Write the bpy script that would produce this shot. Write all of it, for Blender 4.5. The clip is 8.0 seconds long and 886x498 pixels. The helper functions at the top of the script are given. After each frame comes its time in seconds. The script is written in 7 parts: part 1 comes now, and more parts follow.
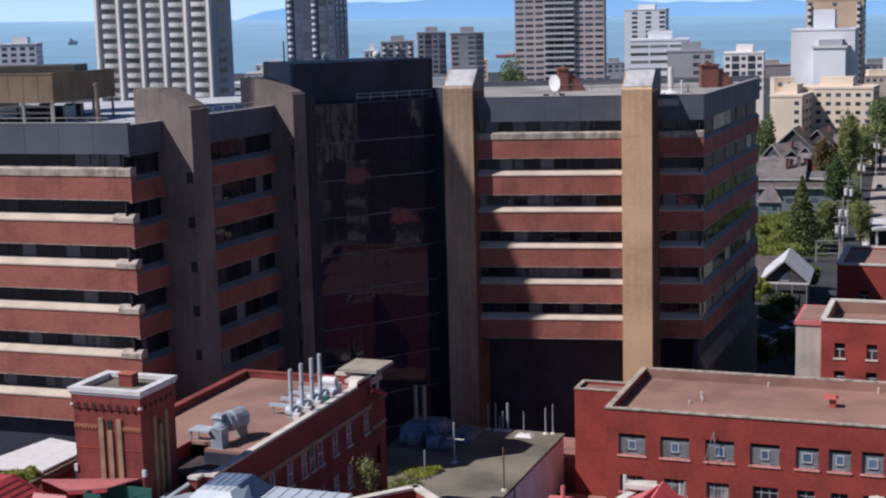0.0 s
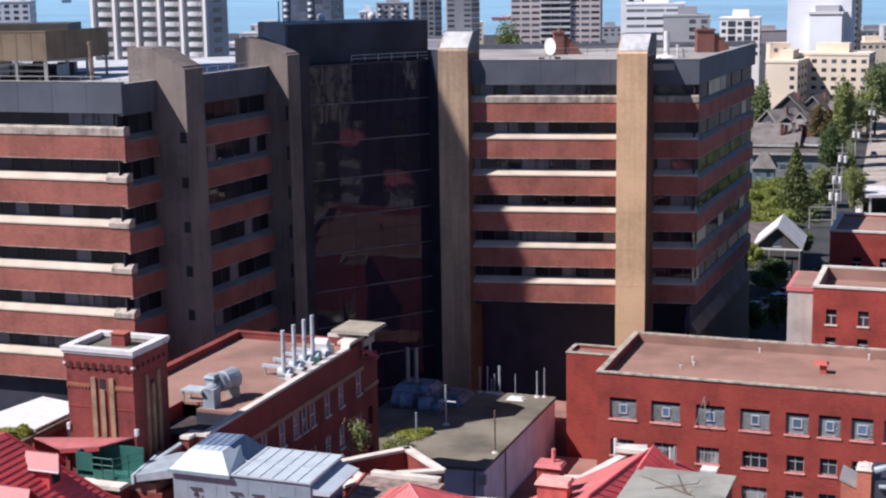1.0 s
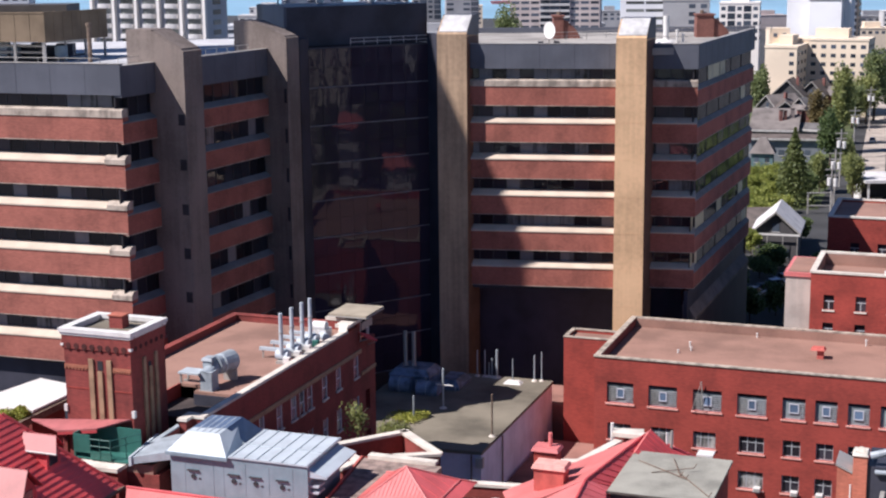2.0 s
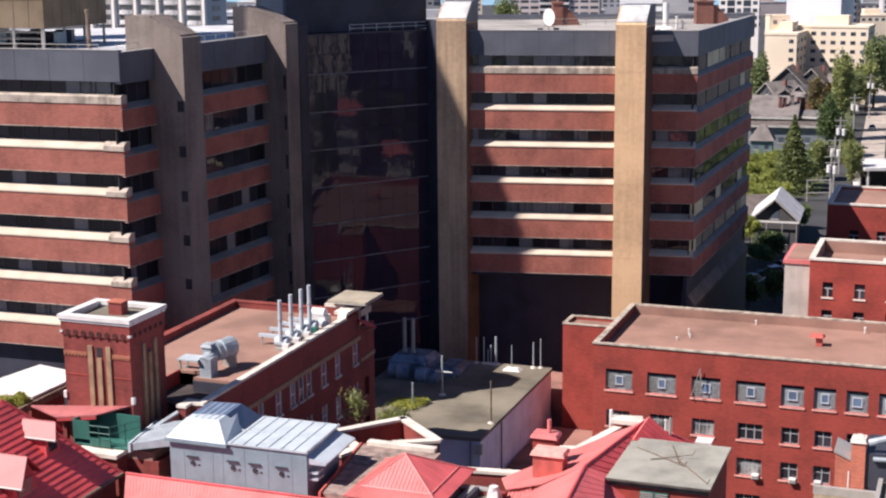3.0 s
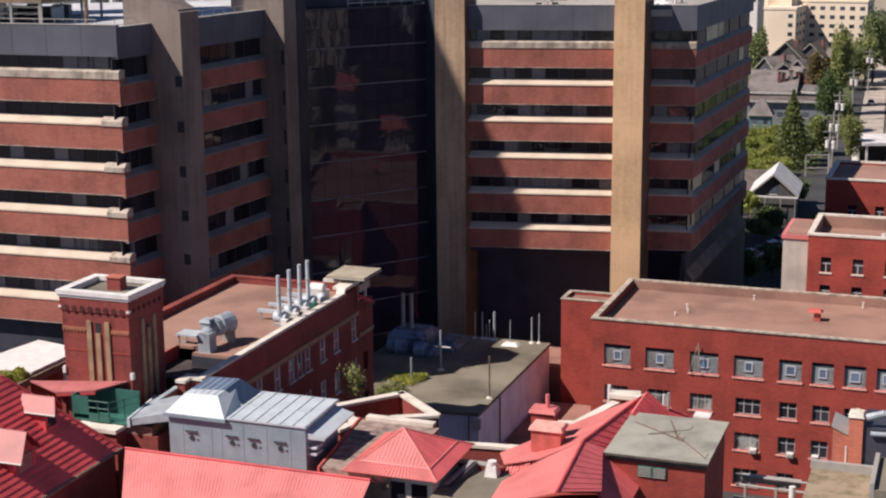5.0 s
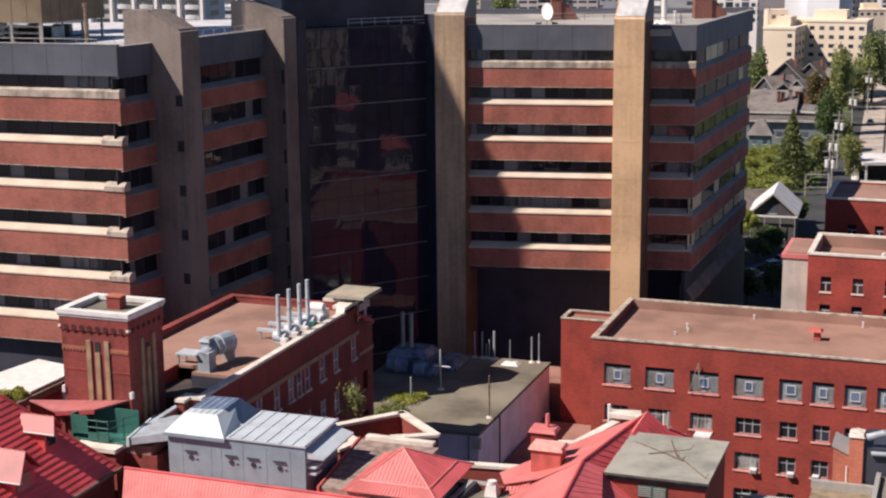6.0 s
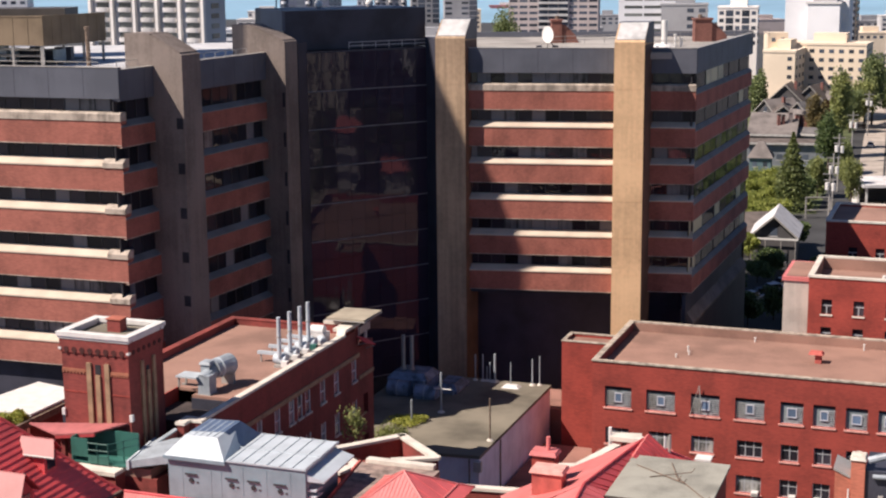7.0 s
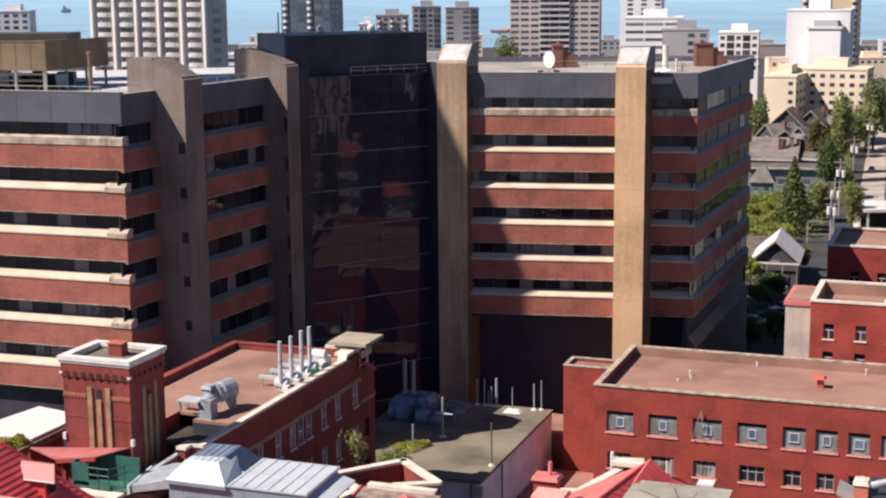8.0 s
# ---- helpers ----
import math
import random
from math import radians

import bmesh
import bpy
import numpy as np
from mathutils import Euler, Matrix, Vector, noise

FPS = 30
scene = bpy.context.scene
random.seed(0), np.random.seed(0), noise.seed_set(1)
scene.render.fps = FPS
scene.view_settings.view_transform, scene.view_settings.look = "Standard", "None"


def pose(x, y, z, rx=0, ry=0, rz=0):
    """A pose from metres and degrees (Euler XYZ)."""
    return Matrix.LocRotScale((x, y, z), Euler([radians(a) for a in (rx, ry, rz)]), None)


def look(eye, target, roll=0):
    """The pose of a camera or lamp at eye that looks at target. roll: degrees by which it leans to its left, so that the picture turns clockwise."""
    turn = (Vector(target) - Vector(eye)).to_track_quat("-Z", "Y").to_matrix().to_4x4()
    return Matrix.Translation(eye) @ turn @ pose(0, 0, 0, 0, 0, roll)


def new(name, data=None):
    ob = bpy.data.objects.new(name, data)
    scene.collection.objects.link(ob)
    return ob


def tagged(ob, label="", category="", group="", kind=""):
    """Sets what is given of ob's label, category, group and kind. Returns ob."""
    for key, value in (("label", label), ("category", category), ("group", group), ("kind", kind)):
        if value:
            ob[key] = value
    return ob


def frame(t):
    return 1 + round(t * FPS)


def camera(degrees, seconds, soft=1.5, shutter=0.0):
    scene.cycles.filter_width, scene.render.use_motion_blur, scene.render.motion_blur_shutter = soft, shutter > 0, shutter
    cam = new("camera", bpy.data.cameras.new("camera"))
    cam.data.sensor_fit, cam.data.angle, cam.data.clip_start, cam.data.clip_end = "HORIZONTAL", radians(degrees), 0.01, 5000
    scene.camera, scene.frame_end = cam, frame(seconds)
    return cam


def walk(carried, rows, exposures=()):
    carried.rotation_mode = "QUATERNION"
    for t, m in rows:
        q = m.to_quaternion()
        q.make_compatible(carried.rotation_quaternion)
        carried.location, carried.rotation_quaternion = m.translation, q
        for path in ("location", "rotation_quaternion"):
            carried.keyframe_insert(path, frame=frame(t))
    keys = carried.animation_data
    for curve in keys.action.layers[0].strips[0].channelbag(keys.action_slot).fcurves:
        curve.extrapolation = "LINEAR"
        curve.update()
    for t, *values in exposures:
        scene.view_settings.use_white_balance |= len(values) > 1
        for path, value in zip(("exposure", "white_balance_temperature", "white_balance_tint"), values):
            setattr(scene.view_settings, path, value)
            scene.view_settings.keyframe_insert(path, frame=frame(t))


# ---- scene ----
# The camera stands at one place, 52 m above the street, and tilts down and up again: seconds, yaw, pitch, roll.
cam = camera(33.7, 8.0, soft=2.2)
PATH = [
    (0.0, 0.257, -9.263, 1.485),
    (0.2, 0.207, -9.815, 1.320),
    (0.5, 0.140, -10.332, 1.116),
    (1.0, 0.100, -10.726, 0.884),
    (1.5, 0.091, -10.979, 0.662),
    (1.7, 0.087, -11.140, 0.625),
    (2.8, 0.066, -11.790, 0.530),
    (3.0, 0.061, -11.877, 0.528),
    (3.5, 0.050, -12.207, 0.540),
    (4.0, 0.008, -12.565, 0.552),
    (4.2, 0.004, -12.708, 0.548),
    (4.75, -0.003, -12.885, 0.545),
    (5.3, -0.006, -12.690, 0.540),
    (5.5, -0.007, -12.517, 0.537),
    (6.0, -0.005, -12.092, 0.519),
    (6.5, 0.003, -11.656, 0.534),
    (7.0, 0.021, -11.208, 0.515),
    (7.5, 0.043, -10.736, 0.506),
    (8.0, 0.082, -10.253, 0.515),
]
# the film camera's own exposure and white balance: seconds, stops, kelvin, tint
EXPOSURES = [(0.0, 0.06, 5650, 20), (0.5, 0.36, 5650, 20), (1.5, 0.6, 5750, 20), (3.0, 0.81, 6100, 20), (3.5, 0.83, 6250, 20), (5.5, 0.38, 6350, 20), (6.5, 0.65, 6450, 20), (8.0, 0.65, 6500, 20)]
walk(cam, [(t, pose(0, 0, 52, 90 + p, r, y)) for t, y, p, r in PATH], EXPOSURES)

# ---- light ----
SUN = Vector((0.828, 0.301, -1.0)).normalized()
world = bpy.data.worlds.new("sky")
scene.world = world
world.use_nodes = True
wn = world.node_tree.nodes
sky = wn.new("ShaderNodeTexSky")
sky.sky_type, sky.sun_disc = "NISHITA", False
sky.sun_elevation = radians(48.6)
sky.sun_rotation = radians(250)
sky.air_density, sky.dust_density, sky.ozone_density, sky.altitude = 0.7, 0.0, 4.5, 60
world.node_tree.links.new(sky.outputs[0], wn["Background"].inputs[0])
wn["Background"].inputs[1].default_value = 0.055
sun = new("sun", bpy.data.lights.new("sun", "SUN"))
sun.data.energy, sun.data.angle, sun.data.color = 4.6, radians(0.3), (1.0, 0.93, 0.8)
sun.matrix_world = look((-60, -60, 120), Vector((-60, -60, 120)) + SUN)

# ---- materials ----
def mat(name, col, rough=0.8, metal=0.0, var=0.18, scale=0.6, fine=9.0, bump=0.15, per_object=0.0, streak=0.0, stain=None):
    """A surface with broad blotches, fine grain, a little relief and, if asked, streaks that run down it."""
    m = bpy.data.materials.new(name)
    m.use_nodes = True
    nt = m.node_tree
    n, l = nt.nodes, nt.links
    b = n["Principled BSDF"]
    b.inputs["Roughness"].default_value, b.inputs["Metallic"].default_value = rough, metal
    tc = n.new("ShaderNodeTexCoord")
    geo = n.new("ShaderNodeNewGeometry")
    big, small = n.new("ShaderNodeTexNoise"), n.new("ShaderNodeTexNoise")
    big.inputs["Scale"].default_value, big.inputs["Detail"].default_value = scale, 6
    small.inputs["Scale"].default_value, small.inputs["Detail"].default_value = fine, 4
    l.new(geo.outputs["Position"], big.inputs["Vector"])
    l.new(geo.outputs["Position"], small.inputs["Vector"])
    mix = n.new("ShaderNodeMath")
    mix.operation = "MULTIPLY_ADD"
    mix.inputs[1].default_value = 0.255
    l.new(small.outputs[0], mix.inputs[0])
    l.new(big.outputs[0], mix.inputs[2])
    fac = mix.outputs[0]
    if streak:
        mp = n.new("ShaderNodeMapping")
        mp.inputs["Scale"].default_value = (2.2, 2.2, 0.12)
        l.new(geo.outputs["Position"], mp.inputs["Vector"])
        st = n.new("ShaderNodeTexNoise")
        st.inputs["Scale"].default_value, st.inputs["Detail"].default_value = 1.0, 5
        l.new(mp.outputs[0], st.inputs["Vector"])
        add = n.new("ShaderNodeMath")
        add.operation = "MULTIPLY_ADD"
        add.inputs[1].default_value = streak
        l.new(st.outputs[0], add.inputs[0])
        l.new(fac, add.inputs[2])
        sub = n.new("ShaderNodeMath")
        sub.operation = "SUBTRACT"
        sub.inputs[1].default_value = streak * 0.5
        l.new(add.outputs[0], sub.inputs[0])
        fac = sub.outputs[0]
    if per_object:
        oi = n.new("ShaderNodeObjectInfo")
        po = n.new("ShaderNodeMath")
        po.operation = "MULTIPLY_ADD"
        po.inputs[1].default_value = per_object
        l.new(oi.outputs["Random"], po.inputs[0])
        l.new(fac, po.inputs[2])
        fac = po.outputs[0]
    ramp = n.new("ShaderNodeValToRGB")
    e = ramp.color_ramp.elements
    e[0].position, e[1].position = 0.45, 1.0
    dark = stain if stain else tuple(c * (1 - 1.6 * var) for c in col)
    e[0].color = (*[max(0.002, c) for c in dark], 1)
    e[1].color = (*[min(0.95, c * (1 + var)) for c in col], 1)
    mid = ramp.color_ramp.elements.new(0.68)
    mid.color = (*col, 1)
    l.new(fac, ramp.inputs[0])
    l.new(ramp.outputs[0], b.inputs["Base Color"])
    if bump:
        bp = n.new("ShaderNodeBump")
        bp.inputs["Strength"].default_value, bp.inputs["Distance"].default_value = bump, 0.05
        l.new(small.outputs[0], bp.inputs["Height"])
        l.new(bp.outputs[0], b.inputs["Normal"])
    return m


def glass(name, tint, ior=1.6, rough=0.03, wave=0.02, spread=0.55):
    """Dark tinted window glass over a dim room, with the faint waviness of large panes."""
    m = bpy.data.materials.new(name)
    m.use_nodes = True
    n, l = m.node_tree.nodes, m.node_tree.links
    b = n["Principled BSDF"]
    b.inputs["Roughness"].default_value, b.inputs["IOR"].default_value = rough, ior
    oi = n.new("ShaderNodeObjectInfo")
    ramp = n.new("ShaderNodeValToRGB")
    ramp.color_ramp.elements[0].color = (*[c * (1 - spread) for c in tint], 1)
    ramp.color_ramp.elements[1].color = (*[c * (1 + spread) for c in tint], 1)
    l.new(oi.outputs["Random"], ramp.inputs[0])
    l.new(ramp.outputs[0], b.inputs["Base Color"])
    if wave:
        geo = n.new("ShaderNodeNewGeometry")
        ns = n.new("ShaderNodeTexNoise")
        ns.inputs["Scale"].default_value = 0.7
        l.new(geo.outputs["Position"], ns.inputs["Vector"])
        bp = n.new("ShaderNodeBump")
        bp.inputs["Strength"].default_value, bp.inputs["Distance"].default_value = 1.0, wave
        l.new(ns.outputs[0], bp.inputs["Height"])
        l.new(bp.outputs[0], b.inputs["Normal"])
    return m


def masonry(name, col, mortar, w=0.22, h=0.075, var=0.2, streak=0.25):
    """Brickwork far off: courses, joints and weathering in the material."""
    m = mat(name, col, 0.9, var=var, scale=0.35, fine=3.0, bump=0.0, streak=streak)
    n, l = m.node_tree.nodes, m.node_tree.links
    geo = n.new("ShaderNodeNewGeometry")
    sep = n.new("ShaderNodeSeparateXYZ")
    l.new(geo.outputs["Position"], sep.inputs[0])
    along = n.new("ShaderNodeMath")
    l.new(sep.outputs[0], along.inputs[0])
    l.new(sep.outputs[1], along.inputs[1])
    com = n.new("ShaderNodeCombineXYZ")
    l.new(along.outputs[0], com.inputs[0])
    l.new(sep.outputs[2], com.inputs[1])
    br = n.new("ShaderNodeTexBrick")
    br.inputs["Scale"].default_value = 1.0
    br.inputs["Brick Width"].default_value, br.inputs["Row Height"].default_value = w, h
    br.inputs["Mortar Size"].default_value = 0.008
    br.inputs["Color1"].default_value, br.inputs["Color2"].default_value = (1.12, 1.1, 1.08, 1), (0.82, 0.8, 0.8, 1)
    br.inputs["Mortar"].default_value = (*mortar, 1)
    l.new(com.outputs[0], br.inputs["Vector"])
    b = n["Principled BSDF"]
    old = b.inputs["Base Color"].links[0].from_socket
    mx = n.new("ShaderNodeMix")
    mx.data_type, mx.blend_type = "RGBA", "MULTIPLY"
    mx.inputs[0].default_value = 1.0
    l.new(old, mx.inputs[6])
    l.new(br.outputs["Color"], mx.inputs[7])
    l.new(mx.outputs[2], b.inputs["Base Color"])
    return m


def flat(name, col, rough=0.7):
    return mat(name, col, rough, var=0.08, scale=2.0, bump=0.05)


BRICK_H = masonry("hospital_brick", (0.36, 0.122, 0.088), (0.9, 0.95, 0.95))
BRICK_R = masonry("red_brick", (0.325, 0.052, 0.036), (0.9, 0.95, 0.95), var=0.18, streak=0.14)
BRICK_T = masonry("tower_brick", (0.245, 0.05, 0.04), (0.95, 1.0, 1.0), var=0.22)
BRICK_O = masonry("chimney_brick", (0.42, 0.12, 0.075), (1.0, 1.05, 1.05))
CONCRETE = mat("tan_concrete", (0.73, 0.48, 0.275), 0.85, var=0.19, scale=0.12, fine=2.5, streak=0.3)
# Dirt and weathering aside, these two are darkened for the fins' shade.
CONCRETE_M = mat("dirty_shaded_tan_concrete", (0.51, 0.36, 0.235), 0.85, var=0.22, scale=0.12, fine=2.5, streak=0.55)
CONCRETE_W = mat("weathered_shaded_concrete", (0.225, 0.185, 0.16), 0.85, var=0.2, scale=0.25, fine=4.0, streak=0.5)
SILL = mat("cream_sill", (0.57, 0.47, 0.365), 0.8, var=0.12, scale=0.5)
# Shaded copy of the cream sill, for faces turned from the sun.
SILL_LOW = mat("shaded_sloping_sill", (0.2, 0.195, 0.19), 0.85, var=0.15, scale=0.5)
SILL_OLD = mat("stained_sill", (0.43, 0.36, 0.29), 0.85, var=0.3, scale=0.9, streak=0.7)
FASCIA = mat("grey_fascia", (0.12, 0.127, 0.15), 0.55, var=0.12, scale=0.3, streak=0.2)
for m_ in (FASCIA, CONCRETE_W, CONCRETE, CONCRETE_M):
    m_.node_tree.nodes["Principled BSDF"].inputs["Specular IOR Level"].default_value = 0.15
# Near-black fill for unlit rooms and openings; their darkness is in the colour.
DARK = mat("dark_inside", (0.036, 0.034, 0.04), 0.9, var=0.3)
# Base wall colours hold the shade that lies under the brick bands.
BASE_D = mat("shaded_base_wall", (0.06, 0.056, 0.095), 0.6, var=0.25, scale=0.3)
BASE_B = mat("brown_side_shade", (0.15, 0.08, 0.055), 0.8, var=0.25, scale=0.4)
BASE_T = mat("shaded_brown_wall", (0.04, 0.026, 0.03), 0.6, var=0.25, scale=0.3)
DARK_CLAD = mat("dark_cladding", (0.054, 0.055, 0.072), 0.5, var=0.25, scale=0.3)
DARK_CLAD.node_tree.nodes["Principled BSDF"].inputs["Specular IOR Level"].default_value = 0.25
PANE = glass("window_pane", (0.032, 0.029, 0.038), 1.5)
BLIND = mat("blind_behind_glass", (0.1, 0.096, 0.105), 0.3, var=0.8, scale=0.9, per_object=0.8, streak=1.6)
# Cream panes stand for blinds and for bright reflections in the right face.
BLIND_C = mat("cream_blind_and_reflection", (0.36, 0.33, 0.21), 0.3, var=0.8, scale=0.5, per_object=1.2, streak=0.8)
GLASS_D = glass("dark_curtain_glass", (0.036, 0.028, 0.044), 1.5, 0.03, 0.005, 0.12)
GLASS_D.node_tree.nodes["Principled BSDF"].inputs["Specular IOR Level"].default_value = 0.38
# Darker, duller copy of the window pane for the shaded left inner face.
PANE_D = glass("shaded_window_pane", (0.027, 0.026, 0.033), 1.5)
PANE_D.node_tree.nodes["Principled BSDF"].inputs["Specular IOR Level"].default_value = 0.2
PANE_S = glass("side_window_pane", (0.026, 0.024, 0.028), 1.5)
PANE_S.node_tree.nodes["Principled BSDF"].inputs["Specular IOR Level"].default_value = 0.32
TRANSOM = mat("grey_metal_transom", (0.16, 0.16, 0.175), 0.5, var=0.3, scale=0.8)
FRAME_D = flat("dark_window_frame", (0.04, 0.04, 0.045), 0.5)
METAL_L = flat("light_metal_bar", (0.35, 0.33, 0.3), 0.45)
WHITE = mat("white_paint", (0.7, 0.68, 0.64), 0.6, var=0.08, scale=1.5)
WHITE_METAL = mat("white_metal_cap", (0.54, 0.53, 0.51), 0.5, var=0.2, scale=0.8, streak=0.3)
ROOF_GREY = mat("grey_roof_gravel", (0.36, 0.335, 0.3), 0.95, var=0.25, scale=0.25, fine=14)
ROOF_LIGHT = mat("light_roof_membrane", (0.53, 0.53, 0.53), 0.8, var=0.15, scale=0.3)
ROOF_BROWN = mat("brown_roof_membrane", (0.31, 0.175, 0.13), 0.9, var=0.2, scale=0.25, fine=6)
ROOF_TAN = mat("tan_roof_gravel", (0.2, 0.175, 0.13), 0.95, var=0.3, scale=0.22, fine=10)
# One red paint; the mid and dark copies serve slopes turned from the sun.
RED_ROOF = mat("red_metal_roof", (0.63, 0.185, 0.17), 0.5, var=0.14, scale=0.5, streak=0.2)
RED_STEEP = mat("red_stepped_sheet", (0.7, 0.1, 0.1), 0.6, var=0.15, scale=0.5)
RED_MID = mat("shaded_east_red_sheet", (0.66, 0.13, 0.13), 0.6, var=0.15, scale=0.5)
RED_DULL = mat("dull_pink_red_sheet", (0.4, 0.115, 0.105), 0.55, var=0.14, scale=0.5, streak=0.2)
RED_DARK = mat("shade_and_trim_red_metal", (0.56, 0.07, 0.075), 0.7, var=0.2, scale=0.5)
GALV = mat("galvanised_sheet", (0.225, 0.295, 0.335), 0.5, 0.0, var=0.1, scale=0.9, streak=0.2)
DUCT = mat("dull_duct_sheet", (0.34, 0.38, 0.41), 0.5, var=0.2, scale=0.9, streak=0.3)
SHEET_B = mat("blue_shade_sheet", (0.1, 0.145, 0.23), 0.5, var=0.15, scale=0.9)
GALV_W = mat("white_galvanised_sheet", (0.47, 0.52, 0.55), 0.5, 0.0, var=0.08, scale=0.9)
STONE = mat("sandstone_trim", (0.36, 0.23, 0.135), 0.85, var=0.2, scale=1.2)
COPING = mat("cream_coping", (0.67, 0.61, 0.52), 0.75, var=0.15, scale=0.8)
TAN_METAL = mat("tan_louvre_metal", (0.2, 0.15, 0.1), 0.6, var=0.15, scale=0.4, streak=0.3)
BROWN_METAL = mat("dark_brown_louvre_metal", (0.075, 0.065, 0.055), 0.6, var=0.2, scale=0.4)
TAN_METAL.node_tree.nodes["Principled BSDF"].inputs["Specular IOR Level"].default_value = 0.15
LILAC = mat("lilac_render", (0.86, 0.84, 0.92), 0.85, var=0.12, scale=0.4, streak=0.2)
GREEN_PAINT = mat("green_paint", (0.03, 0.13, 0.105), 0.55, var=0.15, scale=1.0)
BLUE_METAL = mat("blue_grey_metal", (0.21, 0.26, 0.34), 0.5, 0.2, var=0.4, scale=0.9, streak=0.4)
RUST = mat("rusty_pipe", (0.2, 0.14, 0.1), 0.7, var=0.3, scale=3)


# ---- geometry helpers ----
GRID = pose(0, 0, 0, 0, 0, -20)
PLAIN = Matrix()
FRAME = {}


def thing(name, x, y, z, label, category, group="", kind="", turned=False):
    ob = new(name)
    f = GRID if turned else PLAIN
    ob.matrix_basis = f @ Matrix.Translation((x, y, z))
    ob.empty_display_size = 0.5
    FRAME[ob.name] = Matrix.Translation((-x, -y, -z))
    return tagged(ob, label, category, group, kind)


def put(name, me, parent, label="", m=None):
    ob = new(name, me)
    ob.parent = parent
    ob.matrix_parent_inverse = FRAME.get(parent.name, PLAIN)
    if m is not None:
        ob.matrix_basis = m
        FRAME[ob.name] = m.inverted()
    return tagged(ob, label)


def mesh_of(name, bm, material):
    bmesh.ops.recalc_face_normals(bm, faces=bm.faces)
    me = bpy.data.meshes.new(name)
    bm.to_mesh(me)
    bm.free()
    me.materials.append(material)
    return me


def part(name, bm, material, parent, label=""):
    return put(name, mesh_of(name, bm, material), parent, label)


def single(name, bm, material, label, category="", group="", kind="", turned=False):
    """A thing, or a piece of the setting, that is one mesh."""
    ob = new(name, mesh_of(name, bm, material))
    ob.matrix_basis = GRID if turned else PLAIN
    return tagged(ob, label, category, group, kind)


def loft(bm, a, b):
    """Two rings of as many points, joined and closed at the ends."""
    va, vb = [bm.verts.new(p) for p in a], [bm.verts.new(p) for p in b]
    k = len(va)
    for i in range(k):
        bm.faces.new((va[i], va[(i + 1) % k], vb[(i + 1) % k], vb[i]))
    bm.faces.new(va)
    bm.faces.new(vb)
    return bm


def prism(pts, z0, z1, bm=None):
    return loft(bm or bmesh.new(), [(x, y, z0) for x, y in pts], [(x, y, z1) for x, y in pts])


def box(x0, y0, z0, x1, y1, z1, bm=None):
    return prism([(x0, y0), (x1, y0), (x1, y1), (x0, y1)], z0, z1, bm)


def strip(a, b, prof, bm=None):
    """A profile of (outward, height) swept from a to b; outward is to the right of the way."""
    d = Vector((b[0] - a[0], b[1] - a[1])).normalized()
    n = (d.y, -d.x)
    return loft(bm or bmesh.new(), [(a[0] + o * n[0], a[1] + o * n[1], z) for o, z in prof],
                [(b[0] + o * n[0], b[1] + o * n[1], z) for o, z in prof])


def tube(p, q, r, n=10, r2=None, bm=None):
    p, q = Vector(p), Vector(q)
    w = (q - p).normalized()
    s = w.orthogonal().normalized()
    t = w.cross(s)
    ring = lambda c, rr: [c + rr * (math.cos(2 * math.pi * i / n) * s + math.sin(2 * math.pi * i / n) * t) for i in range(n)]
    return loft(bm or bmesh.new(), ring(p, r), ring(q, r if r2 is None else r2))


def frustum(x0, y0, x1, y1, z0, ins, z1, bm=None):
    return loft(bm or bmesh.new(), [(x0, y0, z0), (x1, y0, z0), (x1, y1, z0), (x0, y1, z0)],
                [(x0 + ins, y0 + ins, z1), (x1 - ins, y0 + ins, z1), (x1 - ins, y1 - ins, z1), (x0 + ins, y1 - ins, z1)])


def along(a, b, s, o=0.0):
    """The plan point s metres from a towards b, o outward."""
    d = Vector((b[0] - a[0], b[1] - a[1])).normalized()
    return (a[0] + d.x * s + d.y * o, a[1] + d.y * s - d.x * o)


def turn(a, b):
    return math.degrees(math.atan2(b[1] - a[1], b[0] - a[0]))


def dist(a, b):
    return math.hypot(b[0] - a[0], b[1] - a[1])
DECK_B = mat("speckled_brown_deck", (0.3, 0.22, 0.185), 0.95, var=0.35, scale=1.6, fine=12)
WELL = mat("shade_dark_membrane", (0.06, 0.045, 0.042), 0.85, var=0.3, scale=0.5)
RED_PAINT = mat("red_well_paint", (0.42, 0.05, 0.04), 0.7, var=0.15, scale=0.6)
ROOF_STAIN = mat("stained_brown_roof", (0.3, 0.23, 0.16), 0.95, var=0.3, scale=0.6, fine=5, stain=(0.1, 0.085, 0.03))
PAINTED = mat("painted_brick", (0.5, 0.11, 0.085), 0.8, var=0.18, scale=0.8, streak=0.4)
SLAB_T = mat("tan_slab", (0.36, 0.31, 0.23), 0.95, var=0.15, scale=0.6)
SLAB_D = mat("dark_slab_edge", (0.12, 0.1, 0.085), 0.9, var=0.3, scale=0.8)
SLAB = mat("stained_slab", (0.31, 0.3, 0.25), 0.95, var=0.22, scale=0.5, fine=8, streak=0.0)
NAVY_GLASS = mat("shade_tower_glass", (0.05, 0.06, 0.08), 0.3, var=0.2, scale=0.2)

# ---- the hospital: two brick wings with concrete fins and a dark glass core ----
STOREY, BANDS = 3.9, 6
hospital = thing("hospital", 0, 160, 0, "ten-storey hospital with brick bands, tan concrete fins and dark glass core", "building")
pane_mesh = {}


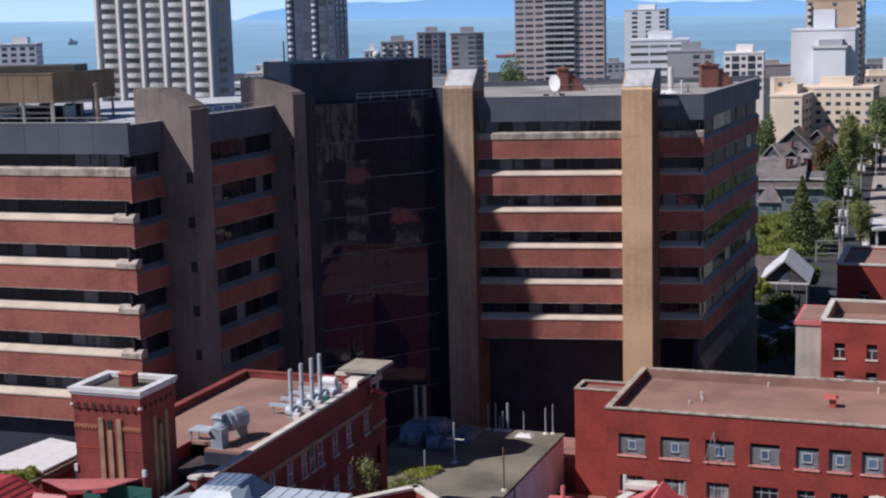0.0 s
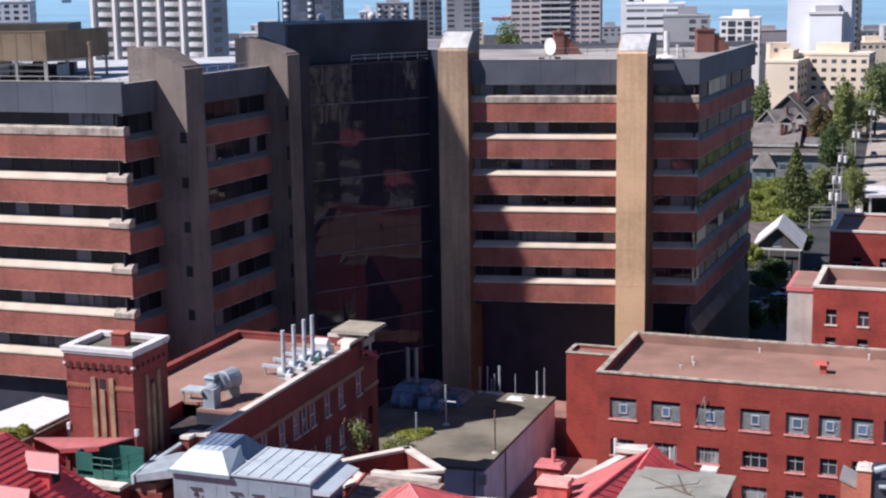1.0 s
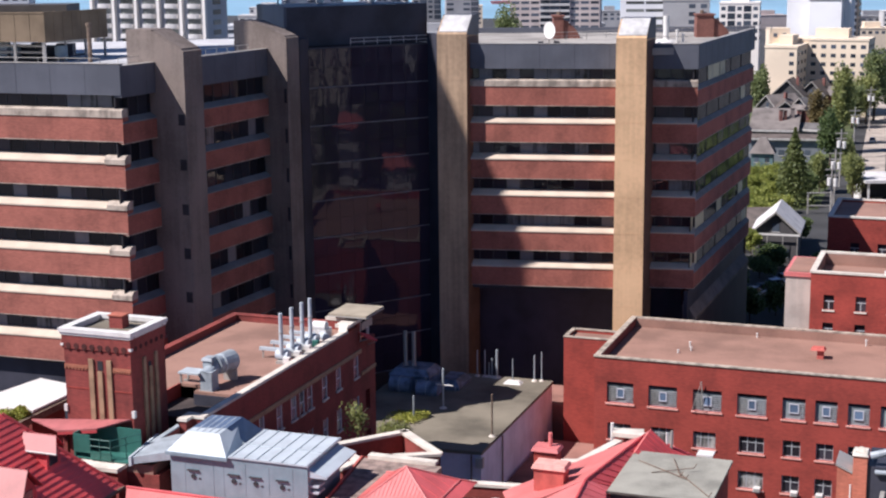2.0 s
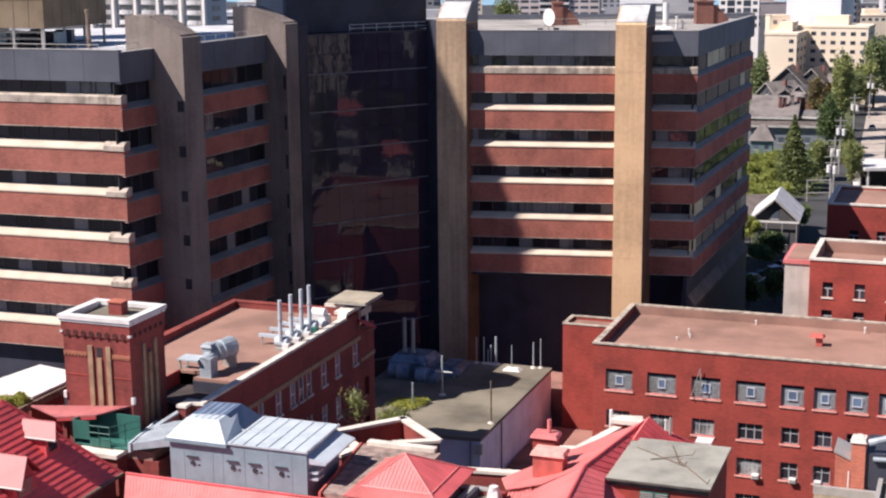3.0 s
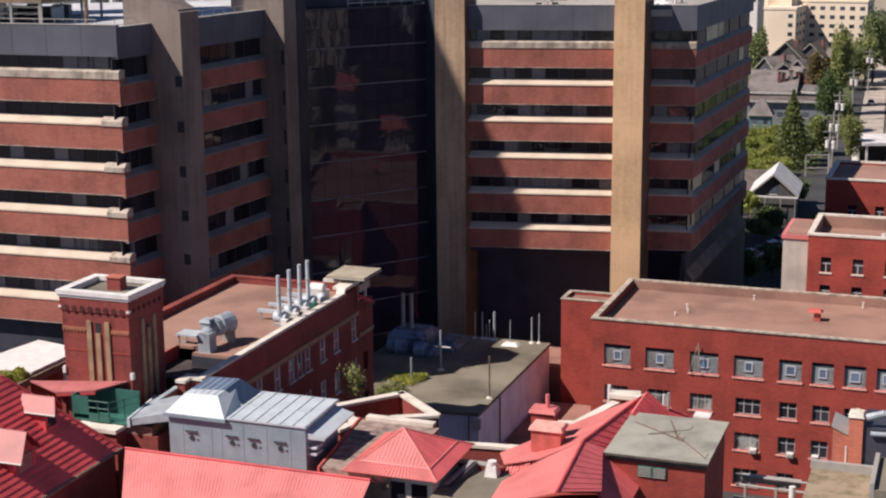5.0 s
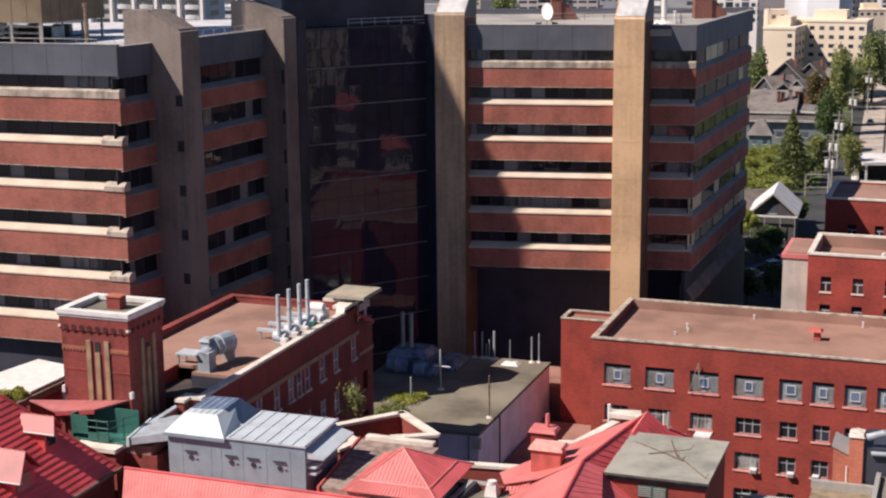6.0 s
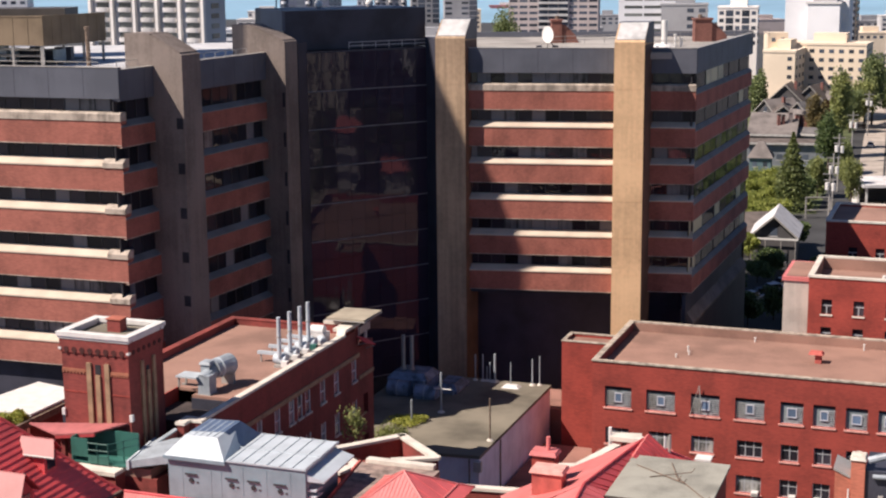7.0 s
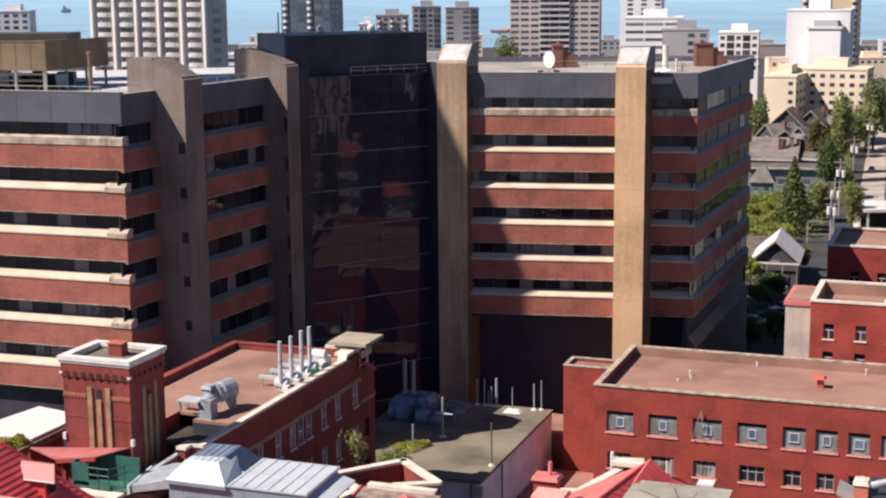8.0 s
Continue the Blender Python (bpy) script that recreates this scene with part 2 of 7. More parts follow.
def shared_box(key, w, d, h, material):
    if key not in pane_mesh:
        pane_mesh[key] = mesh_of(key, box(-w / 2, -d / 2, 0, w / 2, d / 2, h), material)
    return pane_mesh[key]


def facade(a, b, z0, old_top=True, step=1.45, bands=BANDS, seed=1, caps=False, recess=0.95, blind=None, share=0.33, sill=None, low=False, pane=None):
    """Brick bands with sloping sills, strip windows set back between them, and the grey fascia on top."""
    rng = random.Random(seed)
    length = dist(a, b)
    for k in range(bands):
        zb = z0 - k * STOREY
        bt = zb + (1.64 if low else 1.98)
        band = part("brick_band", strip(a, b, [(0, zb), (0, bt), (-recess, bt), (-recess, zb)]), BRICK_H, hospital)
        part("drip_edge", strip(a, b, [(0.02, zb - 0.07), (0.02, zb - 0.004), (-0.25, zb - 0.004), (-0.25, zb - 0.07)]), SILL_OLD, band)
        if k == 0 and old_top:
            prof = [(0.07, zb + 1.984), (0.07, zb + 2.58), (-0.1, zb + 2.72), (-recess, zb + 2.72), (-recess, zb + 1.984)]
        else:
            prof = [(0.07, zb + 1.984), (0.07, zb + 2.1), (-recess + 0.15, zb + 2.6), (-recess, zb + 2.6), (-recess, zb + 1.984)]
        if low:
            prof = [(0.05, bt + 0.004), (0.05, bt + 0.1), (-recess, bt + 0.52), (-recess, bt + 0.004)]
        part("sill", strip(a, b, prof), SILL_OLD if k == 0 and old_top and not low else (sill or SILL), band)
        if caps and k:
            c, d = along(a, b, length - 1.9), along(a, b, length + 0.05)
            part("sill_end", strip(c, d, [(0.1, zb + 1.95), (0.1, zb + 2.36), (-0.3, zb + 2.68), (-recess, zb + 2.68), (-recess, zb + 1.95)]), SILL_OLD, band)
    for k in range(bands):
        zs = z0 - k * STOREY + (2.15 if low else 2.6)
        hh_ = 1.65 if low else 1.2
        n = max(1, round(length / step))
        w = length / n
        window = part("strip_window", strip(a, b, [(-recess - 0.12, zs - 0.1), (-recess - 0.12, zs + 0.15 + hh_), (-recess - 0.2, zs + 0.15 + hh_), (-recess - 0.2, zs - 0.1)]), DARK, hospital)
        for i in range(n):
            x, y = along(a, b, (i + 0.5) * w, -recess - 0.06)
            m = pose(x, y, zs, rng.uniform(-0.5, 0.5), 0, turn(a, b) + rng.uniform(-0.5, 0.5))
            shade = rng.random() < share
            ww = round(w - 0.08, 2)
            hh = 1.65 if low else 1.2
            me = shared_box(("blind" if shade else "pane") + str(ww) + str(share) + str(seed), ww, 0.03, hh, (blind or BLIND) if shade else (pane or PANE))
            put("pane", me, window, "", m)
            if i == 0 or low and i % 2:
                continue
            x, y = along(a, b, i * w, -recess - 0.04)
            put("mullion", shared_box("mullion" + str(low), 0.08, 0.1, hh_ + 0.05, FRAME_D), window, "", pose(x, y, zs, 0, 0, turn(a, b)))
    zf = z0 + STOREY - 0.05
    f = part("fascia", strip(a, b, [(0.05, zf), (0.05, zf + 2.58), (-0.45, zf + 2.58), (-0.45, zf + 1.6), (-recess - 0.2, zf + 1.6), (-recess - 0.2, zf)]), FASCIA, hospital)
    part("fascia_cap", strip(a, b, [(0.09, zf + 2.584), (0.09, zf + 2.64), (-0.5, zf + 2.64), (-0.5, zf + 2.584)]), METAL_L, f)
    joints = max(1, int(length / 3.2))
    for i in range(1, joints):
        p, q = along(a, b, i * length / joints - 0.015), along(a, b, i * length / joints + 0.015)
        part("joint", strip(p, q, [(0.058, zf), (0.058, zf + 2.57), (0.045, zf + 2.57), (0.045, zf)]), DARK_CLAD, f)


def fin(p, q, z_front, reach, cap, windows=False, tall=2.0, material=None, lean=0.0, run=2.15):
    """A concrete fin whose front runs from p to q, with a sloping head; reach: how far it runs back."""
    back = Vector((-(q[1] - p[1]), q[0] - p[0])).normalized()
    prof = [(0, 0), (0, z_front), (-run, z_front + tall), (-reach, z_front + tall), (-reach, 0)]
    b = Vector((back.x * math.cos(lean) + back.y * math.sin(lean), back.y * math.cos(lean) - back.x * math.sin(lean)))

    def side(s, pts):
        return [(s[0] - d * b.x, s[1] - d * b.y, z) for d, z in pts]
    f = part("concrete_fin", loft(bmesh.new(), side(p, prof), side(q, prof)), material or CONCRETE, hospital)
    inset = 0.16 if cap is WHITE_METAL else 0.14
    slope = [(-0.25, z_front + 0.25 * tall / run + 0.02), (-0.25, z_front + 0.25 * tall / run + 0.1), (-run + 0.03, z_front + tall + 0.08), (-run + 0.03, z_front + tall)]
    part("fin_cap", loft(bmesh.new(), side(along(p, q, inset), slope), side(along(p, q, dist(p, q) - inset * 0.3), slope)), cap, f)
    top = [(-run - 0.01, z_front + tall), (-run - 0.01, z_front + tall + 0.12), (-reach, z_front + tall + 0.12), (-reach, z_front + tall)]
    part("fin_ridge", loft(bmesh.new(), side(p, top), side(q, top)), FASCIA if cap is WHITE_METAL else cap, f)
    if cap is WHITE_METAL:
        # dark plates beside the white sloping panel, added where the head's side lies in shade
        cheek = [(-0.05, z_front + 0.05), (-run, z_front + tall + 0.13), (-reach, z_front + tall + 0.13), (-reach, z_front - 0.25), (-0.05, z_front - 0.05)]
        part("cheek", loft(bmesh.new(), side(along(p, q, dist(p, q) + 0.004), cheek), side(along(p, q, dist(p, q) + 0.05), cheek)), DARK_CLAD, f, "dark plate on the head's shaded side")
        # Dark brown strip lends the fin's right side its shade.
        facing = [(-0.03, 0), (-0.03, z_front - 0.3), (-reach, z_front - 0.3), (-reach, 0)]
        part("side_shade_strip", loft(bmesh.new(), side(along(p, q, dist(p, q) + 0.004), facing), side(along(p, q, dist(p, q) + 0.035), facing)), BASE_B, f, "dark brown strip for the fin's shaded side")
    for k in range(1, 11):
        zj = z_front - 0.9 - k * STOREY
        if zj > 1:
            part("pour_joint", strip(along(p, q, -0.012), along(p, q, dist(p, q) + 0.012),
                                     [(0.012, zj), (0.012, zj + 0.07), (-0.6, zj + 0.07), (-0.6, zj)]), material or CONCRETE, f)
    if windows:
        for k in range(7):
            zw = z_front - 6.3 - k * STOREY
            wide, high = (0.65, 0.95) if run < 3.5 else (0.28, 1.4)
            c = Vector((p[0], p[1])) + back * (0.1 + wide)
            d = Vector((p[0], p[1])) + back * 0.1
            part("slit_window", strip(c, d, [(0.03, zw), (0.03, zw + high), (-0.05, zw + high), (-0.05, zw)]), DARK, f)


# plan corners, left to right
LF, LC, LI = (-62.0, 132.95), (-27.0, 121.5), (-16.9, 144.6)
GA, GB = (-13.95, 148.9), (-1.6, 156.9)
RA, RB = (-1.0, 156.1), (20.6, 152.3)
RC, RD, RE = (26.2, 152.7), (38.4, 183.6), (4.7, 186.5)
RS = (20.6, 153.75)
ZL, ZI, ZR = 36.98, 36.8, 36.35

facade(LF, LC, ZL, seed=3, caps=True)
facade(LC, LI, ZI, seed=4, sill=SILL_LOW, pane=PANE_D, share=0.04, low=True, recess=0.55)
facade(RA, RB, ZR, seed=5)
facade(RS, RC, ZR - 0.1, seed=6)
facade(RC, RD, ZR - 0.1, seed=7, old_top=False, recess=0.35, blind=BLIND_C, share=0.14, pane=PANE_S, sill=SILL_LOW, step=3.3, low=True)
zg = ZR - 5 * STOREY
part("wing_core", prism([along(LF, LC, 0.3, -1.2), along(LF, LC, dist(LF, LC) - 1.25, -1.2), along(LC, LI, dist(LC, LI), -1.2), (-24, 170), (-60, 160)], 0.5, 42.2), DARK_CLAD, hospital)
part("wing_core", prism([along(RA, RB, 0, -1.25), along(RA, RB, dist(RA, RB), -1.25), (20.6, 155.1), (25.0, 154.2), along(RC, RD, dist(RC, RD) - 0.2, -1.3), RE, (-1, 186)], zg - 0.45, 41.4), DARK_CLAD, hospital)
part("roof_deck", prism([along(LF, LC, 0.3, -0.55), along(LF, LC, dist(LF, LC) - 0.55, -0.55), along(LC, LI, dist(LC, LI), -0.55), (-14, 150), (-20, 172), (-60, 162)], 42.3, 42.75), ROOF_LIGHT, hospital, "pale roof membrane")
part("roof_deck", prism([along(RA, RB, 0, -0.55), along(RA, RB, dist(RA, RB), -0.55), (25.6, 153.3), along(RC, RD, dist(RC, RD) - 0.2, -0.55), RE, (-1, 186)], 41.6, 42.3), ROOF_GREY, hospital, "grey gravel roof")
part("parapet", strip(RD, RE, [(0, 41), (0, 42.95), (-0.4, 42.95), (-0.4, 41)]), FASCIA, hospital)
part("parapet", strip(RE, (-1, 187), [(0, 41), (0, 42.95), (-0.4, 42.95), (-0.4, 41)]), FASCIA, hospital)
# Added block hidden behind the wing; its shadow darkens the street beside it.
part("unseen_shade_block", box(2, 188, 0, 39, 228, 36), BASE_T, hospital, "plain unseen block added to shade the street")
# lower storeys under the bands
part("soffit", prism([along(RA, RB, 0, -0.4), along(RA, RB, dist(RA, RB), -0.4), (25.5, 160), (-1, 163)], zg - 0.46, zg - 0.12), DARK_CLAD, hospital)
part("base_wall", strip((-1.6, 161.8), (26.6, 157.4), [(0, 0), (0, zg - 0.5), (-0.4, zg - 0.5), (-0.4, 0)]), BASE_D, hospital, "ground-floor wall coloured dark for shade")
part("base_wall", strip(along(RC, RD, 0, -0.6), along(RC, RD, dist(RC, RD), -0.6), [(0, 0), (0, zg - 0.5), (-0.4, zg - 0.5), (-0.4, 0)]), DARK_CLAD, hospital)
part("low_windows", strip(along(RC, RD, 0.4, -1.2), along(RC, RD, dist(RC, RD), -1.2), [(0, zg - 2.1), (0, zg - 0.2), (-0.2, zg - 0.2), (-0.2, zg - 2.1)]), PANE, hospital)
part("low_sill", strip(along(RC, RD, 0.8), along(RC, RD, dist(RC, RD)), [(0.1, zg - 3.9), (0.1, zg - 3.55), (-1.15, zg - 1.75), (-1.3, zg - 1.75), (-1.3, zg - 3.9)]), CONCRETE_W, hospital, "sloping concrete sill")
part("side_wall", strip(along(RC, RD, 0.0), along(RC, RD, dist(RC, RD)), [(0, 0), (0, zg - 3.904), (-0.5, zg - 3.904), (-0.5, 0)]), BASE_T, hospital, "brown wall coloured dark for shade")
part("base_wall", strip(along(LF, LC, 0, -0.9), along(LF, LC, dist(LF, LC) - 0.9, -0.9), [(0, 0), (0, 17.2), (-0.4, 17.2), (-0.4, 0)]), DARK_CLAD, hospital)
part("base_wall", strip(along(LC, LI, 0.9, -0.9), along(LC, LI, dist(LC, LI), -0.9), [(0, 0), (0, 17.2), (-0.4, 17.2), (-0.4, 0)]), BRICK_H, hospital)

T1 = Vector((0.4, 0.916)).normalized()
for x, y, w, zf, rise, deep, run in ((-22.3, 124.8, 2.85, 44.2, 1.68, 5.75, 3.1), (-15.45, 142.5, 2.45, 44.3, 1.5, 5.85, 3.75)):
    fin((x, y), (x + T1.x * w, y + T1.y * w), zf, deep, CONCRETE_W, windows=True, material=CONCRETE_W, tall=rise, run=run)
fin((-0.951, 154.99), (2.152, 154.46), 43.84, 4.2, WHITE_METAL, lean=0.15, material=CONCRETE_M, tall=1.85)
fin((17.4, 150.74), (20.43, 150.21), 43.5, 4.6, WHITE_METAL, lean=0.16, tall=1.85)

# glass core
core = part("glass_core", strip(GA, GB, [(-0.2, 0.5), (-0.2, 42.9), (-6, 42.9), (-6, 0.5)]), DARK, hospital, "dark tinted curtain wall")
GL = dist(GA, GB)
rngg = random.Random(8)
for k in range(9):
    ztop = 42.75 - k * STOREY
    nb = 9
    w = GL / nb
    for i in range(nb):
        for j in range(2):
            h = STOREY / 2 - 0.02
            x, y = along(GA, GB, (i + 0.5) * w, -0.06)
            m = pose(x, y, ztop - (j + 1) * STOREY / 2 + 0.04, 1.8 + rngg.gauss(0, 0.07), 0, turn(GA, GB) + rngg.gauss(0, 0.12))
            put("glass_pane", shared_box("core_pane", round(w - 0.02, 3), 0.03, h, GLASS_D), core, "", m)
    part("transom", strip(GA, GB, [(0.05, ztop - STOREY - 0.05), (0.05, ztop - STOREY + 0.06), (-0.1, ztop - STOREY + 0.06), (-0.1, ztop - STOREY - 0.05)]), TRANSOM, core)
part("core_parapet", strip(GA, GB, [(0.08, 42.75), (0.08, 42.95), (-0.3, 42.95), (-0.3, 42.75)]), DARK_CLAD, hospital)
PA, PB = (-16.35, 148.3), (-1.75, 157.2)
pent = part("penthouse", prism([along(PA, PB, 0.5, -0.5), along(PA, PB, dist(PA, PB), -0.5), (-7, 168), (-20.3, 159.0)], 43.0, 47.0), DARK_CLAD, hospital, "dark rooftop plant room")
part("penthouse_side", strip((-20.0, 158.6), along(PA, PB, 0.45, -0.45), [(0.1, 45.0), (0.1, 47.08), (-0.2, 47.08), (-0.2, 45.0)]), FASCIA, pent)
part("core_return", strip((-2.05, 156.85), (-0.97, 155.0), [(0, 0.5), (0, 43.9), (-0.5, 43.9), (-0.5, 0.5)]), DARK_CLAD, hospital)
part("core_return", strip((-14.6, 146.9), (-13.9, 149.0), [(0, 0.5), (0, 43.9), (-0.5, 43.9), (-0.5, 0.5)]), DARK_CLAD, hospital)

# a tall tower added beside the hospital, out of sight, so that its broad upper floors shade the core and the court
CONC_SHAFT = mat("tower_shaft_concrete", (0.4, 0.38, 0.35), 0.85)
shade_caster = thing("shade_tower", -105, 125, 0, "tall unseen tower added so its broad upper floors cast shade", "building")
HA, HB = (-85.0, 128.6), (-98.5, 115.5)
shell = [HB, HA, (HA[0] - 4.2, HA[1] + 4.4), (HB[0] - 4.2, HB[1] + 4.4)]
narrow = [along(HB, HA, 18.5), along(HB, HA, 23.0), along(HB, HA, 23.0, -6), along(HB, HA, 18.5, -6)]
part("shaft", prism(narrow, 0, 131.99), CONC_SHAFT, shade_caster)
part("upper_floors", prism(shell, 132, 147), NAVY_GLASS, shade_caster)
part("crown", prism(shell, 147.003, 150), DARK_CLAD, shade_caster)

# ---- rooftop things on the hospital ----
def railing(parent_name, a, b, z, label, n, h=1.0, material=None):
    material = material or METAL_L
    r = thing(parent_name, a[0], a[1], z, label, "railing", "roof railings")
    for hh in (h * 0.5, h):
        part("rail", tube((*a, z + hh), (*b, z + hh), 0.03, 6), material, r)
    for i in range(n + 1):
        x, y = along(a, b, dist(a, b) * i / n)
        part("post", tube((x, y, z), (x, y, z + h), 0.03, 6), material, r)


railing("roof_railing", along(LF, LC, 2, -1.6), along(LF, LC, 34, -1.6), 42.75, "thin galvanised railing along the pale hospital roof", 16)
railing("roof_railing", along(LC, LI, 2, -1.6), along(LC, LI, 8, -1.6), 42.75, "thin galvanised railing along the pale hospital roof", 4)
railing("roof_railing", along(LC, LI, 9, -1.0), along(LC, LI, 22, -1.0), 42.75, "thin galvanised railing along the pale hospital roof", 7)
railing("roof_railing", along(GA, GB, 5.0, -0.12), along(GA, GB, 14.6, -0.12), 42.95, "pale pipe railing on the edge of the glass core", 6, 0.75, WHITE)
railing("roof_railing", (11.5, 168.3), (40.0, 181.5), 42.3, "thin pipe railing across the grey roof", 12, 0.9)

plant = thing("cooling_plant", -40, 134, 42.75, "tan louvred cooling plant raised on steel legs on the roof", "roof plant")
# a long casing with its corner towards the court, and a lower one on top
PK, PE = (-36.15, 133.0), (-32.4, 141.4)
PW = (-54.0, 138.6)
casing = part("casing", prism([PW, PK, PE, (-50.3, 147.0)], 44.65, 47.2), TAN_METAL, plant)
part("casing_rim", strip(PW, PK, [(0.05, 47.204), (0.05, 47.32), (-0.2, 47.32), (-0.2, 47.204)]), TAN_METAL, casing)
part("casing_rim", strip(PK, PE, [(0.05, 47.204), (0.05, 47.33), (-0.2, 47.33), (-0.2, 47.204)]), TAN_METAL, casing)
for a, b, k in ((PW, PK, 12), (PK, PE, 7)):
    for i in range(1, k):
        d = dist(a, b) * i / k
        part("seam", strip(along(a, b, d - 0.03), along(a, b, d + 0.03), [(0.03, 44.65), (0.03, 47.2), (-0.02, 47.2), (-0.02, 44.65)]), TAN_METAL, casing)
part("top_casing", box(-44.5, 137.5, 47.204, -35.2, 142.5, 47.85), BROWN_METAL, plant)
for a, b, k in ((PW, PK, 6), (PK, PE, 3)):
    for i in range(k + 1):
        x, y = along(a, b, dist(a, b) * (0.02 + 0.96 * i / k), -0.25)
        part("leg", box(x - 0.11, y - 0.11, 42.75, x + 0.11, y + 0.11, 44.65), METAL_L, plant)
part("deck", prism([(-52, 139.6), (-37, 135), (-34, 141), (-49.5, 145.5)], 43.0, 43.15), DARK_CLAD, plant)
rngp = random.Random(17)
for i in range(11):
    f = i / 10
    x, y = -51 + 15.5 * f, 140.2 - 4.6 * f + rngp.uniform(0, 3.0)
    w, h = rngp.uniform(0.4, 1.0), rngp.uniform(0.7, 1.4)
    if i % 3 == 1:
        part("duct", tube((x, y, 43.15), (x, y, 43.15 + h), w * 0.6, 12), GALV, plant)
    else:
        part("pump", box(x - w, y - 0.5, 43.15, x + w, y + 0.5, 43.15 + h), DARK_CLAD if i % 3 else GALV_W, plant)
for i in range(9):
    f = i / 8
    x, y = -50.5 + 15.0 * f, 141.8 - 4.4 * f
    part("tank", box(x - 0.8, y - 0.3, 43.15, x + 0.75, y + 0.9, 43.9 + rngp.uniform(0, 0.5)), DARK_CLAD, plant)
for z in (43.6, 44.2):
    part("pipe", tube((-51, 139.7, z), (-37, 135.2, z), 0.12, 8), METAL_L, plant)
vent = thing("vent_pipe", -33.5, 134, 42.75, "tall rusty vent pipe on the pale roof", "pipe")
part("pipe", tube((-32.4, 134, 42.75), (-32.4, 134, 46.0), 0.2, 10), RUST, vent)
part("cowl", tube((-32.4, 134, 46.0), (-32.4, 134, 46.3), 0.28, 10), RUST, vent)

BRICK_S = masonry("sooty_stack_brick", (0.24, 0.1, 0.075), (0.95, 1.0, 1.0))
dish = thing("satellite_dish", 11.4, 163, 42.3, "white round satellite dish on the grey roof", "antenna")
bm = bmesh.new()
rings = []
for i in range(7):
    r = 0.145 * i
    rings.append([bm.verts.new((11.4 + 0.7 * r * math.cos(a), 163 - 0.25 - 0.22 * (r / 0.96) ** 2 + 0.45 * r * math.sin(a) - 0.5 * r * math.cos(a), 43.75 + r * 1.05 * math.sin(a))) for a in [2 * math.pi * j / 20 for j in range(20)]])
for i in range(6):
    for j in range(20):
        bm.faces.new((rings[i][j], rings[i][(j + 1) % 20], rings[i + 1][(j + 1) % 20], rings[i + 1][j]))
bmesh.ops.remove_doubles(bm, verts=bm.verts, dist=0.001)
bmesh.ops.solidify(bm, geom=bm.faces[:], thickness=0.05)
part("reflector", bm, WHITE, dish)
part("mast", tube((11.4, 163.1, 42.3), (11.4, 163.0, 43.7), 0.09, 8), METAL_L, dish)
for dx in (-0.9, 0.9):
    part("foot", tube((11.4, 163.1, 43.2), (11.4 + dx, 163.6, 42.33), 0.05, 6), METAL_L, dish)
    part("ballast", box(11.4 + dx - 0.3, 163.3, 42.3, 11.4 + dx + 0.3, 163.9, 42.5), DARK_CLAD, dish)
for x0, x1, y, h, lab in ((12.5, 13.7, 172, 2.5, "stepped brick chimney stack on the grey roof"), (29.2, 31.2, 172, 2.5, "square brick stack on the grey roof")):
    ch = thing("roof_stack", x0, y, 42.3, lab, "chimney", "stacks on the grey roof")
    part("shaft", box(x0, y, 42.3, x1, y + 1.8, 42.3 + h), BRICK_S, ch)
    part("shoulder", loft(bmesh.new(), [(x1 + 0.003, y + 0.2, 42.3), (x1 + 2.0, y + 0.2, 42.3), (x1 + 1.6, y + 0.2, 42.3 + h * 0.35), (x1 + 0.5, y + 0.2, 42.3 + h * 0.8), (x1 + 0.003, y + 0.2, 42.3 + h * 0.85)], [(x1 + 0.003, y + 1.8, 42.3), (x1 + 2.0, y + 1.8, 42.3), (x1 + 1.6, y + 1.8, 42.3 + h * 0.35), (x1 + 0.5, y + 1.8, 42.3 + h * 0.8), (x1 + 0.003, y + 1.8, 42.3 + h * 0.85)]), BRICK_S, ch)
    part("crown", box(x0 - 0.12, y - 0.12, 42.304 + h, x1 + 0.12, y + 1.92, 42.5 + h), BRICK_S, ch)
    part("pot", tube((x0 + 0.7, y + 0.8, 42.5 + h), (x0 + 0.7, y + 0.8, 42.9 + h), 0.25, 10), RUST, ch)
wst = thing("white_vent", 24.3, 163, 42.3, "white round vent stack with a broad foot", "vent")
part("pipe", tube((24.3, 163, 42.5), (24.3, 163, 45.2), 0.32, 12), WHITE, wst)
part("foot", tube((24.3, 163, 42.3), (24.3, 163, 42.6), 1.3, 16, 1.0), WHITE, wst)
part("rail", tube((22.5, 161.5, 43.0), (26.5, 161.5, 43.0), 0.05, 6), METAL_L, wst)
for x, y, h in ((22.6, 161.8, 0.9), (25.4, 162.2, 1.3), (26.3, 163.6, 0.8)):
    pv = thing("roof_vent", x, y, 42.3, "short white vent pipe on the grey roof", "vent", "grey roof vents")
    part("pipe", tube((x, y, 42.3), (x, y, 42.3 + h), 0.12, 8), WHITE, pv)
    part("cap", tube((x, y, 42.3 + h), (x, y, 42.42 + h), 0.2, 8), WHITE, pv)
